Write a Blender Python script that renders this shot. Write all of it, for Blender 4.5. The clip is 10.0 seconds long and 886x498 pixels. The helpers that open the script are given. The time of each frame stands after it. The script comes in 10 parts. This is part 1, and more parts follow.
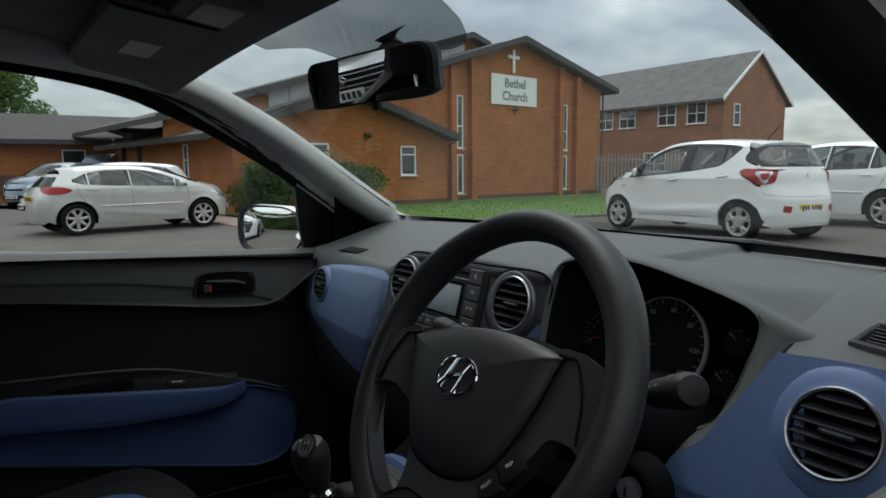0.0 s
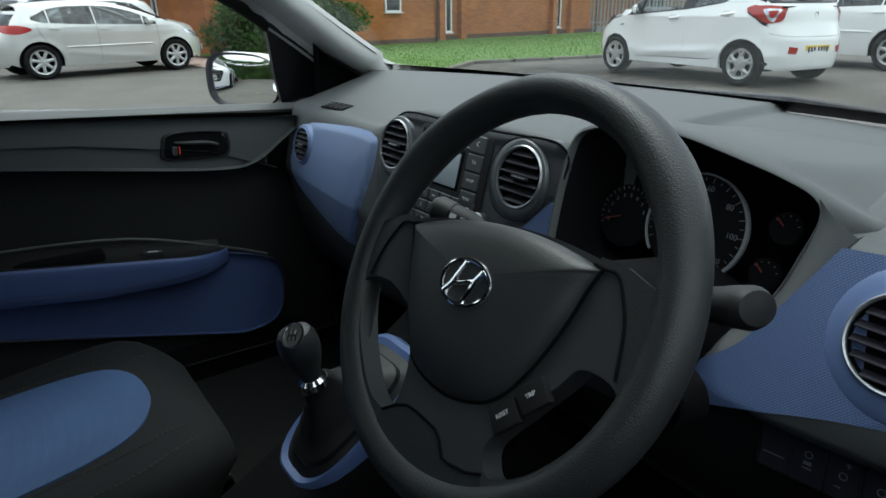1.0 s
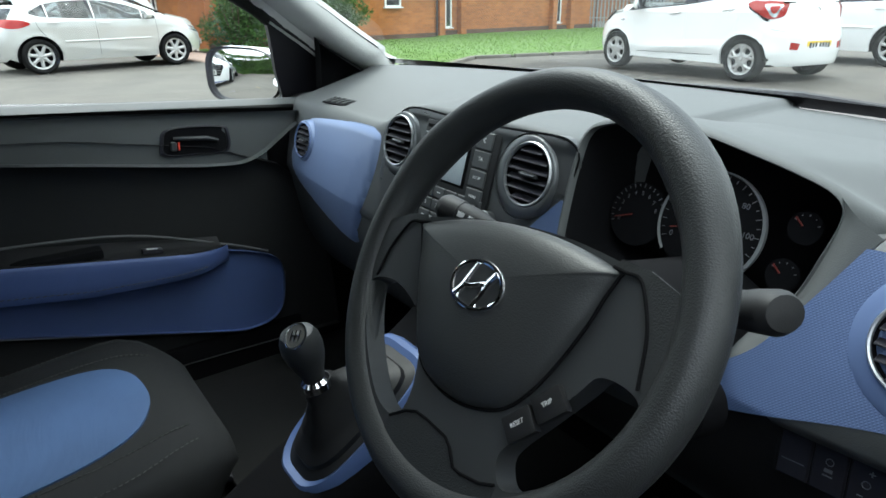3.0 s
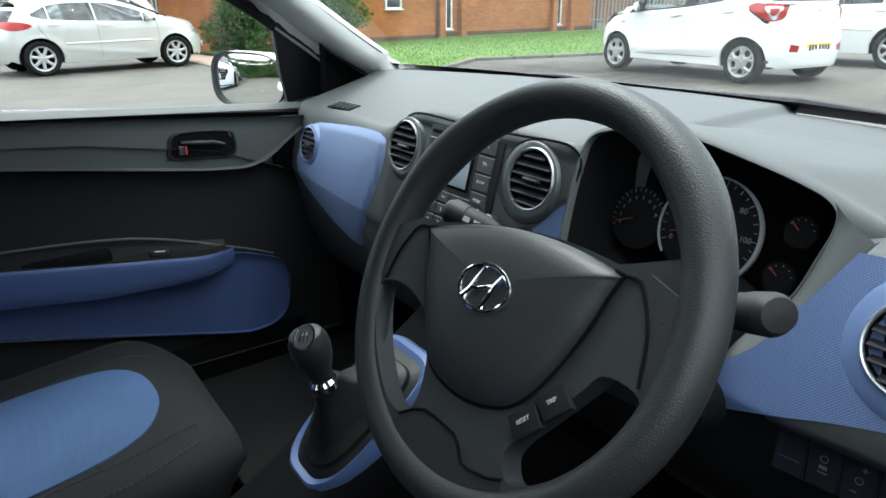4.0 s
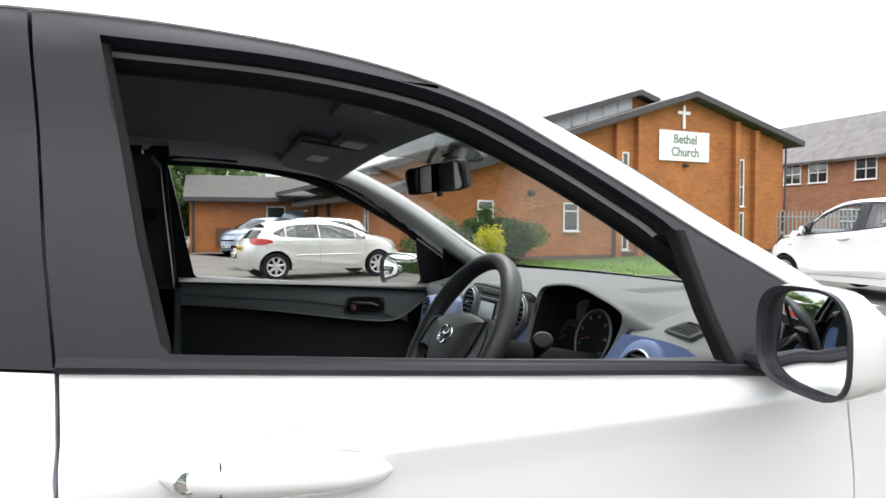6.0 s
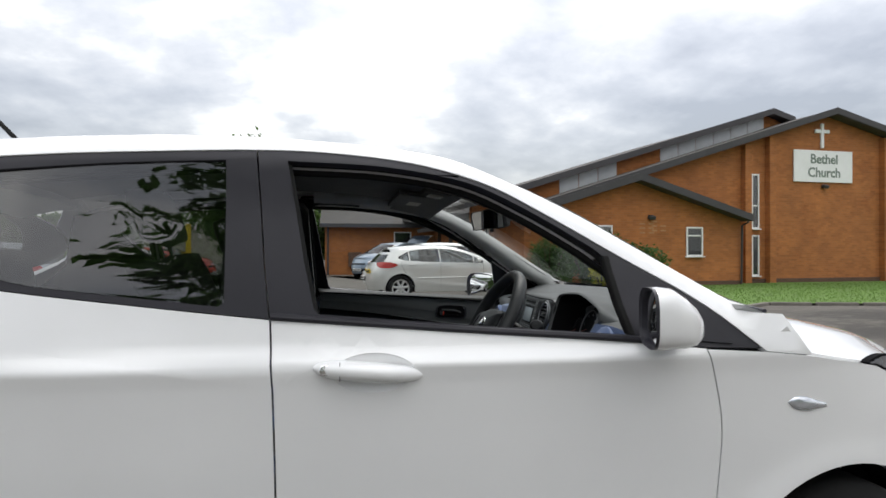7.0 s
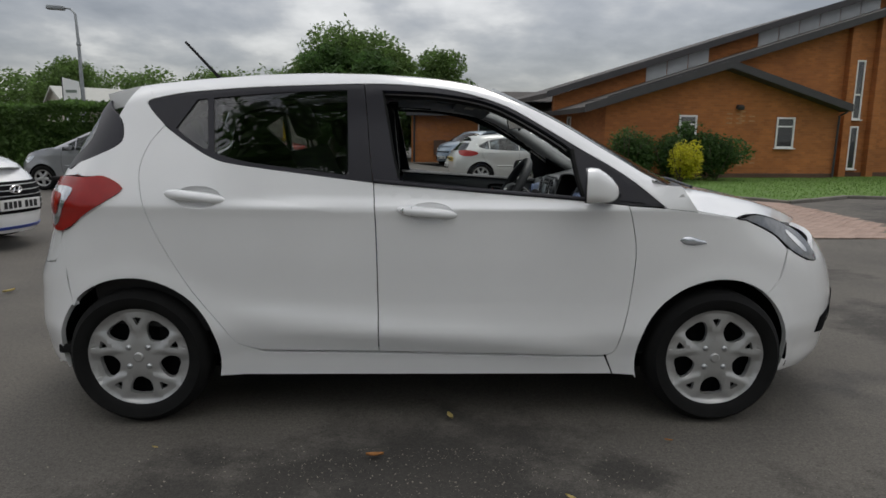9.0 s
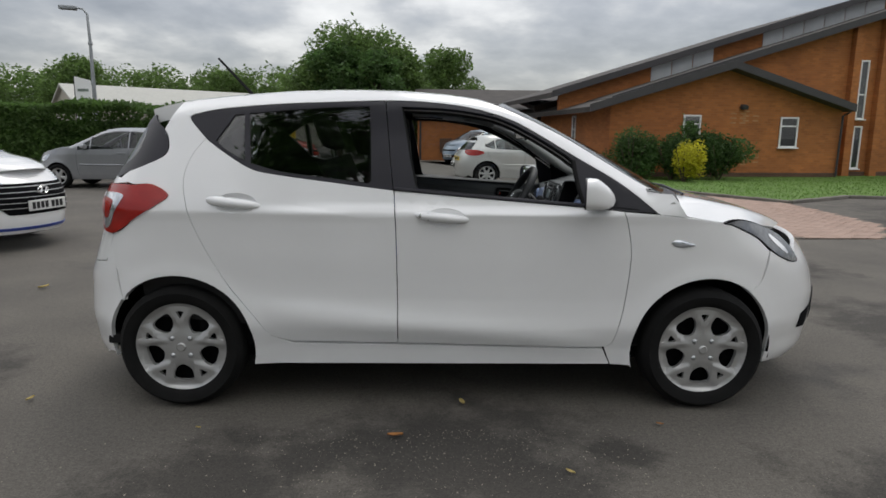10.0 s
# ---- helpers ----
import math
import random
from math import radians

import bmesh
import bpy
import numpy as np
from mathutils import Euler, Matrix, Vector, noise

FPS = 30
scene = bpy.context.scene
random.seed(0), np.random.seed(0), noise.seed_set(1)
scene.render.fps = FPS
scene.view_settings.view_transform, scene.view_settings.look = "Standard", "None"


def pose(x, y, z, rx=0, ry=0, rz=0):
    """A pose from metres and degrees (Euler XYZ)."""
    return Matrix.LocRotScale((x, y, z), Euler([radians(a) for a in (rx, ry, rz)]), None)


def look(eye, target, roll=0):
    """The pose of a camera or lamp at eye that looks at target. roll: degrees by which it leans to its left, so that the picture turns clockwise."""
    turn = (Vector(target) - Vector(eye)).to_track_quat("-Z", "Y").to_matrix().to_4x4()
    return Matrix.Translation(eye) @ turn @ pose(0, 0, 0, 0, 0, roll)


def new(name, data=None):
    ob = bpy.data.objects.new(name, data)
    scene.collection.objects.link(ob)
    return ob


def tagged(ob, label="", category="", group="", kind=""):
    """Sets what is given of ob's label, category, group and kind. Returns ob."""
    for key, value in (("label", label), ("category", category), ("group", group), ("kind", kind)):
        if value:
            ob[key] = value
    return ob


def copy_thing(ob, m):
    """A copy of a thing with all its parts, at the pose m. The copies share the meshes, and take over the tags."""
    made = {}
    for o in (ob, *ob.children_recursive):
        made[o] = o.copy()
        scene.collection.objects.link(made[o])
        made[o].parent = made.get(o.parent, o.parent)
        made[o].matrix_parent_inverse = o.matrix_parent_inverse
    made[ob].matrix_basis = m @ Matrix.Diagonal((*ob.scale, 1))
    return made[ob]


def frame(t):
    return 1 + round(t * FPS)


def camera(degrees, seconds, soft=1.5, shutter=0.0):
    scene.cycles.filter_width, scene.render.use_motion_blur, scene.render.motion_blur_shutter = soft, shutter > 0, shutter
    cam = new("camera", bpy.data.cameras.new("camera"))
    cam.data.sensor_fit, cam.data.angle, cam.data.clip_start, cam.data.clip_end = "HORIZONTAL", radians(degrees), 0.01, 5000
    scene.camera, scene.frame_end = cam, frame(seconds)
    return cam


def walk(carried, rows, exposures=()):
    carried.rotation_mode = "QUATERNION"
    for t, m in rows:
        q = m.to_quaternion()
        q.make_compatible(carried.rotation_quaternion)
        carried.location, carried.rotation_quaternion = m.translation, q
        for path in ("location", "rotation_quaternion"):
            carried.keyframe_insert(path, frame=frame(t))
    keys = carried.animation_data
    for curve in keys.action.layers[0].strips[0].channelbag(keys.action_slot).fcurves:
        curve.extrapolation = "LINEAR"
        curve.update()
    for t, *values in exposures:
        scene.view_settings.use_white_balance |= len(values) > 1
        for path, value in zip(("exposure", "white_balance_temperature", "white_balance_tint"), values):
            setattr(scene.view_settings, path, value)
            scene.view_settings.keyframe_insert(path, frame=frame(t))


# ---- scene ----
cam = camera(69.1, 10.0, soft=1.6)
PATH = [
    (0, (-0.008, -0.828, 1.137), (1.128, 0.799, 0.891), -0.5),
    (0.5, (0.036, -0.762, 1.134), (1.177, 0.818, 0.685), -0.4),
    (1, (0.053, -0.717, 1.148), (1.15, 0.798, 0.438), -0.5),
    (1.5, (0.058, -0.7, 1.149), (1.153, 0.808, 0.423), -0.4),
    (2, (0.062, -0.698, 1.144), (1.156, 0.811, 0.42), -0.4),
    (2.5, (0.063, -0.695, 1.143), (1.158, 0.814, 0.419), -0.4),
    (4, (0.042, -0.706, 1.154), (1.138, 0.805, 0.436), -0.4),
    (4.5, (0.043, -0.757, 1.163), (1.112, 0.774, 0.445), -0.3),
    (5, (-0.011, -0.927, 1.18), (0.958, 0.719, 0.589), -0.1),
    (5.5, (-0.075, -1.205, 1.166), (0.77, 0.576, 0.826), -0.1),
    (6, (-0.081, -1.504, 1.15), (0.601, 0.375, 1.077), -0.1),
    (6.2, (-0.082, -1.624, 1.146), (0.506, 0.288, 1.127), -0.1),
    (7.3, (-0.046, -2.438, 1.16), (0.183, -0.452, 1.16), 0.1),
    (7.5, (-0.018, -2.55, 1.156), (0.16, -0.558, 1.153), 0.3),
    (8, (-0.031, -2.85, 1.18), (0.063, -0.852, 1.139), 0.4),
    (8.5, (-0.027, -3.11, 1.176), (0.031, -1.123, 0.956), 0.4),
    (9, (-0.005, -3.34, 1.183), (0.039, -1.37, 0.842), 0.5),
    (9.5, (-0.019, -3.497, 1.234), (0.01, -1.528, 0.885), 0.5),
    (10, (-0.049, -3.606, 1.248), (-0.02, -1.637, 0.898), 0.6),
]
EXPOSURE = [(0, 0.32, 6300, 4), (0.5, 0.55, 6200, 3), (1.0, 1.0, 6050, 1), (1.5, 1.22, 6060, 1), (2.5, 1.75, 6100, 1), (4.5, 2.05, 6150, 3), (5.0, 2.05, 6300, 5), (5.5, 1.95, 6500, 8), (6.2, 1.4, 6600, 10), (7.3, 0.22, 6540, 10), (8.5, -0.27, 6530, 10), (9.2, -0.20, 6530, 10), (10, 0.0, 6540, 10)]
walk(cam, [(t, look(eye, target, roll)) for t, eye, target, roll in PATH], EXPOSURE)

# ---- sky and sun: bright broken overcast ----
world = bpy.data.worlds.new("overcast_sky")
scene.world = world
world.use_nodes = True
wn, wl = world.node_tree.nodes, world.node_tree.links
wn.clear()


def wnode(kind, **values):
    n = wn.new(kind)
    for key, value in values.items():
        n.inputs[key].default_value = value
    return n


def wmath(op, a, b):
    n = wn.new("ShaderNodeMath")
    n.operation = op
    for i, v in enumerate((a, b)):
        if isinstance(v, (int, float)):
            n.inputs[i].default_value = v
        else:
            wl.new(v, n.inputs[i])
    return n.outputs[0]


w_out = wn.new("ShaderNodeOutputWorld")
w_bg = wn.new("ShaderNodeBackground")
w_sky = wn.new("ShaderNodeTexSky")
w_sky.sky_type = "NISHITA"
w_sky.sun_disc = False
w_sky.sun_elevation, w_sky.sun_rotation = radians(52), radians(20)
w_tc = wn.new("ShaderNodeTexCoord")
w_sep = wn.new("ShaderNodeSeparateXYZ")
wl.new(w_tc.outputs["Generated"], w_sep.inputs[0])
w_h = wmath("ADD", wmath("MAXIMUM", w_sep.outputs[2], 0.0), 0.26)
w_comb = wn.new("ShaderNodeCombineXYZ")
wl.new(wmath("DIVIDE", w_sep.outputs[0], w_h), w_comb.inputs[0])
wl.new(wmath("DIVIDE", w_sep.outputs[1], w_h), w_comb.inputs[1])
w_n1 = wnode("ShaderNodeTexNoise", Scale=0.80, Detail=8.0, Roughness=0.52, Distortion=0.25)
w_n2 = wnode("ShaderNodeTexNoise", Scale=3.6, Detail=6.0, Roughness=0.55)
wl.new(w_comb.outputs[0], w_n1.inputs["Vector"])
wl.new(w_comb.outputs[0], w_n2.inputs["Vector"])
w_mix = wmath("ADD", wmath("MULTIPLY", w_n1.outputs[0], 0.78), wmath("MULTIPLY", w_n2.outputs[0], 0.22))
w_ramp = wn.new("ShaderNodeValToRGB")
wl.new(w_mix, w_ramp.inputs[0])
stops = w_ramp.color_ramp.elements
stops[0].position, stops[0].color = 0.38, (0.36, 0.37, 0.40, 1)
stops[1].position, stops[1].color = 0.60, (1.30, 1.285, 1.25, 1)
for at, shade in ((0.455, (0.56, 0.57, 0.595, 1)), (0.495, (0.72, 0.72, 0.725, 1)), (0.535, (1.02, 1.01, 0.99, 1))):
    stops.new(at).color = shade
w_add = wn.new("ShaderNodeMix")
w_add.data_type, w_add.blend_type = "RGBA", "ADD"
w_add.inputs[0].default_value = 0.035
wl.new(w_ramp.outputs[0], w_add.inputs[6])
wl.new(w_sky.outputs[0], w_add.inputs[7])
wl.new(w_add.outputs[2], w_bg.inputs[0])
# an overcast sky is brighter overhead than at the horizon
wl.new(wmath("ADD", wmath("MULTIPLY", wmath("MAXIMUM", w_sep.outputs[2], 0.0), 0.88), 0.50), w_bg.inputs[1])
wl.new(w_bg.outputs[0], w_out.inputs[0])

sun_data = bpy.data.lights.new("sun", "SUN")
sun_data.energy, sun_data.angle, sun_data.color = 0.9, radians(25), (1.0, 0.96, 0.9)
sun = new("sun", sun_data)
sun.matrix_world = look((0, 0, 20), (-0.35 * 14, -0.75 * 14, 0))


# ---- materials ----
def noise_nodes(nt, scale, detail, rough=0.55, stretch=None):
    tc = nt.nodes.new("ShaderNodeTexCoord")
    n = nt.nodes.new("ShaderNodeTexNoise")
    n.inputs["Scale"].default_value, n.inputs["Detail"].default_value, n.inputs["Roughness"].default_value = scale, detail, rough
    if stretch:
        mp = nt.nodes.new("ShaderNodeMapping")
        mp.inputs["Scale"].default_value = stretch
        nt.links.new(tc.outputs["Object"], mp.inputs[0])
        nt.links.new(mp.outputs[0], n.inputs["Vector"])
    else:
        nt.links.new(tc.outputs["Object"], n.inputs["Vector"])
    return n


def surface(name, colour, rough=0.5, metal=0.0, coat=0.0, spread=0.12, scale=3.0, grain=0.0, grain_scale=400.0, rough_spread=0.08,
            spec=0.5, second=None, second_at=0.6, second_scale=2.0, random_object=0.0):
    """A principled material with broad and fine variation of colour and gloss, and a fine grain in relief."""
    m = bpy.data.materials.new(name)
    m.use_nodes = True
    nt = m.node_tree
    b = nt.nodes["Principled BSDF"]
    b.inputs["Metallic"].default_value, b.inputs["Coat Weight"].default_value = metal, coat
    b.inputs["Coat Roughness"].default_value, b.inputs["Specular IOR Level"].default_value = 0.04, spec
    n = noise_nodes(nt, scale, 6.0)
    ramp = nt.nodes.new("ShaderNodeValToRGB")
    lo, hi = [c * (1 - spread) for c in colour], [min(1.0, c * (1 + spread)) for c in colour]
    ramp.color_ramp.elements[0].position, ramp.color_ramp.elements[0].color = 0.3, (*lo, 1)
    ramp.color_ramp.elements[1].position, ramp.color_ramp.elements[1].color = 0.7, (*hi, 1)
    nt.links.new(n.outputs[0], ramp.inputs[0])
    out = ramp.outputs[0]
    if second:
        n2 = noise_nodes(nt, second_scale, 8.0, 0.62)
        r2 = nt.nodes.new("ShaderNodeValToRGB")
        r2.color_ramp.elements[0].position, r2.color_ramp.elements[1].position = second_at, second_at + 0.09
        nt.links.new(n2.outputs[0], r2.inputs[0])
        mix = nt.nodes.new("ShaderNodeMix")
        mix.data_type = "RGBA"
        nt.links.new(r2.outputs[0], mix.inputs[0])
        nt.links.new(out, mix.inputs[6])
        mix.inputs[7].default_value = (*second, 1)
        out = mix.outputs[2]
    if random_object:
        info = nt.nodes.new("ShaderNodeObjectInfo")
        hsv = nt.nodes.new("ShaderNodeHueSaturation")
        mr = nt.nodes.new("ShaderNodeMapRange")
        mr.inputs[3].default_value, mr.inputs[4].default_value = 1 - random_object, 1 + random_object
        nt.links.new(info.outputs["Random"], mr.inputs[0])
        nt.links.new(mr.outputs[0], hsv.inputs["Value"])
        nt.links.new(out, hsv.inputs["Color"])
        out = hsv.outputs[0]
    nt.links.new(out, b.inputs["Base Color"])
    mr = nt.nodes.new("ShaderNodeMapRange")
    mr.inputs[3].default_value, mr.inputs[4].default_value = max(0.02, rough - rough_spread), min(1, rough + rough_spread)
    nt.links.new(n.outputs[0], mr.inputs[0])
    nt.links.new(mr.outputs[0], b.inputs["Roughness"])
    if grain:
        g = noise_nodes(nt, grain_scale, 3.0)
        bump = nt.nodes.new("ShaderNodeBump")
        bump.inputs["Strength"].default_value, bump.inputs["Distance"].default_value = grain, 0.002
        nt.links.new(g.outputs[0], bump.inputs["Height"])
        nt.links.new(bump.outputs[0], b.inputs["Normal"])
    return m


def leather_grain(name, colour, rough=0.5, cell=520.0, depth=0.35, spread=0.1):
    """Moulded plastic with the small pebbled cells of imitation leather."""
    m = surface(name, colour, rough, spread=spread, scale=4.0)
    nt = m.node_tree
    tc = nt.nodes.new("ShaderNodeTexCoord")
    v = nt.nodes.new("ShaderNodeTexVoronoi")
    v.feature = "SMOOTH_F1"
    v.inputs["Scale"].default_value = cell
    nt.links.new(tc.outputs["Object"], v.inputs["Vector"])
    bump = nt.nodes.new("ShaderNodeBump")
    bump.inputs["Strength"].default_value, bump.inputs["Distance"].default_value = depth, 0.0012
    bump.invert = True
    nt.links.new(v.outputs["Distance"], bump.inputs["Height"])
    nt.links.new(bump.outputs[0], nt.nodes["Principled BSDF"].inputs["Normal"])
    return m


def ribbed(name, colour, rough, pitch, depth, spread=0.1):
    """Moulded plastic or cloth with a fine diagonal weave in relief."""
    m = surface(name, colour, rough, spread=spread, scale=5.0)
    nt = m.node_tree
    tc = nt.nodes.new("ShaderNodeTexCoord")
    waves = []
    for turn in (38, -38):
        mp = nt.nodes.new("ShaderNodeMapping")
        mp.inputs["Rotation"].default_value = (radians(turn), 0, radians(20))
        w = nt.nodes.new("ShaderNodeTexWave")
        w.bands_direction = "Y"
        w.inputs["Scale"].default_value = 1.0 / pitch / 3.2
        nt.links.new(tc.outputs["Object"], mp.inputs[0])
        nt.links.new(mp.outputs[0], w.inputs["Vector"])
        waves.append(w.outputs["Fac"])
    mul = nt.nodes.new("ShaderNodeMath")
    mul.operation = "MULTIPLY"
    for i, w in enumerate(waves):
        nt.links.new(w, mul.inputs[i])
    bump = nt.nodes.new("ShaderNodeBump")
    bump.inputs["Strength"].default_value, bump.inputs["Distance"].default_value = depth, 0.001
    nt.links.new(mul.outputs[0], bump.inputs["Height"])
    nt.links.new(bump.outputs[0], nt.nodes["Principled BSDF"].inputs["Normal"])
    return m


def glazing(name, tint, rough=0.0, ior=1.5):
    """Thin pane: light passes straight through, tinted, with a mirror-like reflection at a slant."""
    m = bpy.data.materials.new(name)
    m.use_nodes = True
    nt = m.node_tree
    nt.nodes.clear()
    out = nt.nodes.new("ShaderNodeOutputMaterial")
    mix = nt.nodes.new("ShaderNodeMixShader")
    tr = nt.nodes.new("ShaderNodeBsdfTransparent")
    gl = nt.nodes.new("ShaderNodeBsdfGlossy")
    lw = nt.nodes.new("ShaderNodeLayerWeight")
    lw.inputs[0].default_value = 0.5
    power = nt.nodes.new("ShaderNodeMath")
    power.operation, power.inputs[1].default_value = "POWER", 5.0
    fr = nt.nodes.new("ShaderNodeMath")
    head_on = ((ior - 1) / (ior + 1)) ** 2 * 1.8
    fr.operation, fr.inputs[1].default_value, fr.inputs[2].default_value = "MULTIPLY_ADD", 1 - head_on, head_on
    nt.links.new(lw.outputs["Facing"], power.inputs[0])
    nt.links.new(power.outputs[0], fr.inputs[0])
    tr.inputs[0].default_value = (*tint, 1)
    gl.inputs["Roughness"].default_value = rough
    n = noise_nodes(nt, 1.3, 2.0)
    bump = nt.nodes.new("ShaderNodeBump")
    bump.inputs["Strength"].default_value, bump.inputs["Distance"].default_value = 0.05, 0.004
    nt.links.new(n.outputs[0], bump.inputs["Height"])
    nt.links.new(bump.outputs[0], gl.inputs["Normal"])
    nt.links.new(fr.outputs[0], mix.inputs[0])
    nt.links.new(tr.outputs[0], mix.inputs[1])
    nt.links.new(gl.outputs[0], mix.inputs[2])
    nt.links.new(mix.outputs[0], out.inputs[0])
    return m


WHITE = surface("white_car_paint", (0.84, 0.845, 0.845), 0.22, coat=1.0, spread=0.02, rough_spread=0.04, second=(0.66, 0.66, 0.64), second_at=0.72, second_scale=1.3)
SILVER = surface("silver_car_paint", (0.57, 0.57, 0.55), 0.32, metal=0.35, coat=0.8, spread=0.04)
GREYBLUE = surface("grey_blue_car_paint", (0.20, 0.25, 0.31), 0.3, metal=0.5, coat=0.8, spread=0.05)
DARKSILVER = surface("dull_silver_car_paint", (0.33, 0.34, 0.36), 0.35, metal=0.5, coat=0.6, spread=0.06)
REDPAINT = surface("red_car_paint", (0.55, 0.05, 0.03), 0.3, coat=0.8, spread=0.05)
TRIM = surface("satin_black_trim", (0.019, 0.0182, 0.0245), 0.45, spec=0.4, spread=0.15, scale=6, grain=0.05, grain_scale=900)
RUBBER = surface("black_rubber", (0.018, 0.018, 0.018), 0.85, spread=0.25, scale=8, grain=0.1, spec=0.12)
TYRE = surface("tyre_rubber", (0.008, 0.008, 0.008), 0.85, spec=0.2, spread=0.3, scale=14, grain=0.25, grain_scale=180, second=(0.016, 0.0155, 0.015), second_at=0.64, second_scale=9)
HUBCAP = surface("silver_wheel_lacquer", (0.44, 0.44, 0.435), 0.36, metal=0.55, spread=0.06, scale=10, coat=0.3)
CHROME = surface("chrome", (0.85, 0.85, 0.86), 0.08, metal=1.0, spread=0.02, rough_spread=0.03)
DASH = leather_grain("charcoal_dash_plastic", (0.078, 0.082, 0.083), 0.64, 850, 0.14)
DARKPLASTIC = surface("black_plastic", (0.013, 0.013, 0.014), 0.55, spec=0.35, spread=0.2, grain=0.08, grain_scale=700)
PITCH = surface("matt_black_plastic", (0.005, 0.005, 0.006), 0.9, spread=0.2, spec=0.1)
WHEELSKIN = leather_grain("steering_wheel_grain", (0.024, 0.0255, 0.0265), 0.46, 900, 0.30)
PADSKIN = leather_grain("steering_pad_grain", (0.034, 0.0355, 0.0365), 0.46, 950, 0.16)
SPOKE = surface("satin_grey_spoke_plastic", (0.032, 0.034, 0.036), 0.45, spread=0.1, grain=0.05, grain_scale=900)
STACKGREY = surface("dark_grey_stack_plastic", (0.048, 0.050, 0.052), 0.40, spread=0.08, grain=0.05, grain_scale=900)
BLUEPLASTIC = ribbed("blue_woven_plastic", (0.100, 0.147, 0.285), 0.45, 0.0022, 0.35)
BLUERING = surface("blue_vent_ring_plastic", (0.125, 0.178, 0.335), 0.40, spread=0.05, grain=0.03, grain_scale=900)
BLUESMOOTH = surface("blue_smooth_plastic", (0.185, 0.245, 0.41), 0.40, spread=0.05, grain=0.03, grain_scale=900)
BLUEGEAR = surface("blue_gear_surround_plastic", (0.085, 0.135, 0.30), 0.42, spread=0.05, grain=0.03, grain_scale=900)
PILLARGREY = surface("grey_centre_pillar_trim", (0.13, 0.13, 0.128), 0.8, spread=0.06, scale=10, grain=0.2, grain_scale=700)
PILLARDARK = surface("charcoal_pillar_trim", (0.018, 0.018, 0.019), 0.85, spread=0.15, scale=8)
BLUEDOOR = leather_grain("blue_door_vinyl", (0.060, 0.092, 0.225), 0.55, 600, 0.2)
BLUECLOTH = ribbed("blue_seat_cloth", (0.064, 0.118, 0.25), 0.85, 0.0022, 0.5, spread=0.14)
SEATCLOTH = surface("charcoal_seat_cloth", (0.010, 0.0105, 0.0115), 0.92, spread=0.2, scale=9, grain=0.4, grain_scale=900)
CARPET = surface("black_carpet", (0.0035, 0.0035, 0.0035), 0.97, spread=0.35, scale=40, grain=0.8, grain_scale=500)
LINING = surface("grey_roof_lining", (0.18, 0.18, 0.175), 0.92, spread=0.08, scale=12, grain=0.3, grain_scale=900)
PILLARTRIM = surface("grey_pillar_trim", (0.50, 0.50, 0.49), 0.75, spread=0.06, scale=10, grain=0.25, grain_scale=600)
STITCH = surface("grey_thread", (0.055, 0.055, 0.053), 0.8)
DIALPRINT = surface("unlit_dial_print", (0.11, 0.11, 0.12), 0.6)
VENTRING = surface("satin_silver_ring", (0.42, 0.43, 0.44), 0.3, metal=0.8, spread=0.04)
CHANNELGREY = surface("pale_grey_channel_lining", (0.42, 0.41, 0.42), 0.6, spread=0.05, scale=12)
PRINT = surface("white_print", (0.62, 0.62, 0.62), 0.6)
REDPRINT = surface("red_print", (0.55, 0.05, 0.03), 0.5)
LABEL = surface("cream_label", (0.50, 0.49, 0.43), 0.6, spread=0.05)
SCREEN = surface("grey_lcd", (0.42, 0.47, 0.50), 0.22, spread=0.05)
GLASS = glazing("clear_car_glass", (0.90, 0.93, 0.92))
TINTED = glazing("tinted_car_glass", (0.46, 0.48, 0.48), ior=1.72)
DOTSHADE = glazing("dotted_glass_shade", (0.33, 0.34, 0.34), ior=1.2)
PANE = glazing("window_glass", (0.55, 0.58, 0.60), ior=1.7)
MIRROR = surface("mirror_glass", (0.86, 0.87, 0.88), 0.01, metal=1.0, spread=0.0, rough_spread=0.0)
REDLAMP = surface("red_lamp_plastic", (0.33, 0.010, 0.006), 0.22, coat=0.15, spread=0.12, scale=20)
CLEARLAMP = surface("lamp_reflector", (0.62, 0.65, 0.70), 0.14, metal=0.7, coat=1.0, spread=0.25, scale=26)
LAMPDARK = surface("dark_lamp_housing", (0.16, 0.17, 0.19), 0.16, metal=0.4, coat=1.0, spread=0.25, scale=26)
PLATEWHITE = surface("white_plate", (0.70, 0.70, 0.68), 0.45)
PLATEYELLOW = surface("yellow_plate", (0.72, 0.50, 0.03), 0.45)
INK = surface("black_ink", (0.015, 0.015, 0.015), 0.6)


# ---- mesh helpers ----
from mathutils.geometry import tessellate_polygon


def mesh_object(name, me, material, parent=None, label=""):
    ob = new(name, me)
    if material:
        me.materials.append(material)
    if parent:
        ob.parent = parent
    if label:
        ob["label"] = label
    return ob


def part(name, bm, material, parent=None, label="", crease=32):
    """Links a bmesh as one mesh object, smooth but for edges sharper than crease degrees."""
    bmesh.ops.recalc_face_normals(bm, faces=bm.faces[:])
    me = bpy.data.meshes.new(name)
    bm.to_mesh(me)
    bm.free()
    me.shade_smooth()
    me.set_sharp_from_angle(angle=radians(crease))
    return mesh_object(name, me, material, parent, label)


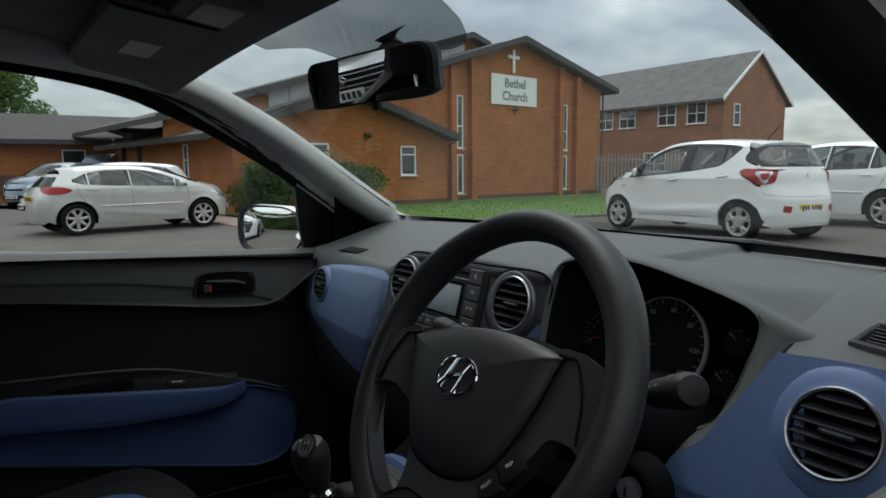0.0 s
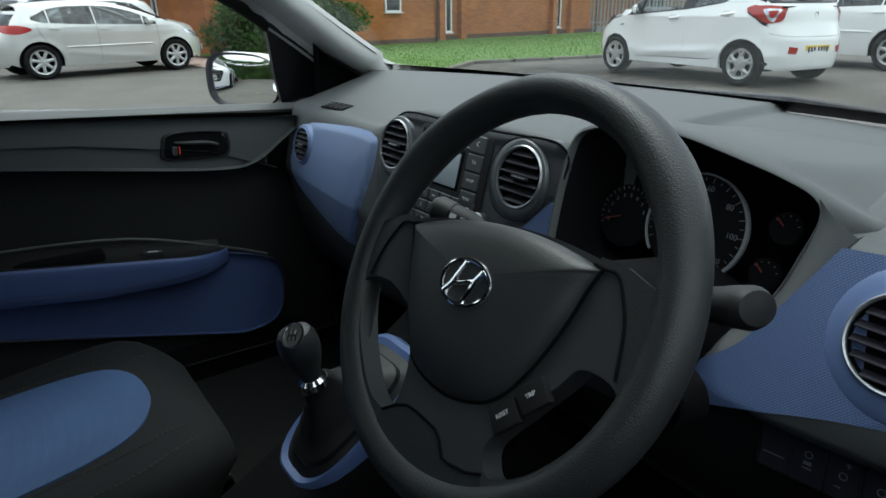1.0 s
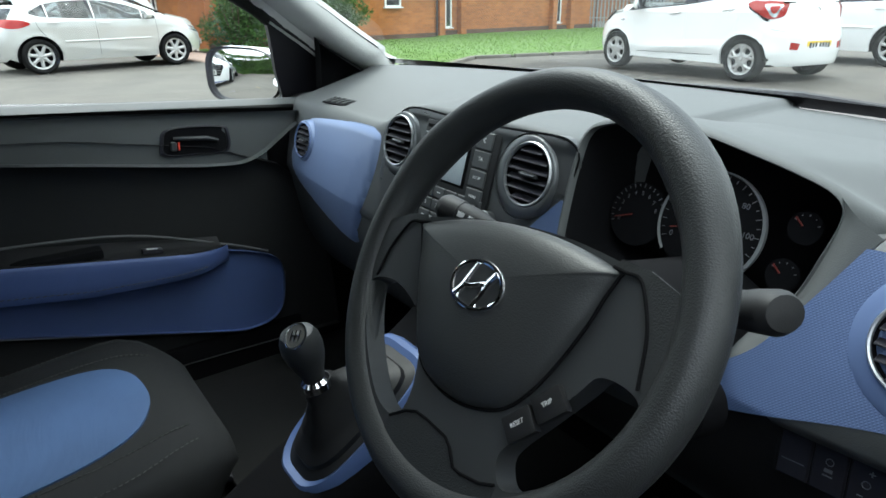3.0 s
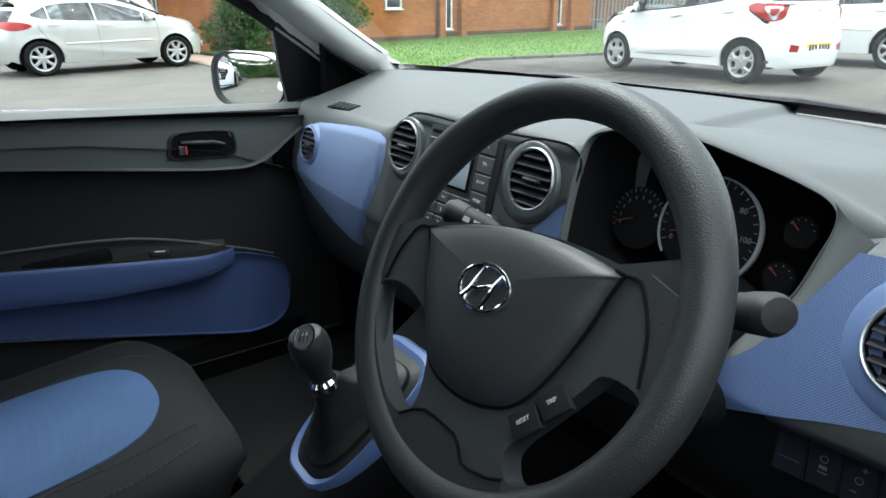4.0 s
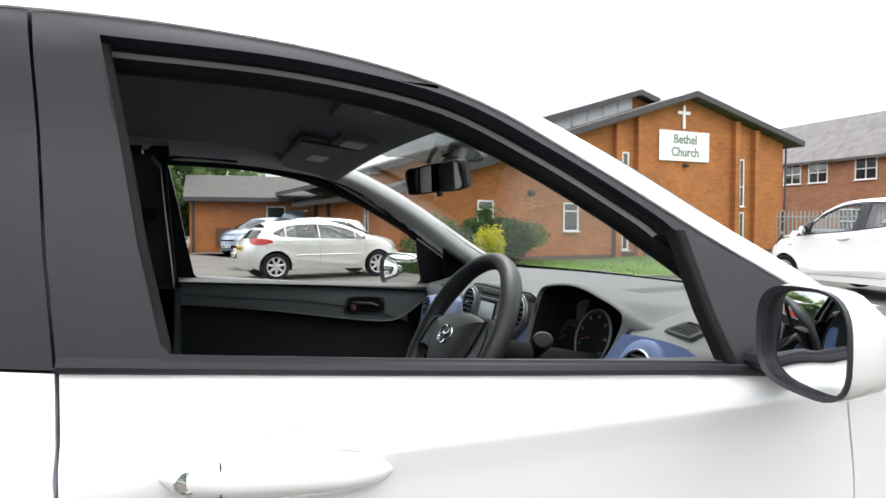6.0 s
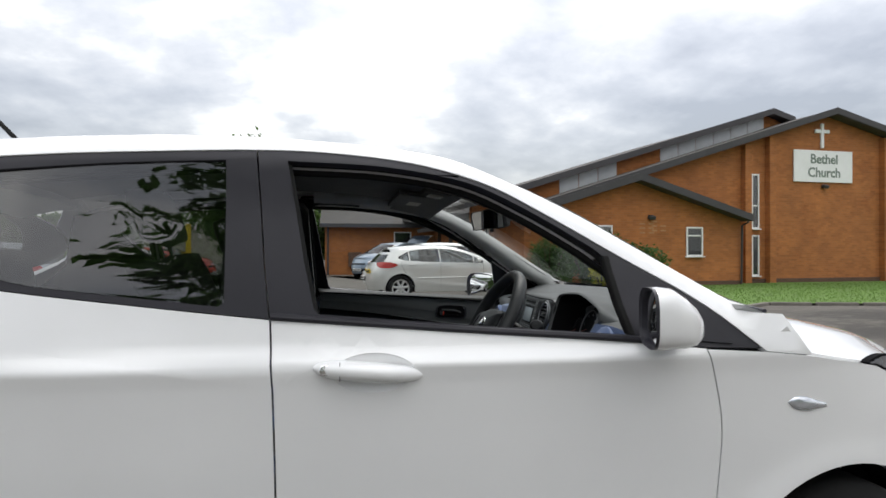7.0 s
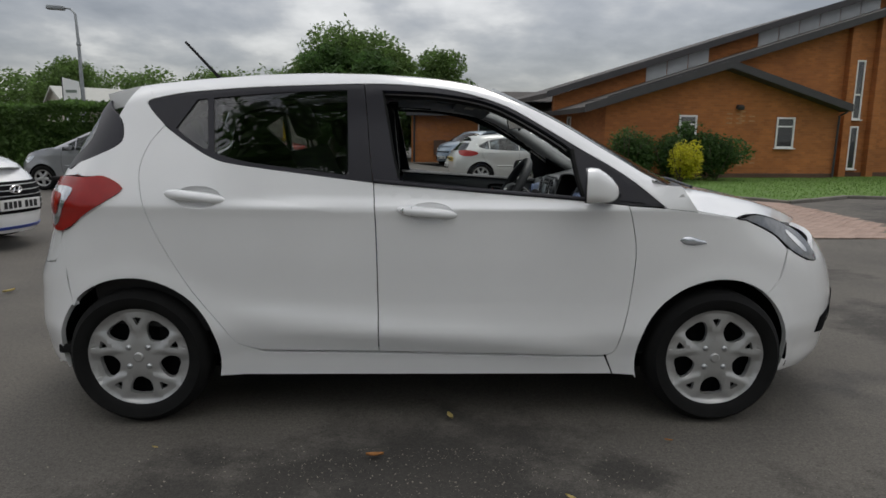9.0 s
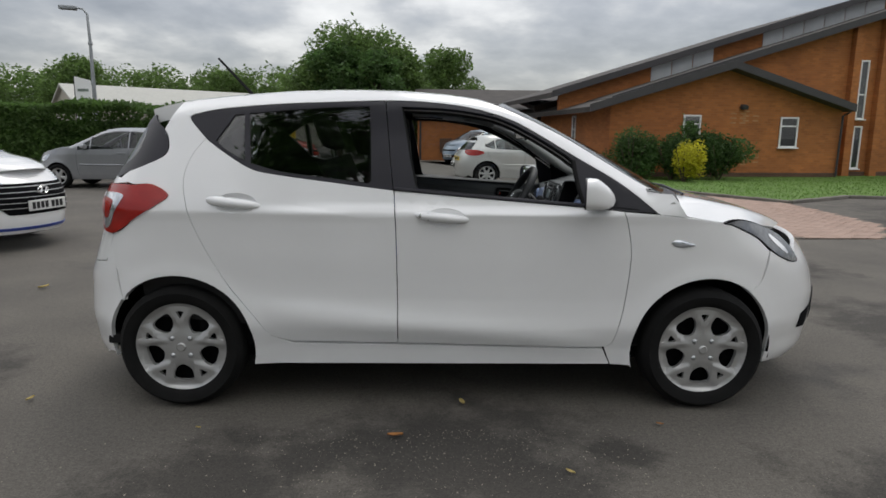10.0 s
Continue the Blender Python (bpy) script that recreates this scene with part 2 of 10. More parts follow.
def thing(name, label, category, group="", at=None):
    ob = new(name)
    ob.empty_display_size = 0.1
    if at is not None:
        ob.matrix_world = at
    return tagged(ob, label, category, group)


def box(bm, size, at=None, bevel=0.0, seg=2):
    """A bevelled box of that size about the pose at, added to bm."""
    at = at or Matrix()
    made = bmesh.ops.create_cube(bm, size=1.0, matrix=at @ Matrix.Diagonal((*size, 1)))
    if bevel:
        edges = list({e for v in made["verts"] for e in v.link_edges})
        bmesh.ops.bevel(bm, geom=edges, offset=bevel, segments=seg, affect="EDGES", profile=0.6)
    return bm


def crv(points, n=6):
    """Points along a smooth curve through the given ones."""
    p = [Vector(q) for q in points]
    p = [2 * p[0] - p[1]] + p + [2 * p[-1] - p[-2]]
    out = []
    for a, b, c, d in zip(p, p[1:], p[2:], p[3:]):
        for k in range(n):
            t = k / n
            out.append(0.5 * (2 * b + (c - a) * t + (2 * a - 5 * b + 4 * c - d) * t * t + (3 * b - a - 3 * c + d) * t ** 3))
    out.append(p[-2])
    return [tuple(v) for v in out]


def ring_closed(points, n=6):
    """Points round a smooth closed curve through the given ones."""
    p = [Vector(q) for q in points]
    m = len(p)
    out = []
    for i in range(m):
        a, b, c, d = p[i - 1], p[i], p[(i + 1) % m], p[(i + 2) % m]
        for k in range(n):
            t = k / n
            out.append(tuple(0.5 * (2 * b + (c - a) * t + (2 * a - 5 * b + 4 * c - d) * t * t + (3 * b - a - 3 * c + d) * t ** 3)))
    return out


def circle(r, n=40, x=0.0, y=0.0, ry=None, a0=0.0, a1=2 * math.pi, end=False):
    m = n if not end else n - 1
    return [(x + r * math.cos(a0 + (a1 - a0) * i / m), y + (ry or r) * math.sin(a0 + (a1 - a0) * i / m)) for i in range(n)]


def loft(bm, rings, closed=True, caps=(True, True)):
    """Skins a row of rings of equal length."""
    rows = [[bm.verts.new(p) for p in ring] for ring in rings]
    n = len(rows[0])
    for a, b in zip(rows, rows[1:]):
        for i in range(n if closed else n - 1):
            j = (i + 1) % n
            try:
                bm.faces.new((a[i], a[j], b[j], b[i]))
            except ValueError:
                pass
    if closed and caps[0]:
        bm.faces.new(rows[0])
    if closed and caps[1]:
        bm.faces.new(rows[-1])
    return bm


def lathe(bm, profile, at=None, n=40, caps=(False, False)):
    """Turns (radius, height) pairs about the z axis of the pose at."""
    at = at or Matrix()
    return loft(bm, [[at @ Vector((r * math.cos(2 * math.pi * i / n), r * math.sin(2 * math.pi * i / n), h)) for i in range(n)] for r, h in profile], True, caps)


def tube(bm, points, radius, n=12, closed=False, up=(0, 0, 1), flat=1.0):
    """A round bar along points; radius a number or one for each point; flat squeezes it along up."""
    pts = [Vector(p) for p in points]
    m = len(pts)
    rings = []
    for i, p in enumerate(pts):
        d = (pts[(i + 1) % m] - pts[i - 1]) if closed or 0 < i < m - 1 else (pts[1] - pts[0] if i == 0 else pts[-1] - pts[-2])
        d.normalize()
        a = d.cross(Vector(up))
        a = a.normalized() if a.length > 1e-4 else d.orthogonal().normalized()
        b = a.cross(d).normalized()
        r = radius[i] if isinstance(radius, (list, tuple)) else radius
        rings.append([p + r * (math.cos(2 * math.pi * k / n) * a + flat * math.sin(2 * math.pi * k / n) * b) for k in range(n)])
    if closed:
        rings.append(rings[0])
        loft(bm, rings, True, (False, False))
        bmesh.ops.remove_doubles(bm, verts=bm.verts[:], dist=1e-5)
        return bm
    return loft(bm, rings)


def plate(bm, loops, depth, at=None, bevel=0.0):
    """A flat plate: 2D outline, holes after it, raised by depth along the z axis of the pose at."""
    at = at or Matrix()
    flat = [p for loop in loops for p in loop]
    tris = tessellate_polygon([[Vector((p[0], p[1], 0)) for p in loop] for loop in loops])
    lo = [bm.verts.new(at @ Vector((p[0], p[1], 0))) for p in flat]
    hi = [bm.verts.new(at @ Vector((p[0], p[1], depth))) for p in flat]
    for t in tris:
        for row in (lo, hi):
            try:
                bm.faces.new([row[i] for i in t])
            except ValueError:
                pass
    k = 0
    for loop in loops:
        m = len(loop)
        for i in range(m):
            j = (i + 1) % m
            bm.faces.new((lo[k + i], lo[k + j], hi[k + j], hi[k + i]))
        k += m
    return bm


def panel(name, loops, f, material, parent, label="", step=0.06, depth=0.012, out=(0, -1, 0), steps=None):
    """A pressed sheet: the outlines (u, v), cut into a fine grid and laid by f(u, v) on a curved surface, with its edges turned in by depth."""
    flat = [p for loop in loops for p in loop]
    tris = tessellate_polygon([[Vector((p[0], p[1], 0)) for p in loop] for loop in loops])
    bm = bmesh.new()
    vs = [bm.verts.new((p[0], p[1], 0)) for p in flat]
    for t in tris:
        try:
            bm.faces.new([vs[i] for i in t])
        except ValueError:
            pass
    for axis in (0, 1):
        lo, hi = min(p[axis] for p in flat), max(p[axis] for p in flat)
        st = steps[axis] if steps else step
        for k in range(1, int((hi - lo) / st) + 1):
            co, no = Vector((0, 0, 0)), Vector((0, 0, 0))
            co[axis], no[axis] = lo + k * st, 1
            bmesh.ops.bisect_plane(bm, geom=bm.verts[:] + bm.edges[:] + bm.faces[:], plane_co=co, plane_no=no, dist=1e-6)
    bmesh.ops.dissolve_degenerate(bm, edges=bm.edges[:], dist=1e-6)
    bm.verts.index_update()
    out = Vector(out)
    places, normals = [], []
    for v in bm.verts:
        u, w = v.co.x, v.co.y
        p = Vector(f(u, w))
        e = 0.0015
        n = (Vector(f(u + e, w)) - Vector(f(u - e, w))).cross(Vector(f(u, w + e)) - Vector(f(u, w - e)))
        n = n.normalized() if n.length > 1e-12 else out.copy()
        if n.dot(out) < 0:
            n = -n
        places.append(p)
        normals.append(n)
    faces, loop_normals = [], []
    for face in bm.faces:
        idx = [v.index for v in face.verts]
        a, b, c = (places[i] for i in idx[:3])
        if (b - a).cross(c - a).dot(normals[idx[0]]) < 0:
            idx.reverse()
        faces.append(idx)
        loop_normals += [normals[i] for i in idx]
    inner, rim = {}, set()
    count = len(places)
    for e in bm.edges:
        if len(e.link_faces) == 1:
            for v in e.verts:
                if v.index not in inner:
                    inner[v.index] = len(places)
                    places.append(places[v.index] - normals[v.index] * depth)
            a, b = e.verts[0].index, e.verts[1].index
            rim.add(frozenset((a, b)))
            quad = [a, b, inner[b], inner[a]]
            q = [places[i] for i in quad]
            n = (q[1] - q[0]).cross(q[2] - q[0])
            n = n.normalized() if n.length > 1e-12 else Vector((0, 0, 1))
            faces.append(quad)
            loop_normals += [n] * 4
    bm.free()
    me = bpy.data.meshes.new(name)
    me.from_pydata([tuple(p) for p in places], [], faces)
    me.shade_smooth()
    sharp = me.attributes.new("sharp_edge", "BOOLEAN", "EDGE")
    for k, e in enumerate(me.edges):
        a, b = e.vertices
        sharp.data[k].value = (a in inner and b in inner and frozenset((a, b)) in rim) or a >= count or b >= count
    me.normals_split_custom_set([tuple(n) for n in loop_normals])
    return mesh_object(name, me, material, parent, label)


def lettering(name, text, size, at, material, parent, depth=0.001, align="CENTER", label="", bold=0.0):
    """Words in the built-in font as a thin mesh, upright in the xy plane of the pose at."""
    cu = bpy.data.curves.new(name, "FONT")
    cu.body, cu.size, cu.extrude, cu.align_x, cu.align_y = text, size, depth, align, "CENTER"
    cu.resolution_u = 3
    cu.offset = bold
    tmp = new("tmp", cu)
    me = bpy.data.meshes.new_from_object(tmp.evaluated_get(bpy.context.evaluated_depsgraph_get()))
    bpy.data.objects.remove(tmp)
    bpy.data.curves.remove(cu)
    me.transform(at)
    me.name = name
    return mesh_object(name, me, material, parent, label)


def frame_of(origin, x_axis, z_axis):
    """A pose from an origin, the way its x axis runs and roughly its z axis."""
    x = Vector(x_axis).normalized()
    z = Vector(z_axis)
    z = (z - x * z.dot(x)).normalized()
    y = z.cross(x)
    return Matrix(((x.x, y.x, z.x, origin[0]), (x.y, y.y, z.y, origin[1]), (x.z, y.z, z.z, origin[2]), (0, 0, 0, 1)))


def ease(a, b, v):
    t = min(1.0, max(0.0, (v - a) / (b - a)))
    return t * t * (3 - 2 * t)


def table(pairs, blur):
    """A smoothed curve through (at, value) pairs."""
    lo, hi = pairs[0][0] - 0.3, pairs[-1][0] + 0.3
    g = np.arange(lo, hi, 0.004)
    v = np.interp(g, [p[0] for p in pairs], [p[1] for p in pairs])
    pad = max(1, round(3 * blur / 0.004))
    k = np.exp(-0.5 * (np.arange(-pad, pad + 1) * 0.004 / blur) ** 2)
    w = np.convolve(np.pad(v, pad, mode="edge"), k / k.sum(), "valid")
    return lambda x: float(np.interp(x, g, w))


# ---- the shape of a car: x ahead, y to its left, z up, middle of the axles at the origin ----
class Shape:
    def __init__(self, half, nose, tail, edge, crown, axle, hub, arch, front=0.9, rear=-1.0, pf=2.5, pr=3.6, swage=0.0, pinch=0.03):
        self.half, self.nose, self.tail, self.edge, self.crown = table(half, 0.007), table(nose, 0.02), table(tail, 0.02), table(edge, 0.03), crown
        self.axle, self.hub, self.arch, self.front, self.rear, self.pf, self.pr, self.swage, self.pinch = axle, hub, arch, front, rear, pf, pr, swage, pinch

    def base(self, x, z):
        w = self.half(z)
        zc = 0.435 - 0.10 * x
        if self.swage and -1.0 < x < 0.85:
            e = min(1, (x + 1.0) / 0.35, (0.85 - x) / 0.35)
            w += self.swage * math.exp(-((z - zc + 0.05) / 0.06) ** 2) * e * e * (3 - 2 * e)
        if x < self.front:
            w -= 0.05 * max(0.0, (z - self.edge(x) + 0.07) / 0.07) ** 2
        if z > 1.0 and x < -0.3:
            w -= self.pinch * (z - 1.0) / 0.4 * (-x - 0.3)
        return w

    def flare(self, x, z):
        return sum(0.010 * math.exp(-((math.hypot(x - a, z - self.hub) - self.arch) / 0.05) ** 2) for a in self.axle)

    def width(self, x, z):
        w = self.base(x, z)
        if x > self.front:
            q = min(1.0, (x - self.front) / (self.nose(z) - self.front))
            w *= (1 - q ** self.pf) ** (1 / self.pf)
        if x < self.rear:
            q = min(1.0, (self.rear - x) / (self.tail(z) + self.rear))
            w *= (1 - q ** self.pr) ** (1 / self.pr)
        return max(0.01, w) + self.flare(x, z)

    def side(self, s, proud=0.0):
        return lambda u, v: (u, s * (self.width(u, v) + proud), v)

    def end(self, front, proud=0.0):
        """Maps (turn, z) on the nose or tail: turn 0 is the middle, 90 degrees the flank; plus is the car's left."""
        x0, p = (self.front, self.pf) if front else (self.rear, self.pr)

        def f(a, z):
            t = math.pi / 2 - min(abs(a), math.pi / 2)
            length = self.nose(z) - x0 if front else self.tail(z) + x0
            q = math.sin(t) ** (2 / p)
            x = x0 + (length + proud) * q * (1 if front else -1)
            w = (self.base(x, z) + proud) * math.cos(t) ** (2 / p) + self.flare(x, z) * min(1, math.cos(t) * 2)
            return (x, w if a > 0 else -w, z)
        return f

    def turn(self, x, z, s, front):
        x0, p = (self.front, self.pf) if front else (self.rear, self.pr)
        length = self.nose(z) - x0 if front else self.tail(z) + x0
        q = min(1.0, max(0.0, abs(x - x0) / length))
        return s * (math.pi / 2 - math.asin(q ** (p / 2)))

    def roof(self, drop=0.0):
        return lambda u, s: (u, s * (self.width(u, self.edge(u)) - drop), self.edge(u) + self.crown * (1 - abs(s) ** 2.4) - drop)

    def arch_line(self, which, a0, a1, n=14):
        return [(self.axle[which] + self.arch * math.cos(radians(a0 + (a1 - a0) * i / (n - 1))), self.hub + self.arch * math.sin(radians(a0 + (a1 - a0) * i / (n - 1)))) for i in range(n)]


# ---- wheels ----
def make_wheel(parent, at, tyre_r, width, cap_r, style="double", name="wheel", label=""):
    """at: pose with z pointing out of the car, origin on the outer face of the cap."""
    wheel = new(name)
    wheel.parent = parent
    wheel.matrix_local = at
    if label:
        wheel["label"] = label
    key = (tyre_r, cap_r, style)
    if key not in make_wheel.made:
        bm = bmesh.new()
        h = width
        lathe(bm, [(cap_r - 0.004, -0.022), (cap_r + 0.004, -0.006), (cap_r + 0.02, 0.004), ((tyre_r + cap_r) / 2 + 0.01, 0.010), (tyre_r - 0.028, 0.003), (tyre_r - 0.012, -0.010),
                   (tyre_r - 0.003, -0.028), (tyre_r, -0.05), (tyre_r, -h + 0.05), (tyre_r - 0.012, -h + 0.012), (tyre_r - 0.05, -h), (cap_r, -h + 0.01)], None, 56)
        tyre = part("tyre", bm, TYRE)
        bm = bmesh.new()
        lathe(bm, [(cap_r - 0.002, -0.03), (cap_r - 0.012, -0.075), (cap_r * 0.5, -0.09), (0.03, -0.085), (0.0005, -0.085)], None, 40)
        rim = part("rim", bm, PITCH)
        bm = bmesh.new()
        loops = [circle(cap_r, 80)]
        if style == "double":
            for k in range(5):
                a = math.radians(72 * k + 270)
                def pt(r, d):
                    return (r * math.cos(a + d), r * math.sin(a + d))
                R = cap_r
                hole = ring_closed([pt(R * r, d) for r, d in ((0.415, 0.0), (0.46, 0.20), (0.55, 0.32), (0.68, 0.34), (0.79, 0.28), (0.815, 0.13), (0.805, 0.0), (0.815, -0.13), (0.79, -0.28), (0.68, -0.34), (0.55, -0.32), (0.46, -0.20))], 3)
                loops.append([(p[0], p[1]) for p in hole])
                a = math.radians(72 * k + 306)
                notch = ring_closed([pt(R * r, d) for r, d in ((0.655, 0.0), (0.76, 0.085), (0.80, 0.105), (0.815, 0.05), (0.815, -0.05), (0.80, -0.105), (0.76, -0.085))], 3)
                loops.append([(p[0], p[1]) for p in notch])
        else:
            for k in range(7 if style == "seven" else 5):
                a = math.radians(360 / (7 if style == "seven" else 5) * k + 90)
                def pt(r, d):
                    return (r * math.cos(a + d), r * math.sin(a + d))
                R, w = cap_r, 0.30 if style == "seven" else 0.40
                loops.append([pt(R * 0.55, -w * 0.8), pt(R * 0.86, -w), pt(R * 0.90, 0.0), pt(R * 0.86, w), pt(R * 0.55, w * 0.8), pt(R * 0.36, 0.0)])
        tris = tessellate_polygon([[Vector((*p, 0)) for p in loop] for loop in loops])
        flat = [p for loop in loops for p in loop]
        vs_ = [bm.verts.new((x, y, 0)) for x, y in flat]
        for t in tris:
            bm.faces.new([vs_[i] for i in t])
        for axis in (0, 1):
            for k in range(-11, 12):
                co, no = Vector((0, 0, 0)), Vector((0, 0, 0))
                co[axis], no[axis] = k * cap_r / 11.5, 1
                bmesh.ops.bisect_plane(bm, geom=bm.verts[:] + bm.edges[:] + bm.faces[:], plane_co=co, plane_no=no, dist=1e-6)
        arms = 7 if style == "seven" else 5
        for v in bm.verts:
            r, ang = math.hypot(v.co.x, v.co.y) / cap_r, math.atan2(v.co.y, v.co.x)
            ridge = math.cos(arms * (ang - math.radians(306 if style == "double" else 90 + 180 / arms)))
            lip = max(0.0, (r - 0.86) / 0.14)
            v.co.z = -0.010 - 0.016 * math.sin(math.pi * min(1, r * 0.9)) + 0.015 * max(0, ridge) * math.sin(math.pi * min(1, max(0, (r - 0.15) / 0.8))) + 0.006 * lip * lip
            if style == "double":
                # each pair of spokes forks outwards; between the forks the dish drops to the rim
                off = abs(math.degrees(math.atan2(math.sin(arms * (ang - math.radians(306))), math.cos(arms * (ang - math.radians(306)))))) / arms
                arm_at = 12.5 * min(1.0, max(0.0, (r - 0.42) / 0.35))
                crest = math.exp(-((off - arm_at) / 7.5) ** 2)
                v.co.z = -0.012 - 0.010 * r + (0.005 * crest - 0.009 * (1 - crest) * (off > arm_at)) * ease(0.25, 0.6, r) * (1 - 0.75 * ease(0.86, 1.0, r)) + 0.010 * ease(0.93, 1.0, r)
        rim_edges = [e for e in bm.edges if len(e.link_faces) == 1]
        ext = bmesh.ops.extrude_edge_only(bm, edges=rim_edges)
        for v in [g for g in ext["geom"] if isinstance(g, bmesh.types.BMVert)]:
            v.co = Vector((v.co.x * 0.985, v.co.y * 0.985, v.co.z - 0.020))
        cap = part("wheel_trim", bm, HUBCAP, crease=25)
        bm = bmesh.new()
        lathe(bm, [(0.0005, -0.005), (0.016, -0.0055), (0.020, -0.009), (0.021, -0.022)], None, 24)
        boss = part("centre_cap", bm, HUBCAP)
        bolts = []
        for k in range(4):
            bm = bmesh.new()
            a = math.radians(90 * k + 45)
            lathe(bm, [(0.0005, 0.006), (0.006, 0.005), (0.0115, 0.0), (0.0125, -0.012)], Matrix.Translation((0.056 * math.cos(a), 0.056 * math.sin(a), -0.012)), 14)
            bolts.append(part("wheel_nut", bm, VENTRING))
        make_wheel.made[key] = [tyre, rim, cap, boss] + bolts
        for o in make_wheel.made[key]:
            o.parent = wheel
    else:
        for o in make_wheel.made[key]:
            c = new(o.name.split(".")[0], o.data)
            c.parent = wheel
    return wheel


make_wheel.made = {}


# ---- the white hatchback: shell ----
I10 = Shape(
    half=[(0.15, .765), (0.29, .785), (0.35, .802), (0.385, .810), (0.41, .811), (0.45, .8085), (0.52, .8065), (0.60, .8095), (0.70, .816), (0.80, .820), (0.865, .8240), (0.898, .8290), (0.905, .8305), (0.914, .8295), (0.94, .8225), (1.0, .802), (1.1, .770), (1.2, .736),
          (1.35, .684), (1.5, .63)],
    nose=[(0.15, 1.87), (0.22, 1.955), (0.35, 1.975), (0.5, 1.98), (0.62, 1.945), (0.72, 1.885), (0.8, 1.80), (0.9, 1.68), (1.0, 1.6)],
    tail=[(0.15, 1.69), (0.25, 1.745), (0.4, 1.757), (0.6, 1.745), (0.7, 1.70), (0.8, 1.66), (0.95, 1.64), (1.03, 1.60), (1.2, 1.50), (1.35, 1.41), (1.5, 1.38)],
    edge=[(-1.5, 1.33), (-1.26, 1.372), (-1.167, 1.385), (-0.975, 1.408), (-0.727, 1.428), (-0.476, 1.439), (-0.225, 1.436), (0.027, 1.419), (0.204, 1.391), (0.286, 1.359),
          (0.404, 1.310), (0.528, 1.250), (0.652, 1.176), (0.775, 1.10), (0.848, 1.055), (0.95, 1.0), (1.4, 0.9)],
    crown=0.034, axle=(1.1925, -1.1925), hub=0.285, arch=0.338, swage=0.0135)

car = thing("hatchback_car", "white five-door hatchback with its driver's window wound down, parked on asphalt", "car")

DOOR_REAR_SEAM = crv([(-0.683, .318), (-0.782, .352), (-0.85, .44), (-0.969, .594), (-1.078, .798), (-1.125, .945), (-1.14, 1.053), (-1.111, 1.149), (-1.056, 1.223)], 5)
DOOR_FRONT_SEAM = crv([(0.735, .297), (0.765, .315), (0.783, .366), (0.812, .50), (0.826, .66), (0.825, .76), (0.804, .863), (0.784, .924)], 5)
MID_SEAM = [(-0.208, .313), (-0.209, .5), (-0.212, .7), (-0.216, .855), (-0.2255, 1.008)]
BELT = crv([(0.784, .926), (0.596, .947), (0.2, 0.976), (-0.2255, 1.010)], 4)
BELT_REAR = crv([(-0.2255, 1.0105), (-0.5, 1.041), (-0.761, 1.073), (-0.86, 1.098), (-0.963, 1.158), (-1.042, 1.212)], 5)
DLO_TOP = crv([(-1.116, 1.328), (-0.98, 1.355), (-0.728, 1.377), (-0.476, 1.389), (-0.275, 1.396), (-0.099, 1.393), (0.104, 1.370), (0.28, 1.322), (0.404, 1.261), (0.601, 1.145),
               (0.773, 1.045), (0.93, .921)], 5)
GAP = 0.0022


def inset(loop, d):
    """Moves an outline inwards by d."""
    m = len(loop)
    area = sum(loop[i][0] * loop[(i + 1) % m][1] - loop[(i + 1) % m][0] * loop[i][1] for i in range(m))
    sign = 1 if area > 0 else -1
    out = []
    for i in range(m):
        a, b, c = Vector(loop[i - 1][:2]), Vector(loop[i][:2]), Vector(loop[(i + 1) % m][:2])
        n1 = Vector((-(b - a).y, (b - a).x)).normalized() if (b - a).length > 1e-7 else Vector((0, 0))
        n2 = Vector((-(c - b).y, (c - b).x)).normalized() if (c - b).length > 1e-7 else n1
        n = (n1 + n2)
        n = n.normalized() / max(0.5, math.sqrt(max(0.0, (1 + n1.dot(n2)) / 2))) if n.length > 1e-6 else n1
        out.append(tuple(b + n * d * sign))
    return out


def two(loop):
    return [(p[0], p[1]) for p in loop]


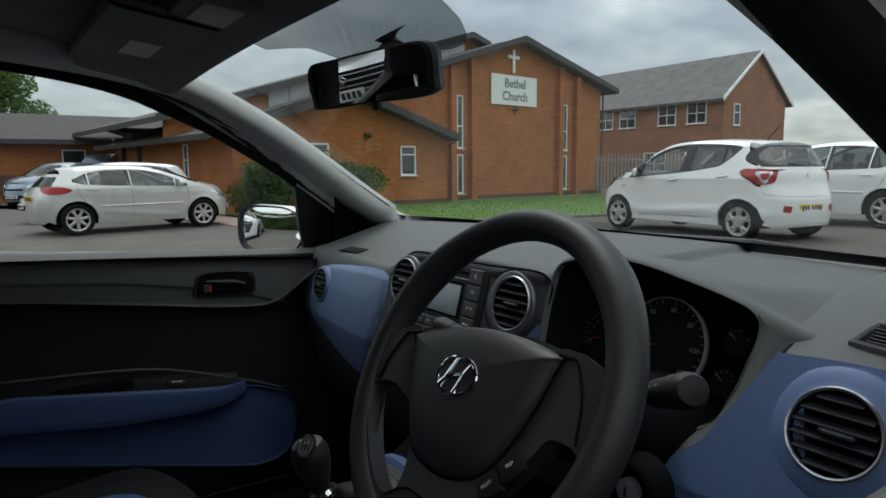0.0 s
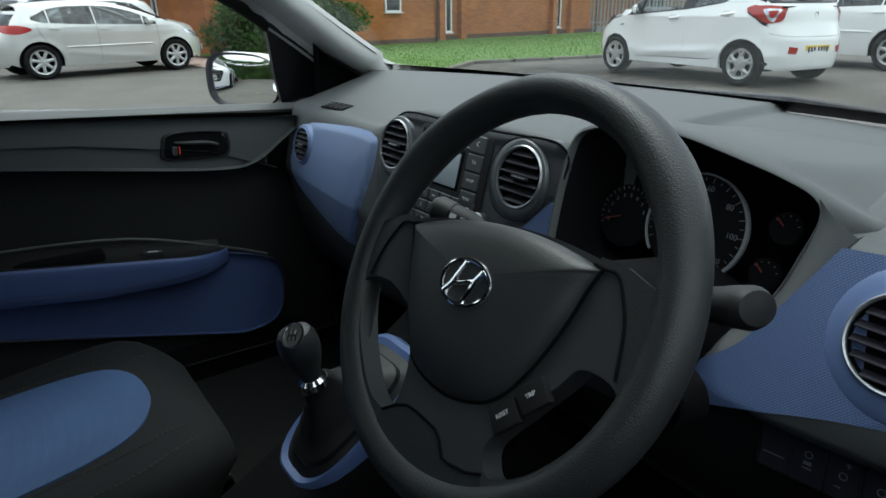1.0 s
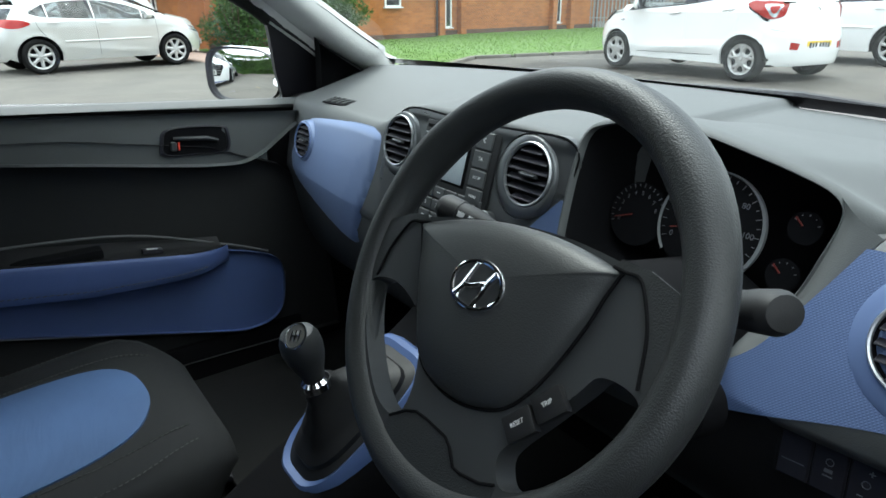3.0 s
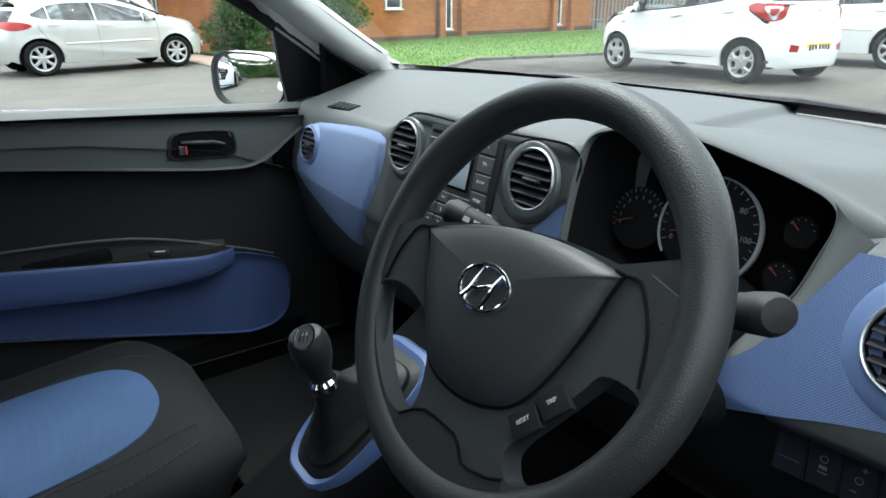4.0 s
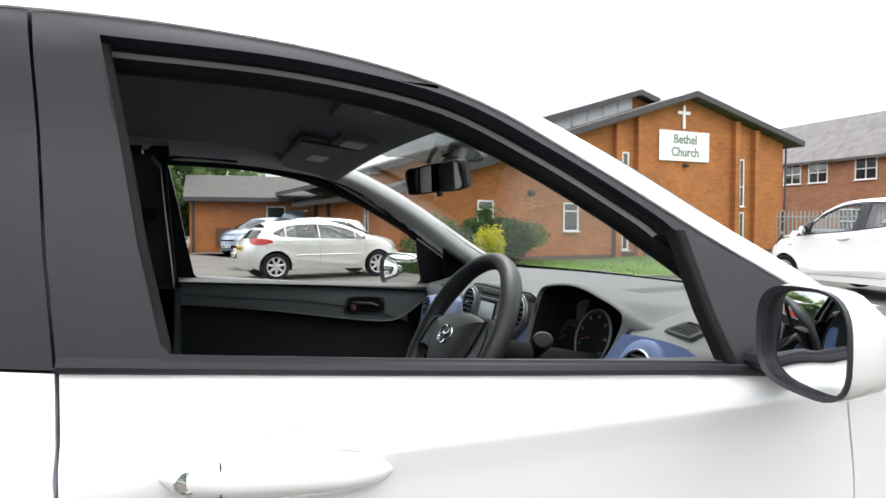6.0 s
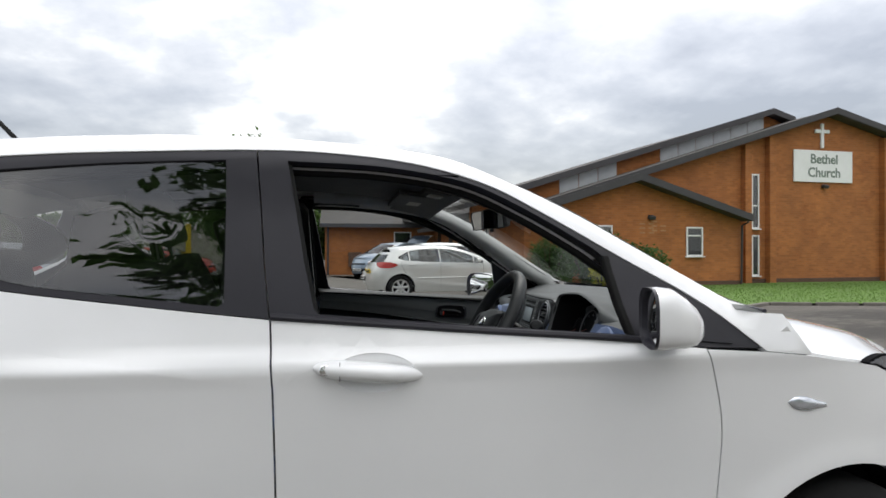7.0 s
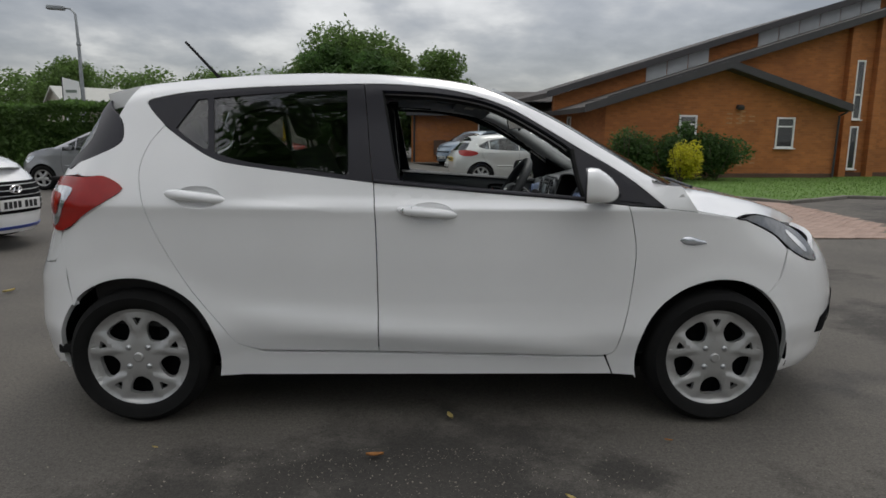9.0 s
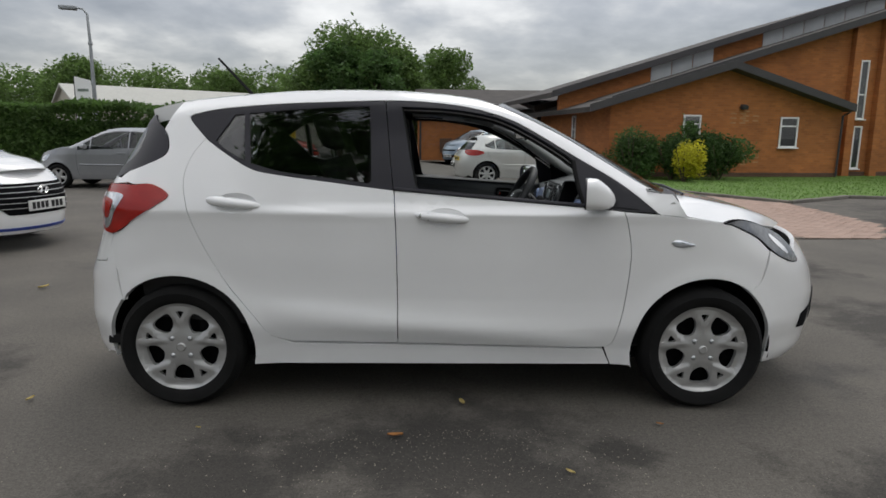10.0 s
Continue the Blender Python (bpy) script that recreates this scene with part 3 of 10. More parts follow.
def hatchback_side(s, glass_front):
    """One flank: s = -1 the car's right, +1 its left."""
    side, out = I10.side(s), (0, s, 0)
    def dish(x0, z0):
        return [(x0 + 0.012 + 0.090 * math.cos(t), z0 - 0.002 + 0.044 * math.sin(t)) for t in np.linspace(0, 2 * math.pi, 32, endpoint=False)]
    door = panel("front_door", [inset(two(MID_SEAM[::-1] + [(0.72, .295)] + DOOR_FRONT_SEAM[1:] + BELT), GAP), dish(-0.012, .893)], side, WHITE, car, "white front door", out=out, depth=0.03, step=0.026)
    rear = panel("rear_door", [inset(two(DOOR_REAR_SEAM + BELT_REAR[::-1] + MID_SEAM[::-1][1:]), GAP), dish(-0.92, .948)], side, WHITE, car, "white rear door", out=out, depth=0.03, step=0.026)
    # wing in front of the door, with the arch cut out of it
    wing = two(DOOR_FRONT_SEAM) + [(0.94, .914), (1.065, .900)] + two(crv([(1.07, .899), (1.264, .865), (1.295, .857), (1.424, .798), (1.50, .735)], 4)) + [(1.46, .60)] + \
        I10.arch_line(0, 52, 196, 22) + [(0.855, .207), (0.77, .209), (0.735, .292)]
    panel("front_wing", [inset(wing, GAP * 0.6)], side, WHITE, car, "white front wing", out=out, depth=0.03, step=0.026)
    quarter = two(DOOR_REAR_SEAM[3:]) + two(crv([(-1.056, 1.223), (-1.111, 1.279), (-1.135, 1.313), (-1.116, 1.328)], 3))[1:] + [(-1.13, 1.36), (-1.15, 1.384), (-1.19, 1.380)] + \
        two(crv([(-1.25, 1.26), (-1.226, 1.226), (-1.218, 1.172), (-1.246, 1.137), (-1.33, 1.10)], 3)) + [(-1.40, 1.075), (-1.41, 1.03)] + \
        two(crv([(-1.375, 1.021), (-1.276, 1.021), (-1.205, .98), (-1.27, .931), (-1.351, .88), (-1.432, .817), (-1.48, .80)], 3)) + [(-1.47, .66), (-1.44, .50)] + \
        I10.arch_line(1, 139, -14, 24) + [(-0.852, .205), (-0.78, .205), (-0.79, .36)]
    panel("rear_quarter", [quarter], side, WHITE, car, "white rear quarter panel", out=out, depth=0.03, step=0.026)
    sill = [(-0.7795, .207), (0.765, .211), (0.73, .286), (0.3, .2925), (-0.2, .3015), (-0.675, .3075), (-0.7885, .349)]
    panel("sill", [sill], side, WHITE, car, "white door sill", out=out, depth=0.05)
    rail = two(DLO_TOP) + [(0.94, .914), (1.063, .902), (1.0, 1.0)] + [(x, I10.edge(x) - 0.001) for x in np.linspace(0.95, -1.15, 50)] + [(-1.135, 1.365)]
    panel("roof_rail", [rail], side, WHITE, car, "white roof rail and windscreen pillar", out=out, depth=0.02)
    # black window surrounds, set back a little
    back = I10.side(s, -0.004)
    front_hole = two(crv([(-0.200, 1.357), (0.028, 1.347), (0.229, 1.312), (0.378, 1.245), (0.52, 1.160), (0.558, 1.132)], 5)) + [(0.568, 1.10), (0.584, 1.03), (0.604, .968), (0.598, .961)] + \
        two(crv([(0.59, .962), (0.2, .992), (-0.122, 1.019)], 4)) + [(-0.132, 1.030), (-0.155, 1.13)]
    top_front = [p for p in two(DLO_TOP) if p[0] > -0.262]
    frame_f = [(-0.2275, 1.013), (-0.2415, 1.12), (-0.2535, 1.25), (-0.2665, 1.393)] + top_front + two(BELT)
    open_hole = [(x + 0.004, z + 0.012) for x, z in front_hole[:26]] + front_hole[26:]
    panel("window_frame", [inset(frame_f, 0.001), open_hole if s < 0 else front_hole], back, TRIM, door, "satin black window frame", out=out, depth=0.018)
    glass_r = two(crv([(-0.872, 1.333), (-0.6, 1.357), (-0.337, 1.369)], 4)) + [(-0.326, 1.045)] + two(crv([(-0.34, 1.037), (-0.6, 1.066), (-0.74, 1.085), (-0.856, 1.117)], 4))
    glass_q = [(-0.936, 1.326), (-0.895, 1.330), (-0.880, 1.128)] + two(crv([(-0.90, 1.133), (-0.965, 1.172), (-1.012, 1.212)], 3))
    top_rear = [p for p in two(DLO_TOP) if p[0] < -0.272]
    frame_r = two(BELT_REAR) + two(crv([(-1.045, 1.215), (-1.111, 1.279), (-1.133, 1.313), (-1.116, 1.327)], 3)) + top_rear[1:] + [(-0.2695, 1.394), (-0.2560, 1.25), (-0.2440, 1.12), (-0.2300, 1.014)]
    panel("window_frame", [frame_r, glass_r, glass_q], back, TRIM, rear, "satin black window frame", out=out, depth=0.045)
    for name, loop in (("rear_door_glass", glass_r), ("quarter_glass", glass_q)):
        panel(name, [loop], I10.side(s, -0.012), TINTED, rear, "dark tinted glass", out=out, depth=0.003)
    if glass_front:
        panel("front_door_glass", [front_hole], I10.side(s, -0.016), GLASS, door, "clear side window", out=out, depth=0.003)
    # weather strip along the waist and a rubber channel round the open window
    bm = bmesh.new()
    tube(bm, [(x, s * (I10.width(x, z + 0.004) + 0.001), z + 0.006) for x, z in two(BELT) if x < 0.7], 0.0085, 8)
    part("waist_strip", bm, TRIM, door, "black waist strip")
    bm = bmesh.new()
    loft(bm, [[(x, s * (I10.width(x, z) - d), z + up) for x, z in two(BELT)] for d, up in ((0.003, 0.004), (0.004, 0.011), (0.022, 0.012), (0.025, 0.006), (0.028, 0.012), (0.048, 0.010), (0.060, 0.004), (0.062, -0.02))], closed=False)
    part("window_seal", bm, TRIM if s < 0 else RUBBER, door, "black window seal")
    if s > 0:
        bm = bmesh.new()
        tube(bm, [(x, s * (I10.width(x, z) - 0.030), z - 0.012) for x, z in front_hole[:26]], 0.009, 6)
        part("window_channel", bm, RUBBER, door, "black rubber window channel")
    else:
        head = open_hole[:26] + [(0.602, 1.116), (0.642, 1.088), (0.69, 1.054)]
        edge_n = []
        for k in range(len(head)):
            q0, q1 = Vector(head[max(0, k - 1)]), Vector(head[min(len(head) - 1, k + 1)])
            tn = (q1 - q0).normalized()
            edge_n.append((tn.y, -tn.x))

        def along(steps, count):
            return [[(x + n_[0] * e, s * (I10.width(x, z) - d), z + n_[1] * e) for (x, z), n_ in list(zip(head, edge_n))[:count]] for e, d in steps]
        for name, steps, material, lab in (("window_channel", ((-0.002, 0.016), (0.001, 0.019), (0.005, 0.021), (0.009, 0.025), (0.0105, 0.032)), RUBBER, "black rubber window channel"),
                                           ("channel_strip", ((0.0103, 0.0315), (0.0112, 0.036), (0.0140, 0.040), (0.0152, 0.041)), CHANNELGREY, "pale grey strip inside the window channel"),
                                           ("inner_seal", ((0.0150, 0.0408), (0.018, 0.045), (0.024, 0.050), (0.027, 0.060), (0.025, 0.090), (0.012, 0.11)), RUBBER, "black inner door seal")):
            bm = bmesh.new()
            loft(bm, along(steps, 26 if material is CHANNELGREY else len(head)), closed=False)
            part(name, bm, material, door, lab, crease=50)
        jamb = [(-0.196, 1.362), (-0.176, 1.25), (-0.155, 1.13), (-0.132, 1.030), (-0.129, 1.012)]
        bm = bmesh.new()
        loft(bm, [[(x + e, s * (I10.width(x, z) - d), z) for x, z in jamb] for e, d in ((-0.001, 0.004), (0.001, 0.012), (0.006, 0.015), (0.009, 0.021), (0.007, 0.028), (0.000, 0.032), (-0.012, 0.05))], closed=False)
        part("window_channel", bm, RUBBER, door, "black rubber window channel", crease=50)
        bar = [(0.5655, 1.143), (0.572, 1.10), (0.587, 1.03), (0.607, .962)]
        bm = bmesh.new()
        loft(bm, [[(x + e, s * (I10.width(x, z) + h), z) for x, z in bar] for e, h in ((-0.006, -0.022), (-0.006, 0.002), (-0.003, 0.006), (0.006, 0.007), (0.010, 0.004), (0.012, -0.002))], closed=False)
        part("division_bar", bm, RUBBER, door, "black division bar of the window")
    # pull handles with a dished recess
    for x0, z0, own in ((-0.012, .893, door), (-0.92, .948, rear)):
        bm = bmesh.new()
        rows = []
        for i in range(21):
            u = -1 + 2 * i / 20
            a = 0.022 * math.sqrt(max(0.03, 1 - abs(u) ** 4.0)) * (1 - 0.10 * u)
            lift = 0.030 * (1 - abs(u) ** 3.2) + 0.002
            px, pz = x0 + 0.119 * u, z0 - 0.011 * u
            w = I10.width(px, pz)
            rows.append([(px, s * (w + lift * max(0.0, math.cos(t)) ** 0.8 - 0.003), pz + a * math.sin(t)) for t in np.linspace(-math.pi * 0.52, math.pi * 0.52, 13)])
        loft(bm, rows, closed=False)
        part("door_handle", bm, WHITE, own, "white pull handle")
        bm = bmesh.new()
        rows = []
        lip = dish(x0, z0)
        cx, cz = x0 + 0.012, z0 - 0.002
        for k, dip in ((1.0, 0.0), (0.97, -0.002), (0.90, -0.0045), (0.75, -0.010), (0.5, -0.014), (0.25, -0.0155), (0.02, -0.016)):
            rows.append([(cx + (x - cx) * k, s * (I10.width(cx + (x - cx) * k, cz + (z - cz) * k) + dip), cz + (z - cz) * k) for x, z in lip])
        loft(bm, rows, True, (False, True))
        part("handle_recess", bm, WHITE, own, crease=60)
        if own is door:
            bm = bmesh.new()
            lathe(bm, [(0.0005, 0.0026), (0.0085, 0.0024), (0.0090, 0.0006), (0.0098, 0.0006), (0.0104, 0.0032), (0.0122, 0.0028), (0.0128, 0.0)], frame_of((x0 - 0.093, s * (I10.width(x0, z0) + 0.0135), z0 + 0.009), (1, 0, 0), (0, s, 0)), 16)
            part("keyhole", bm, CHROME, own, "chrome keyhole")
            bm = bmesh.new()
            box(bm, (0.0016, 0.004, 0.040), Matrix.Translation((x0 - 0.062, s * (I10.width(x0, z0) + 0.0235), z0 + 0.006)))
            part("handle_gap", bm, INK, own)
    # side repeater
    bm = bmesh.new()
    rows = []
    for i in range(9):
        u = -1 + i / 4
        rows.append([(1.055 + 0.056 * u, s * (I10.width(1.055 + 0.056 * u, .778) + 0.008 * (1 - u * u) * max(0, math.cos(t)) + 0.0005), .781 - 0.006 * u + 0.017 * (1 - 0.75 * max(0, u)) * math.sin(t) * (1 - max(0, -u) ** 4))
                     for t in np.linspace(-1.5, 1.5, 7)])
    loft(bm, rows, closed=False)
    part("side_repeater", bm, CLEARLAMP, car, "clear side indicator")
    # black wheel-arch liners
    for a in I10.axle:
        bm = bmesh.new()
        R = I10.arch - 0.004
        rows = []
        for d in (0.0, 0.09, 0.26):
            rows.append([(a + (R + 0.01 * (d > 0)) * math.cos(t), s * (0.806 - d if d else I10.width(a + R * math.cos(t), I10.hub + R * math.sin(t)) - 0.078), max(0.255, I10.hub + R * math.sin(t))) for t in np.linspace(-0.25, math.pi + 0.25, 30)])
        rows.append([(a, s * 0.55, 0.3) for _ in range(30)])
        loft(bm, rows, closed=False)
        part("wheel_arch_liner", bm, PITCH, car, "black wheel-arch liner")
    for a in I10.axle:
        make_wheel(car, frame_of((a, s * 0.802, I10.hub), (1, 0, 0) if s < 0 else (-1, 0, 0), (0, s, 0)), 0.285, 0.175, 0.204, "double", label="wheel with silver ten-spoke trim")
    # wing mirror: shell, black foot and glass facing back
    mx, my, mz = 0.628, s * 0.925, 1.0 if s < 0 else 0.962
    mirror = new("wing_mirror")
    mirror.parent = car
    mirror["label"] = "white wing mirror on a black foot"
    bm = bmesh.new()
    rows = []
    for k, (dx, gy, gz) in enumerate(((-0.045, 1.0, 1.0), (-0.03, 1.03, 1.04), (0.0, 1.0, 1.0), (0.03, 0.9, 0.86), (0.055, 0.72, 0.66), (0.075, 0.42, 0.38), (0.083, 0.05, 0.05))):
        ring = []
        for t in np.linspace(0, 2 * math.pi, 32, endpoint=False):
            c, q = math.cos(t), math.sin(t)
            yy = 0.081 * gy * math.copysign(abs(c) ** 0.60, c)
            zz = (0.070 if q > 0 else 0.064) * gz * math.copysign(abs(q) ** 0.62, q) * (1.0 - 0.18 * (c * -1 + 1) / 2 * 0.5)
            if s > 0:
                yy, zz = 0.100 * gy * math.copysign(abs(c) ** 0.60, c) - 0.009, (0.076 if q > 0 else 0.070) * gz * math.copysign(abs(q) ** 0.66, q) * (1.0 - 0.10 * (1 - c))
                ring.append((mx + dx - 0.535 * yy + 0.030 - 0.005 * zz, my + yy, mz + zz + 0.010))
            else:
                ring.append((mx + dx + 0.25 * (0.088 - yy) - 0.02, my + s * yy, mz + zz + 0.008 - 0.30 * max(0.0, dx)))
        rows.append(ring)
    loft(bm, rows, True, (False, True))
    part("mirror_shell", bm, WHITE, mirror, "white mirror shell")
    bm = bmesh.new()
    ring0 = rows[0]
    k = 0.945
    ring1 = [(p[0] + 0.003, my + (p[1] - my) * k, mz + 0.008 + (p[2] - mz - 0.008) * k) for p in ring0]
    ring2 = [(p[0] + 0.010, p[1], p[2]) for p in ring1]
    outer = [(p[0] - 0.002, my + (p[1] - my) * 1.012, mz + 0.008 + (p[2] - mz - 0.008) * 1.015) for p in ring0]
    outer2 = [(p[0] + 0.014, q[1], q[2]) for p, q in zip(ring0, outer)]
    loft(bm, [outer2, outer, ring1, ring2], True, (False, False))
    part("mirror_bezel", bm, TRIM, mirror, "black mirror bezel")
    bm = bmesh.new()
    mid = sum((Vector(p) for p in ring2), Vector()) / len(ring2)
    loft(bm, [[mid.lerp(Vector(p), k) + Vector((-0.002 - 0.0062 * (1 - k * k), 0, 0)) for p in ring2] for k in (1.0, 0.85, 0.7, 0.55, 0.4, 0.25, 0.1, 0.01)], True, (False, True))
    part("mirror_glass", bm, MIRROR, mirror, "slightly domed mirror glass", crease=60)
    bm = bmesh.new()
    fx, fz = (0.68, 0.958) if s < 0 else (0.735, 0.915)
    foot = [[(fx + 0.05 * math.cos(t), s * y, fz + 0.02 * math.sin(t) + dz) for t in np.linspace(0, 2 * math.pi, 14, endpoint=False)] for y, dz in ((0.77, 0.0), (0.83, 0.002), (0.875, 0.006), (0.90, 0.012))]
    loft(bm, foot)
    part("mirror_foot", bm, TRIM, mirror, "black mirror foot")
    tri = [(0.606, .960), (0.586, 1.03), (0.570, 1.10), (0.562, 1.135), (0.64, 1.112), (0.74, 1.052), (0.80, .99), (0.85, .935)]
    if s > 0:
        tri = [(x + 0.065 * max(0.0, min(1.0, (0.85 - x) / 0.2)), z) for x, z in tri]
    panel("mirror_sail", [tri], I10.side(s, 0.003), TRIM, mirror, "black corner panel", out=out, depth=0.01)


before = set(bpy.data.objects)
hatchback_side(-1, False)
# above its shoulder the right flank draws in at the front door
for o_ in set(bpy.data.objects) - before:
    if o_.type == "MESH" and not o_.name.startswith(("mirror_shell", "mirror_bezel", "mirror_glass", "mirror_foot", "tyre", "rim", "wheel", "centre_cap")):
        for v in o_.data.vertices:
            x, z = v.co.x, v.co.z
            lean = ease(0.90, 0.95, z) * (1 - ease(1.24, 1.40, z)) * (1 - ease(0.64, 0.86, x)) * ease(-1.0, -0.45, x)
            v.co.y += 0.022 * lean
            v.co.z -= 0.005 * lean * (1 - ease(1.0, 1.1, z))
before = set(bpy.data.objects)
hatchback_side(1, True)
# the car leans a little to its left, so that flank's waist lies lower
for o_ in set(bpy.data.objects) - before:
    top_ = o_
    while top_.parent and top_.parent is not car:
        top_ = top_.parent
    if o_.type == "MESH" and not top_.name.startswith(("wheel", "wing_mirror")):
        for v in o_.data.vertices:
            if o_.name.startswith(("window_frame", "front_door_glass", "window_channel")) and v.co.x > 0.3 and v.co.z > 0.95:
                v.co.x += 0.065 * min(1.0, (v.co.x - 0.3) / 0.25) * min(1.0, max(0.0, (1.0 - v.co.x) / 0.3))
            v.co.z -= 0.034 * min(1.0, max(0.0, (1.22 - v.co.z) / 0.2)) * min(1.0, max(0.0, (v.co.z - 0.4) / 0.4))


def screen_map(u, s, proud=0.0):
    """The windscreen: u 0 at its foot to 1 at the roof."""
    xe = 0.955 + (0.225 - 0.955) * u
    ze, ye = I10.edge(xe), I10.width(xe, I10.edge(xe)) - 0.012
    xc, zc = 1.15 + (0.285 - 1.15) * u, 0.985 + (1.424 - 0.985) * u + 0.012 * math.sin(math.pi * u)
    k = 1 - abs(s) ** 2.2
    return (xe + (xc - xe) * k, s * ye, ze + (zc - ze) * k + proud)


FRIT = leather_grain("black_dotted_glass_edge", (0.01, 0.01, 0.01), 0.3, 300, 0.2)
panel("windscreen", [[(0.02, -0.985), (0.98, -0.985), (0.98, 0.985), (0.02, 0.985)]], screen_map, GLASS, car, "clear curved windscreen", steps=(0.05, 0.06), depth=0.004, out=(1, 0, 1))
bm = bmesh.new()
foot_s, head_s = np.linspace(-1, 1, 33), np.linspace(1, -1, 33)
outer = [(0.004, q) for q in foot_s] + [(u, 1.0) for u in np.linspace(0.02, 0.98, 14)] + [(0.996, q) for q in head_s] + [(u, -1.0) for u in np.linspace(0.98, 0.02, 14)]
inner = [(0.05, 0.95 * q) for q in foot_s] + [(u, 0.955) for u in np.linspace(0.06, 0.95, 14)] + [(0.962 - 0.085 * math.exp(-(q / 0.17) ** 4), 0.95 * q) for q in head_s] + [(u, -0.955) for u in np.linspace(0.95, 0.06, 14)]
rings = [[Vector(screen_map(u, q, -0.008)) for u, q in lp] for lp in (outer, inner)]
loft(bm, rings, True, (False, False))
part("windscreen_border", bm, FRIT, car, "black dotted edge of the windscreen")
shade_out = [(0.845, .47), (0.83, .38), (0.815, .31), (0.79, .28), (0.765, .255), (0.745, .20), (0.738, .05), (0.73, -.07), (0.722, -.15), (0.725, -.20), (0.74, -.235), (0.77, -.270), (0.80, -.285), (0.97, -.32), (0.97, .52)]
panel("mirror_shade", [shade_out], lambda u, q: screen_map(u, q, -0.010), DOTSHADE, car, "grey dotted shade printed round the mirror foot", steps=(0.04, 0.06), depth=0.001, out=(1, 0, 1))
panel("roof_panel", [[(-1.36, -0.8)] + [(x, -0.999) for x in np.linspace(-1.15, 0.2, 24)] + [(0.225, -0.95), (0.26, -0.6), (0.282, 0), (0.26, 0.6), (0.225, 0.95)] + [(x, 0.999) for x in np.linspace(0.2, -1.15, 24)] + [(-1.36, 0.8)]],
      I10.roof(), WHITE, car, "white roof", steps=(0.08, 0.12), out=(0, 0, 1), depth=0.01)


def spoiler_map(u, s):
    x = -1.15 - 0.215 * u
    base = I10.roof()(-1.15, s)
    return (x + 0.02 * s * s, base[1] * (1 - 0.05 * u), base[2] - 0.022 * u - 0.02 * u * u + 0.003)


bm = bmesh.new()
for sgn in (0, 1):
    grid = [[bm.verts.new(Vector(spoiler_map(u, q)) + Vector((0.012 * sgn * u, 0, -0.064 * sgn))) for q in np.linspace(-0.985, 0.985, 22)] for u in np.linspace(0, 1, 9)]
    for a, b in zip(grid, grid[1:]):
        for i in range(21):
            bm.faces.new((a[i], a[i + 1], b[i + 1], b[i]))
bmesh.ops.bridge_loops(bm, edges=[e for e in bm.edges if len(e.link_faces) == 1])
part("roof_spoiler", bm, WHITE, car, "white roof spoiler")

BON_E = table([(0.98, 1.0), (1.03, .93), (1.065, .902), (1.264, .868), (1.45, .842), (1.6, .80), (1.8, .73)], 0.012)
BON_C = table([(1.0, 1.0), (1.15, .988), (1.29, .962), (1.48, .922), (1.61, .886), (1.75, .83), (1.86, .77)], 0.03)


def bonnet_map(x, s):
    y = I10.width(x, min(BON_E(x), .9)) - 0.01
    k = 1 - abs(s) ** 2.9
    return (x, s * y, BON_E(x) + (BON_C(x) - BON_E(x)) * k + 0.012 * math.exp(-((abs(s) - 0.68) / 0.12) ** 2) * min(1, (x - 1.0) * 4))


panel("bonnet", [[(1.0, -0.998), (1.065, -0.99), (1.264, -0.99), (1.30, -0.985), (1.45, -0.96), (1.60, -0.90), (1.70, -0.75), (1.78, -0.5), (1.81, 0), (1.78, 0.5), (1.70, 0.75), (1.60, 0.90), (1.45, 0.96), (1.30, 0.985), (1.264, 0.99), (1.065, 0.99),
                   (1.0, 0.998), (1.09, 0.8), (1.15, 0.5), (1.175, 0), (1.15, -0.5), (1.09, -0.8)]], bonnet_map, WHITE, car, "white bonnet", steps=(0.04, 0.06), out=(0.2, 0, 1), depth=0.02)
bm = bmesh.new()
rows = [[(0.955 + 0.235 * (1 - abs(q) ** 2.2) + dx, q * 0.735, 1.0 - 0.012 * (1 - abs(q) ** 2) + dz) for q in np.linspace(-0.98, 0.98, 24)] for dx, dz in ((0.05, -0.05), (0.03, -0.018), (-0.01, -0.004), (-0.05, -0.03))]
loft(bm, rows, closed=False)
part("scuttle_panel", bm, TRIM, car, "black scuttle panel below the windscreen")
for a, b in (((1.15, -0.52, 0.978), (1.18, 0.18, 0.984)), ((1.19, 0.1, 0.978), (1.11, 0.62, 0.980))):
    bm = bmesh.new()
    tube(bm, [a, tuple((Vector(a) + Vector(b)) / 2 + Vector((0.01, 0, 0.012))), b], 0.007, 8)
    part("wiper", bm, TRIM, car, "black windscreen wiper")


def nose_pts(pts, s):
    return [(I10.turn(x, z, s, True), z) for x, z in pts]


nose = I10.end(True)
right = [(1.505, .735), (1.462, .60)] + I10.arch_line(0, 52, -12, 12) + [(1.53, .19), (1.66, .185)]
r_pts = nose_pts([(x, z) for x, z in right], -1)
l_pts = nose_pts([(x, z) for x, z in right], 1)
low = [(a, .175) for a in np.linspace(-0.75, 0.75, 12)]
top = [(a, .783 - 0.045 * (a / 0.7) ** 2) for a in np.linspace(0.66, -0.66, 12)]
panel("front_bumper", [r_pts + low + l_pts[::-1] + nose_pts([(1.63, .672)], 1) + top + nose_pts([(1.63, .672)], -1)], nose, WHITE, car, "white front bumper", steps=(0.07, 0.05), out=(1, 0, 0), depth=0.02)
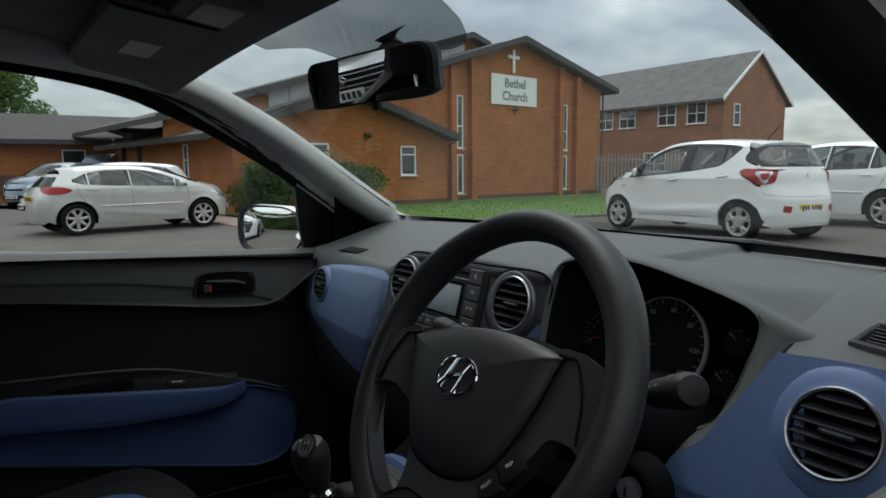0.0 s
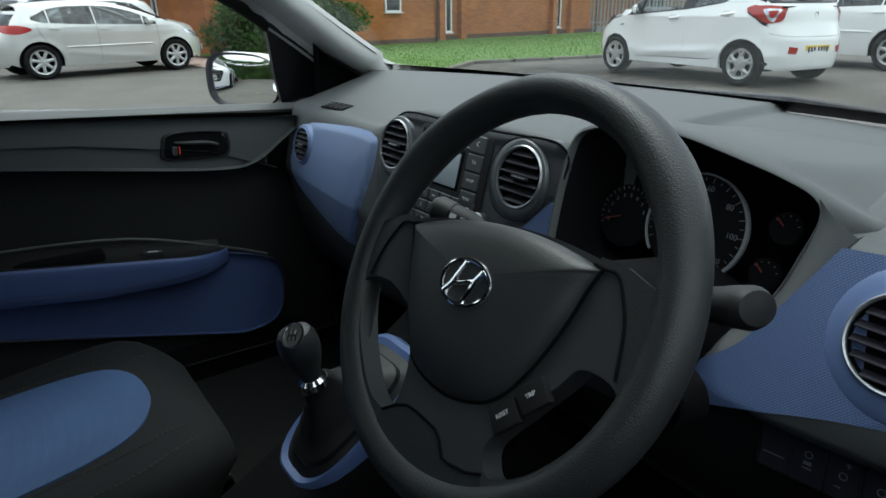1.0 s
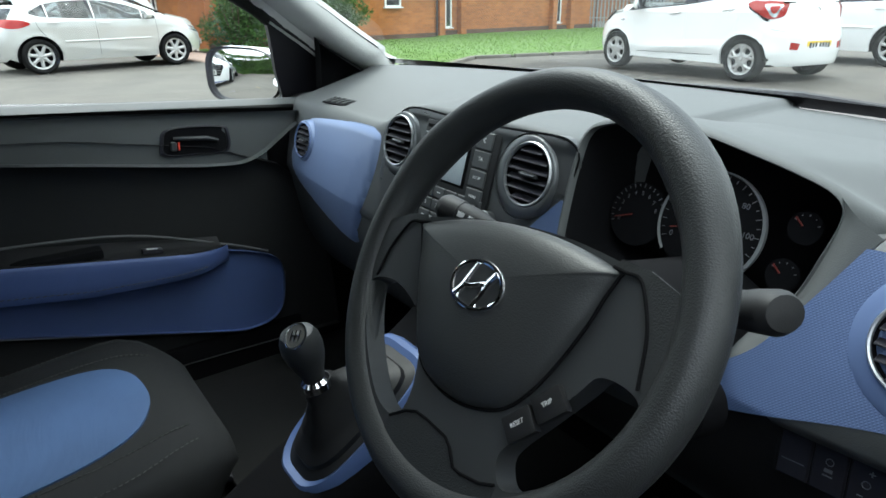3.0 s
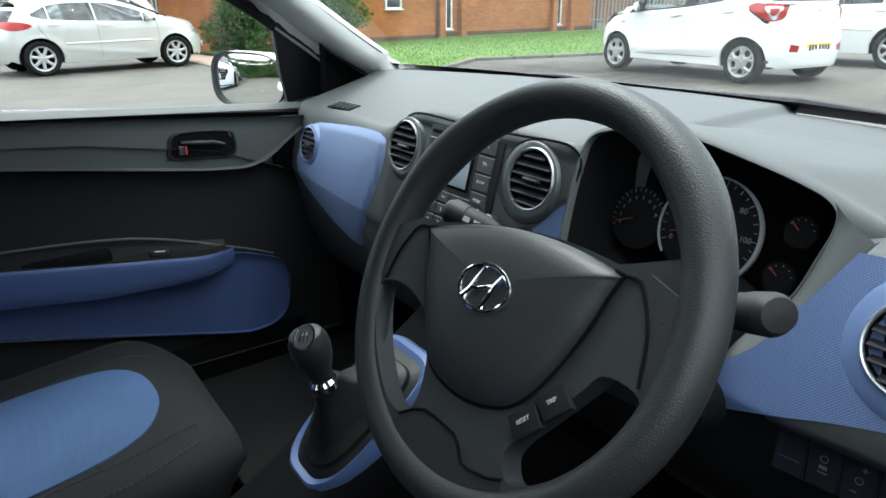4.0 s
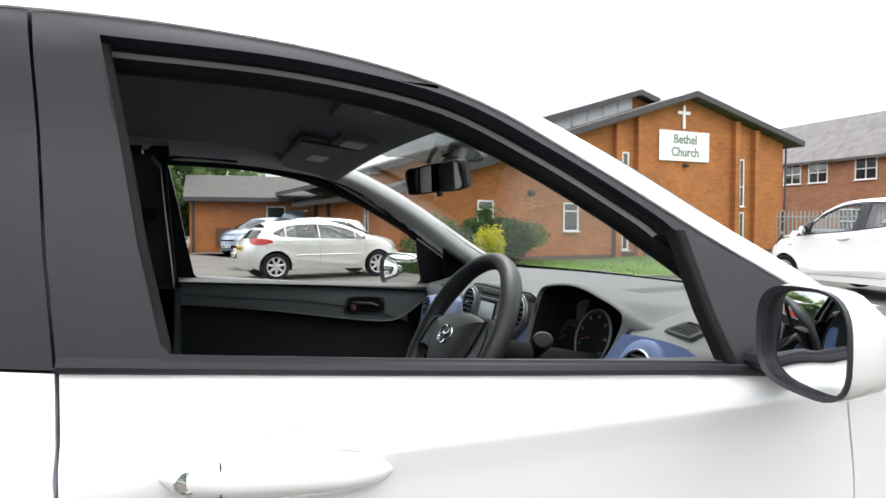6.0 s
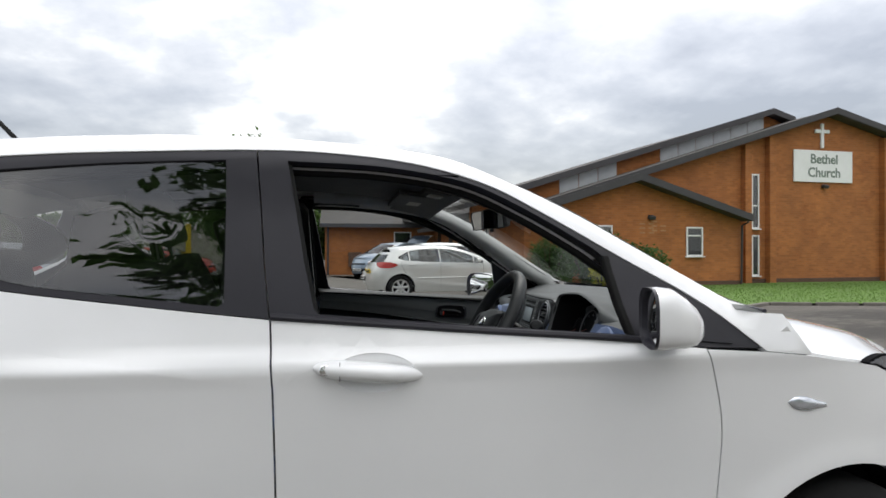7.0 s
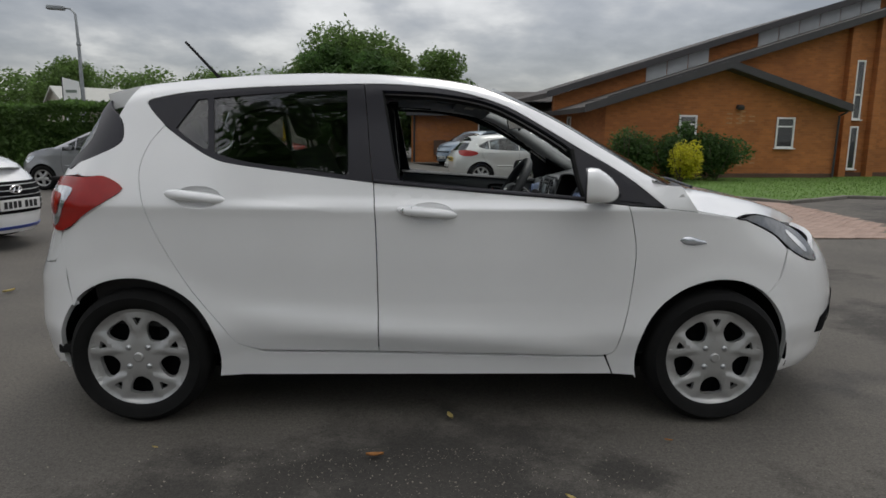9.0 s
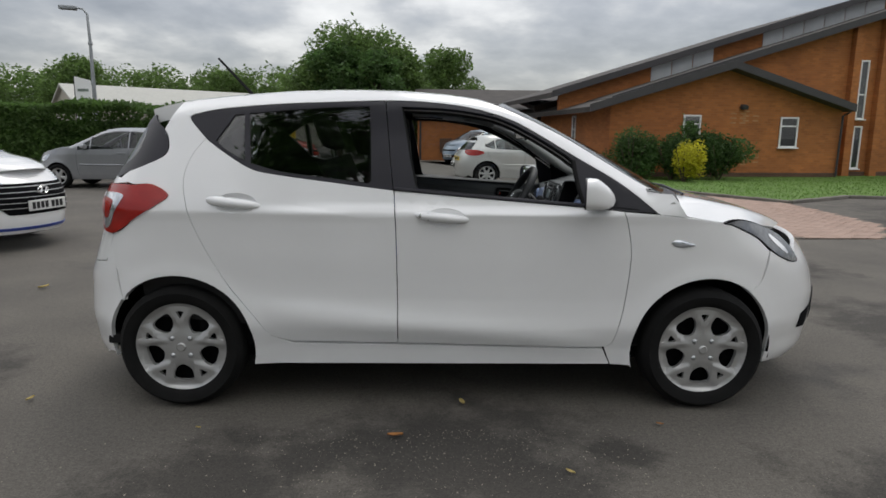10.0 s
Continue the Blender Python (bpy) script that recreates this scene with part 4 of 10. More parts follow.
panel("radiator_grille", [[(-0.46, .34), (0.46, .34), (0.55, .43), (0.46, .50), (-0.46, .50), (-0.55, .43)]], I10.end(True, 0.004), PITCH, car, "black hexagonal grille", steps=(0.07, 0.05), out=(1, 0, 0), depth=0.004)
for s in (-1, 1):
    lamp = two(ring_closed([(1.25, .872), (1.327, .888), (1.45, .856), (1.586, .795), (1.666, .722), (1.695, .672), (1.635, .675), (1.53, .722), (1.424, .80), (1.30, .855)], 4))
    loop = nose_pts(lamp, s)
    panel("lamp_seal", [loop], I10.end(True, 0.0015), PITCH, car, "black headlamp seal", steps=(0.05, 0.03), out=(0.5, s, 0), depth=0.02)
    head = panel("headlamp", [inset(loop, 0.0055)], I10.end(True, 0.0040), LAMPDARK, car, "swept-back clear headlamp over a dark housing", steps=(0.05, 0.03), out=(0.5, s, 0), depth=0.02)
    inner = nose_pts(two(ring_closed([(1.50, .812), (1.57, .766), (1.615, .724), (1.602, .718), (1.545, .757), (1.497, .799)], 4)), s)
    panel("lamp_unit", [inner], I10.end(True, 0.0060), CHROME, head, "bright lamp reflector", steps=(0.05, 0.03), out=(0.5, s, 0), depth=0.002)
    fog = nose_pts([(1.72, .34), (1.80, .33), (1.83, .44), (1.74, .41)], s)
    panel("fog_lamp_recess", [fog], I10.end(True, 0.003), PITCH, car, "black fog-lamp recess", steps=(0.05, 0.03), out=(0.5, s, 0), depth=0.002)

# the tail
tail = I10.end(False)


def tail_pts(pts, s):
    return [(I10.turn(x, z, s, False), z) for x, z in pts]


edge_r = [(-1.48, .795), (-1.47, .66), (-1.44, .50)] + I10.arch_line(1, 139, 192, 10) + [(-1.53, .24), (-1.60, .225)]
panel("rear_bumper", [tail_pts(edge_r, -1) + [(a, .215) for a in np.linspace(-0.8, 0.8, 14)] + tail_pts(edge_r, 1)[::-1] + [(a, .70 - 0.07 * math.cos(a * 1.2)) for a in np.linspace(0.95, -0.95, 14)]],
      tail, WHITE, car, "white rear bumper", steps=(0.03, 0.03), out=(-1, 0, 0), depth=0.02)
corner = tail_pts([(-1.412, 1.026), (-1.400, 1.078)], 1)
gate = [(a, .705 - 0.07 * math.cos(a * 1.2)) for a in np.linspace(-0.93, 0.93, 14)] + [(0.965, .70), (0.96, .795), (0.62, .84), (0.60, 1.01)] + corner + [(a, 1.05 - 0.01 * math.cos(a)) for a in np.linspace(0.9, -0.9, 10)] + \
    [(-a, z) for a, z in corner[::-1]] + [(-0.60, 1.01), (-0.62, .84), (-0.96, .795), (-0.965, .70)]
tailgate = panel("tailgate", [gate], tail, WHITE, car, "white tailgate", steps=(0.07, 0.05), out=(-1, 0, 0), depth=0.02)
side_r = tail_pts([(-1.39, 1.082), (-1.33, 1.10), (-1.252, 1.137), (-1.224, 1.172), (-1.232, 1.226), (-1.255, 1.262)], 1)
screen_out = side_r + [(a, 1.345) for a in np.linspace(0.75, -0.75, 8)] + [(-a, z) for a, z in side_r[::-1]] + [(a, 1.052 - 0.01 * math.cos(a)) for a in np.linspace(-0.8, 0.8, 10)]
screen_in = [(a * 0.72, 1.20 + (z - 1.20) * 0.86) for a, z in screen_out]
panel("rear_window", [screen_in], I10.end(False, -0.006), TINTED, tailgate, "dark tinted rear window", steps=(0.07, 0.04), out=(-1, 0, 0.3), depth=0.008)
panel("rear_window_border", [screen_out, screen_in], I10.end(False, -0.004), TRIM, tailgate, "black edge of the rear window", steps=(0.07, 0.04), out=(-1, 0, 0.3), depth=0.01)
for s in (-1, 1):
    lamp = two(ring_closed([(-1.36, 1.018), (-1.276, 1.024), (-1.198, .980), (-1.264, .928), (-1.348, .878), (-1.432, .822), (-1.50, .80), (-1.585, .83), (-1.595, .93), (-1.57, 1.0), (-1.47, 1.018)], 4))
    loop = tail_pts(lamp, s)
    tl = panel("tail_lamp", [loop], I10.end(False, 0.006), REDLAMP, car, "red wrap-around tail lamp", steps=(0.05, 0.03), out=(-0.5, s, 0), depth=0.02)
    inner = tail_pts(two(ring_closed([(-1.558, .972), (-1.47, .982), (-1.418, .978), (-1.412, .960), (-1.452, .905), (-1.487, .845), (-1.510, .822), (-1.535, .824), (-1.548, .87), (-1.560, .93)], 4)), s)
    lens = panel("lamp_lens", [inner], I10.end(False, 0.0085), CLEARLAMP, tl, "pale inner lens", steps=(0.03, 0.02), out=(-0.5, s, 0), depth=0.004)
    core = tail_pts(two(ring_closed([(-1.545, .955), (-1.50, .958), (-1.470, .948), (-1.478, .912), (-1.502, .870), (-1.528, .872), (-1.545, .91)], 4)), s)
    panel("lamp_core", [core], I10.end(False, 0.0115), REDLAMP, lens, "bright red lamp core", steps=(0.03, 0.02), out=(-0.5, s, 0), depth=0.003)
    refl = tail_pts([(-1.70, .43), (-1.735, .42), (-1.735, .50), (-1.70, .52)], s)
    panel("rear_reflector", [refl], I10.end(False, 0.002), REDLAMP, car, "red bumper reflector", steps=(0.05, 0.03), out=(-1, 0, 0), depth=0.004)
bm = bmesh.new()
box(bm, (0.012, 0.52, 0.11), Matrix.Translation((-1.745, 0, .47)), 0.004)
plate_ob = part("number_plate", bm, PLATEYELLOW, car, "yellow rear number plate")
for k in range(7):
    bm = bmesh.new()
    box(bm, (0.003, 0.042, 0.07), Matrix.Translation((-1.7525, -0.20 + 0.06 * k + (0.03 if k > 3 else 0), .47)))
    part("plate_mark", bm, INK, plate_ob)
bm = bmesh.new()
lathe(bm, [(0.030, 0.0), (0.040, 0.004), (0.044, 0.0)], frame_of((-1.648, 0, .90), (0, 1, 0), (-1, 0, 0)), 28)
part("badge", bm, CHROME, tailgate, "oval chrome badge")
bm = bmesh.new()
tube(bm, [(-1.60, -0.02, 1.065), (-1.585, 0.12, 1.085), (-1.575, 0.28, 1.09)], 0.008, 6)
part("rear_wiper", bm, TRIM, tailgate, "black rear wiper")
# roof aerial, underbody
bm = bmesh.new()
tube(bm, [(-1.03, 0.0, 1.44), (-1.07, 0.0, 1.485), (-1.215, 0.0, 1.640)], [0.011, 0.008, 0.006], 8)
part("aerial", bm, RUBBER, car, "black raked roof aerial")
bm = bmesh.new()
box(bm, (3.1, 1.36, 0.10), Matrix.Translation((0.02, 0, 0.25)), 0.03)
part("underbody", bm, PITCH, car, "black underbody")


# ---- the hatchback's cabin ----
def face_x(y, z):
    """The dashboard's face, leaning away towards its top."""
    d = ease(0.30, 0.45, -y)
    return 0.612 + 0.035 * (abs(y) / 0.6) ** 2 + (0.28 + 0.17 * d) * (min(max(z, 0.80), 0.97) - 0.93) + 0.25 * (1 - d) * 0.03 * math.log1p(math.exp((0.80 - z) / 0.03))


def dash_top(y):
    return 0.944 + 0.048 * math.exp(-(y / 0.235) ** 6)


def face_map(proud=0.0):
    return lambda y, z: (face_x(y, z) - proud, y, z)


def pad_line(y):
    """Upper half of the dash profile, from its front edge to the foot of the windscreen."""
    t, cx, f = dash_top(y), 1.13 - 0.15 * (abs(y) / 0.66) ** 2.2, face_x(y, 0.95)
    return [(f + 0.010, t - 0.001), (f + 0.03, t + 0.003), (f + 0.10, t + 0.45 * (0.992 - t)), (0.84, t + 0.85 * (0.994 - t)), (cx - 0.08, 0.997), (cx, 0.992), (cx + 0.03, 0.96)]


def pad_z(x, y):
    line = pad_line(y)
    return float(np.interp(x, [p[0] for p in line], [p[1] for p in line]))


dash = new("dashboard")
dash.parent = car
dash["label"] = "charcoal dashboard with blue panels"
bm = bmesh.new()
rows = []
for y in np.linspace(-0.71, 0.71, 203):
    t = dash_top(y)
    prof = [(0.86, 0.44), (0.74, 0.52), (0.67, 0.62), (face_x(y, 0.72) + 0.075 * ease(0.30, 0.42, -y), 0.72), (face_x(y, 0.77) + 0.035 * ease(0.30, 0.42, -y), 0.775), (face_x(y, 0.8), 0.80), (face_x(y, t - 0.04), t - 0.04), (face_x(y, t - 0.012) + 0.001, t - 0.012)] + pad_line(y)
    k = 1 / (1 + math.exp((y + 0.188) / 0.003)) * 1 / (1 + math.exp((-y - 0.464) / 0.003))
    prof = [(x + 0.17 * k * min(1, max(0, (z - 0.78) / 0.04)) * max(0, min(1, (0.86 - x) / 0.12)), z - 0.012 * k * (x > 0.6 and z > 0.9)) for x, z in prof]
    rows.append([p for p in crv([(x, y, z) for x, z in prof], 3)])
loft(bm, rows, closed=False)
part("dash_pad", bm, DASH, dash, "charcoal grained dash top", crease=60)


def cushion_panel(name, outline, material, label, proud=0.004, round_off=0.012, bulge=0.0, step=0.012, holes=()):
    """A moulded panel on the dash face with softly rolled edges."""
    pts = [Vector((a, b)) for a, b in outline]
    segs = list(zip(pts, pts[1:] + pts[:1]))

    def f(y, z):
        p = Vector((y, z))
        d = 1.0
        for a, b in segs:
            e = b - a
            u = min(1.0, max(0.0, (p - a).dot(e) / max(1e-9, e.length_squared)))
            d = min(d, (p - a - e * u).length)
        q = 1 - min(1.0, d / round_off)
        return (face_x(y, z) - proud + round_off * 0.55 * q * q - bulge * min(1.0, d / 0.06), y, z)
    return panel(name, [outline] + list(holes), f, material, dash, label, out=(-1, 0, 0), depth=0.012, step=step)


# passenger-side blue panel
blue_l = two(ring_closed([(0.256, .934), (0.300, .9375), (0.395, .934), (0.50, .926), (0.59, .912), (0.640, .878), (0.667, .83), (0.655, .795), (0.625, .765), (0.54, .735), (0.46, .712), (0.40, .700), (0.36, .702), (0.325, .730), (0.278, .80), (0.252, .87), (0.247, .92)], 3))
cushion_panel("blue_panel", blue_l, BLUESMOOTH, "smooth blue dash panel", 0.006, 0.016, 0.004)
# driver-side blue panel, running under the instruments, and its end beside the centre panel
blue_r = two(crv([(-0.498, .948), (-0.573, .951), (-0.640, .947), (-0.672, .938)], 4)) + two(crv([(-0.690, .915), (-0.688, .865), (-0.640, .838), (-0.601, .829), (-0.531, .814), (-0.451, .789), (-0.38, .765)], 4)) + \
    two(crv([(-0.375, .785), (-0.410, .815), (-0.445, .846), (-0.464, .880), (-0.482, .915)], 4))
panel("blue_panel", [blue_r], face_map(0.004), BLUEPLASTIC, dash, "blue woven-grain dash panel", step=0.04, out=(-1, 0, 0), depth=0.010)
panel("blue_panel", [[(-0.105, .79), (-0.128, .866), (-0.150, .891), (-0.176, .918), (-0.186, .912), (-0.190, .87), (-0.186, .79)]], face_map(0.001), BLUEPLASTIC, dash, "blue woven-grain dash panel", step=0.05, out=(-1, 0, 0), depth=0.012)


VENTBAND = surface("satin_dark_silver_plastic", (0.13, 0.135, 0.14), 0.34, metal=0.55, spread=0.05, scale=9)


def round_vent(y, z, r, tilt=0.28, surround=None, shift=(0.0, 0.0), width=0.016, proud=0.010, rise=0.002, ring=None):
    """A round air vent: band, bright ring, bore, slats and a thumb tab."""
    x = face_x(y, z) - proud
    at = frame_of((x, y, z), (0, -1, 0), (-1, 0, tilt))
    vent = new("air_vent")
    vent.parent = dash
    vent["label"] = "round air vent with chrome ring"
    if surround:
        bm = bmesh.new()
        rings = []
        for k, h in ((0.0, 0.0015), (0.25, rise + 0.001), (0.6, rise), (0.92, rise - 0.004), (1.0, rise - 0.009), (1.02, -0.016)):
            rings.append([at @ Vector((shift[0] * k + (r + 0.003 + width * k) * math.cos(t), shift[1] * k + (r + 0.003 + width * k) * math.sin(t), h)) for t in np.linspace(0, 2 * math.pi, 48, endpoint=False)])
        loft(bm, rings, True, (False, False))
        part("vent_surround", bm, surround, vent)
    bm = bmesh.new()
    lathe(bm, [(r + 0.0032, -0.012), (r + 0.0030, 0.0030), (r + 0.0014, 0.0048), (r - 0.0002, 0.0040), (r - 0.001, 0.002), (r - 0.001, -0.006)], at, 48)
    part("vent_ring", bm, ring or VENTRING, vent, "vent ring")
    bm = bmesh.new()
    lathe(bm, [(r - 0.0008, 0.002), (r - 0.003, -0.005), (0.0005, -0.005)], at, 36)
    part("vent_bore", bm, PITCH, vent)
    for k in range(6):
        yy = (k - 2.5) * r * 0.31
        w = math.sqrt(max(0.0, (r - 0.003) ** 2 - yy * yy))
        bm = bmesh.new()
        box(bm, (2 * w, 0.0018, 0.011), at @ pose(0, yy, 0.0, 34, 0, 0), 0.0007, 1)
        part("vent_slat", bm, TRIM, vent)
    bm = bmesh.new()
    box(bm, (r * 0.78, 0.0050, 0.006), at @ pose(r * 0.12, -0.0005, 0.0055, 0, 0, 0), 0.002)
    tab = part("vent_tab", bm, SPOKE, vent)
    bm = bmesh.new()
    box(bm, (r * 0.62, 0.0012, 0.001), at @ pose(r * 0.14, 0.0, 0.0088, 0, 0, 0))
    part("tab_line", bm, VENTRING, tab, "bright line on the tab")
    return vent


round_vent(-0.567, .891, 0.0405, 0.42, BLUERING, (0.0, 0.0), 0.022, 0.0125, -0.0015)
round_vent(0.562, .872, 0.0345, 0.22, BLUESMOOTH, (0.0, 0.0), 0.006, 0.016, 0.001, BLUERING)

# centre stack
stack = two(ring_closed([(0.235, .915), (0.222, .955), (0.190, .980), (0.145, .988), (0.06, .9865), (-0.05, .9865), (-0.140, .990), (-0.172, .986), (-0.186, .968), (-0.178, .925), (-0.150, .893), (-0.122, .862), (-0.10, .80), (-0.09, .72), (0.0, .69), (0.14, .69), (0.21, .76), (0.235, .86)], 4))
bores = [[(y - sx + r * math.cos(t), z + sz + r * math.sin(t)) for t in np.linspace(0, 2 * math.pi, 40, endpoint=False)] for y, z, r, sx, sz in ((-0.120, .939, 0.0535, -0.0075, -0.0045), (0.182, .933, 0.0515, 0.006, -0.0045))]
cushion_panel("centre_panel", stack, STACKGREY, "dark grey centre console panel", 0.004, 0.010, 0.0, 0.02, bores)
bm = bmesh.new()
tube(bm, [(face_x(y, z) + 0.001, y, z) for y, z in [p for p in stack if p[1] > 0.93]], 0.0016, 5)
part("panel_joint", bm, PITCH, dash, "dark joint round the centre panel")
round_vent(-0.120, .939, 0.0385, 0.27, VENTBAND, (-0.0075, -0.0045), 0.014, 0.0072, 0.0010)
round_vent(0.182, .933, 0.0385, 0.27, VENTBAND, (0.006, -0.0045), 0.012, 0.0072, 0.0010)
st = frame_of((face_x(0.03, .92) - 0.006, 0.032, .918), (0, -1, 0), (-1, 0, 0.28))
radio = new("radio")
radio.parent = dash
radio["label"] = "black car radio with a grey display"
bm = bmesh.new()
box(bm, (0.172, 0.148, 0.02), st @ pose(0.004, -0.012, -0.008), 0.005)
part("radio_body", bm, DARKPLASTIC, radio)
bm = bmesh.new()
box(bm, (0.098, 0.060, 0.004), st @ pose(-0.014, 0.006, 0.0015), 0.002)
part("display_bezel", bm, PITCH, radio, "black display bezel")
bm = bmesh.new()
box(bm, (0.088, 0.050, 0.004), st @ pose(-0.014, 0.005, 0.0030), 0.001)
part("display", bm, SCREEN, radio, "grey radio display")
bm = bmesh.new()
box(bm, (0.125, 0.005, 0.003), st @ pose(-0.012, 0.052, 0.0015))
part("disc_slot", bm, PITCH, radio)
bm = bmesh.new()
box(bm, (0.150, 0.0016, 0.0026), st @ pose(-0.002, 0.042, 0.0020))
part("radio_line", bm, VENTRING, radio)
for k, word in enumerate(("", "TA", "SETUP", "MENU")):
    bm = bmesh.new()
    box(bm, (0.034, 0.0235, 0.005), st @ pose(0.061, 0.049 - 0.0262 * k, 0.0018), 0.0012, 1)
    b = part("radio_button", bm, STACKGREY, radio)
    if word:
        lettering("button_word", word, 0.0075 if len(word) < 4 else 0.0058, st @ pose(0.061, 0.050 - 0.0262 * k, 0.0046), PRINT, b, 0.0002)
    else:
        bm = bmesh.new()
        box(bm, (0.006, 0.0014, 0.0006), st @ pose(0.061, 0.0515, 0.0045, 0, 0, 35))
        box(bm, (0.006, 0.0014, 0.0006), st @ pose(0.061, 0.0482, 0.0045, 0, 0, -35))
        part("button_mark", bm, PRINT, b)
for row in range(3):
    for k in range(6):
        bm = bmesh.new()
        box(bm, (0.0255, 0.0165, 0.005), st @ pose(-0.068 + 0.0272 * k, -0.040 - 0.0195 * row, 0.0018), 0.0012, 1)
        b = part("radio_button", bm, STACKGREY, radio)
        if row == 1:
            lettering("button_number", str(k + 1), 0.008, st @ pose(-0.068 + 0.0272 * k, -0.0595, 0.0046), PRINT, b, 0.0002)
        else:
            bm = bmesh.new()
            box(bm, (0.007, 0.0014, 0.0006), st @ pose(-0.068 + 0.0272 * k, -0.040 - 0.0195 * row, 0.0046))
            part("button_mark", bm, PRINT, b)
for k in (-0.098, 0.098):
    bm = bmesh.new()
    lathe(bm, [(0.0125, 0.0), (0.0120, 0.014), (0.0105, 0.016), (0.0005, 0.016)], st @ pose(k, -0.052, -0.003), 22)
    knob = part("knob", bm, SPOKE, radio)
    bm = bmesh.new()
    lathe(bm, [(0.0128, 0.012), (0.0122, 0.0148), (0.0112, 0.0162)], st @ pose(k, -0.052, -0.003), 22)
    part("knob_ring", bm, VENTRING, knob, "bright knob ring")
for k, y in enumerate((-0.05, 0.03, 0.11)):
    bm = bmesh.new()
    lathe(bm, [(0.027, 0.0), (0.026, 0.012), (0.022, 0.016), (0.0005, 0.017)], frame_of((face_x(y, .76) - 0.008, y, .76), (0, -1, 0), (-1, 0, 0.2)), 24)
    part("heater_knob", bm, DARKPLASTIC, dash, "black heater knob")

# instrument binnacle: a thin-lipped hood that runs back into the dash top
inner_c = [(-0.195, .862), (-0.187, .922), (-0.186, .970), (-0.190, .996), (-0.206, 1.008), (-0.24, 1.0135), (-0.30, 1.010), (-0.36, 1.000), (-0.42, .988), (-0.454, .977), (-0.464, .960), (-0.458, .925), (-0.447, .884), (-0.42, .845), (-0.30, .825), (-0.215, .838)]
i_ = two(ring_closed(inner_c, 5))


def lip_x(y, z, x):
    return x + 0.32 * (z - 0.93) - 0.040 * ease(-0.26, -0.20, y)


rings = [[(lip_x(y, z, 0.664), y, z) for y, z in i_], [(lip_x(y, z, 0.655), y, z) for y, z in i_], [(lip_x(y, z, 0.651), y, z) for y, z in inset(i_, -0.0018)], [(lip_x(y, z, 0.652), y, z) for y, z in inset(i_, -0.0048)]]
lip = inset(i_, -0.0072)
for d in (0.006, 0.016, 0.034, 0.058, 0.088, 0.122, 0.160, 0.205, 0.25):
    f = ease(0.0, 0.25, d)
    ring = []
    for y, z in lip:
        x = lip_x(y, z, 0.652) + d
        wide = 1 + 0.10 * f if y > -0.3 else 1 + 0.25 * ease(0.0, 0.05, d) - 0.08 * f
        yy = -0.3 + (y + 0.3) * wide
        up = ease(0.885, 0.955, z)
        target = pad_z(x, yy) - 0.007
        low = max(f, ease(0.0, 0.06, d) * ease(-0.39, -0.462, y))
        ring.append((x, yy, up * ((1 - low) * z + low * target + 0.004 * math.sin(math.pi * f)) + (1 - up) * (z - 0.02 * f)))
    rings.append(ring)
bm = bmesh.new()
loft(bm, rings, True, (False, False))
part("instrument_hood", bm, DASH, dash, "charcoal instrument hood", crease=50)
bm = bmesh.new()
loft(bm, [[(lip_x(y, z, 0.662), y, z) for y, z in i_], [(0.75 + 0.32 * (z - 0.93), -0.3 + (y + 0.3) * 0.96, 0.93 + (z - 0.93) * 0.9) for y, z in i_]], True, (False, True))
part("instrument_recess", bm, PITCH, dash, "black instrument recess", crease=30)
# cheek between the opening and the blue panel
near = crv([(-0.460, .979), (-0.4665, .962), (-0.4625, .925), (-0.4510, .884), (-0.424, .843), (-0.36, .829)], 5)
far = crv([(-0.506, .957), (-0.499, .944), (-0.486, .914), (-0.467, .876), (-0.446, .842), (-0.385, .795)], 5)
bm = bmesh.new()
loft(bm, [[(lip_x(a[0], a[1], 0.6515) * (1 - q) + (face_x(b[0], b[1]) - 0.002) * q - 0.006 * math.sin(math.pi * q), a[0] * (1 - q) + b[0] * q, a[1] * (1 - q) + b[1] * q) for a, b in zip(near, far)] for q in (0.0, 0.1, 0.3, 0.55, 0.8, 0.95, 1.0)] +
     [[(face_x(b[0], b[1]) + 0.01, b[0], b[1]) for b in far]], closed=False)
part("instrument_cheek", bm, DASH, dash, "charcoal cheek beside the instruments", crease=60)
GAUGE = frame_of((0.690, -0.326, .910), (0, -1, 0), (-1, 0, 0.32))


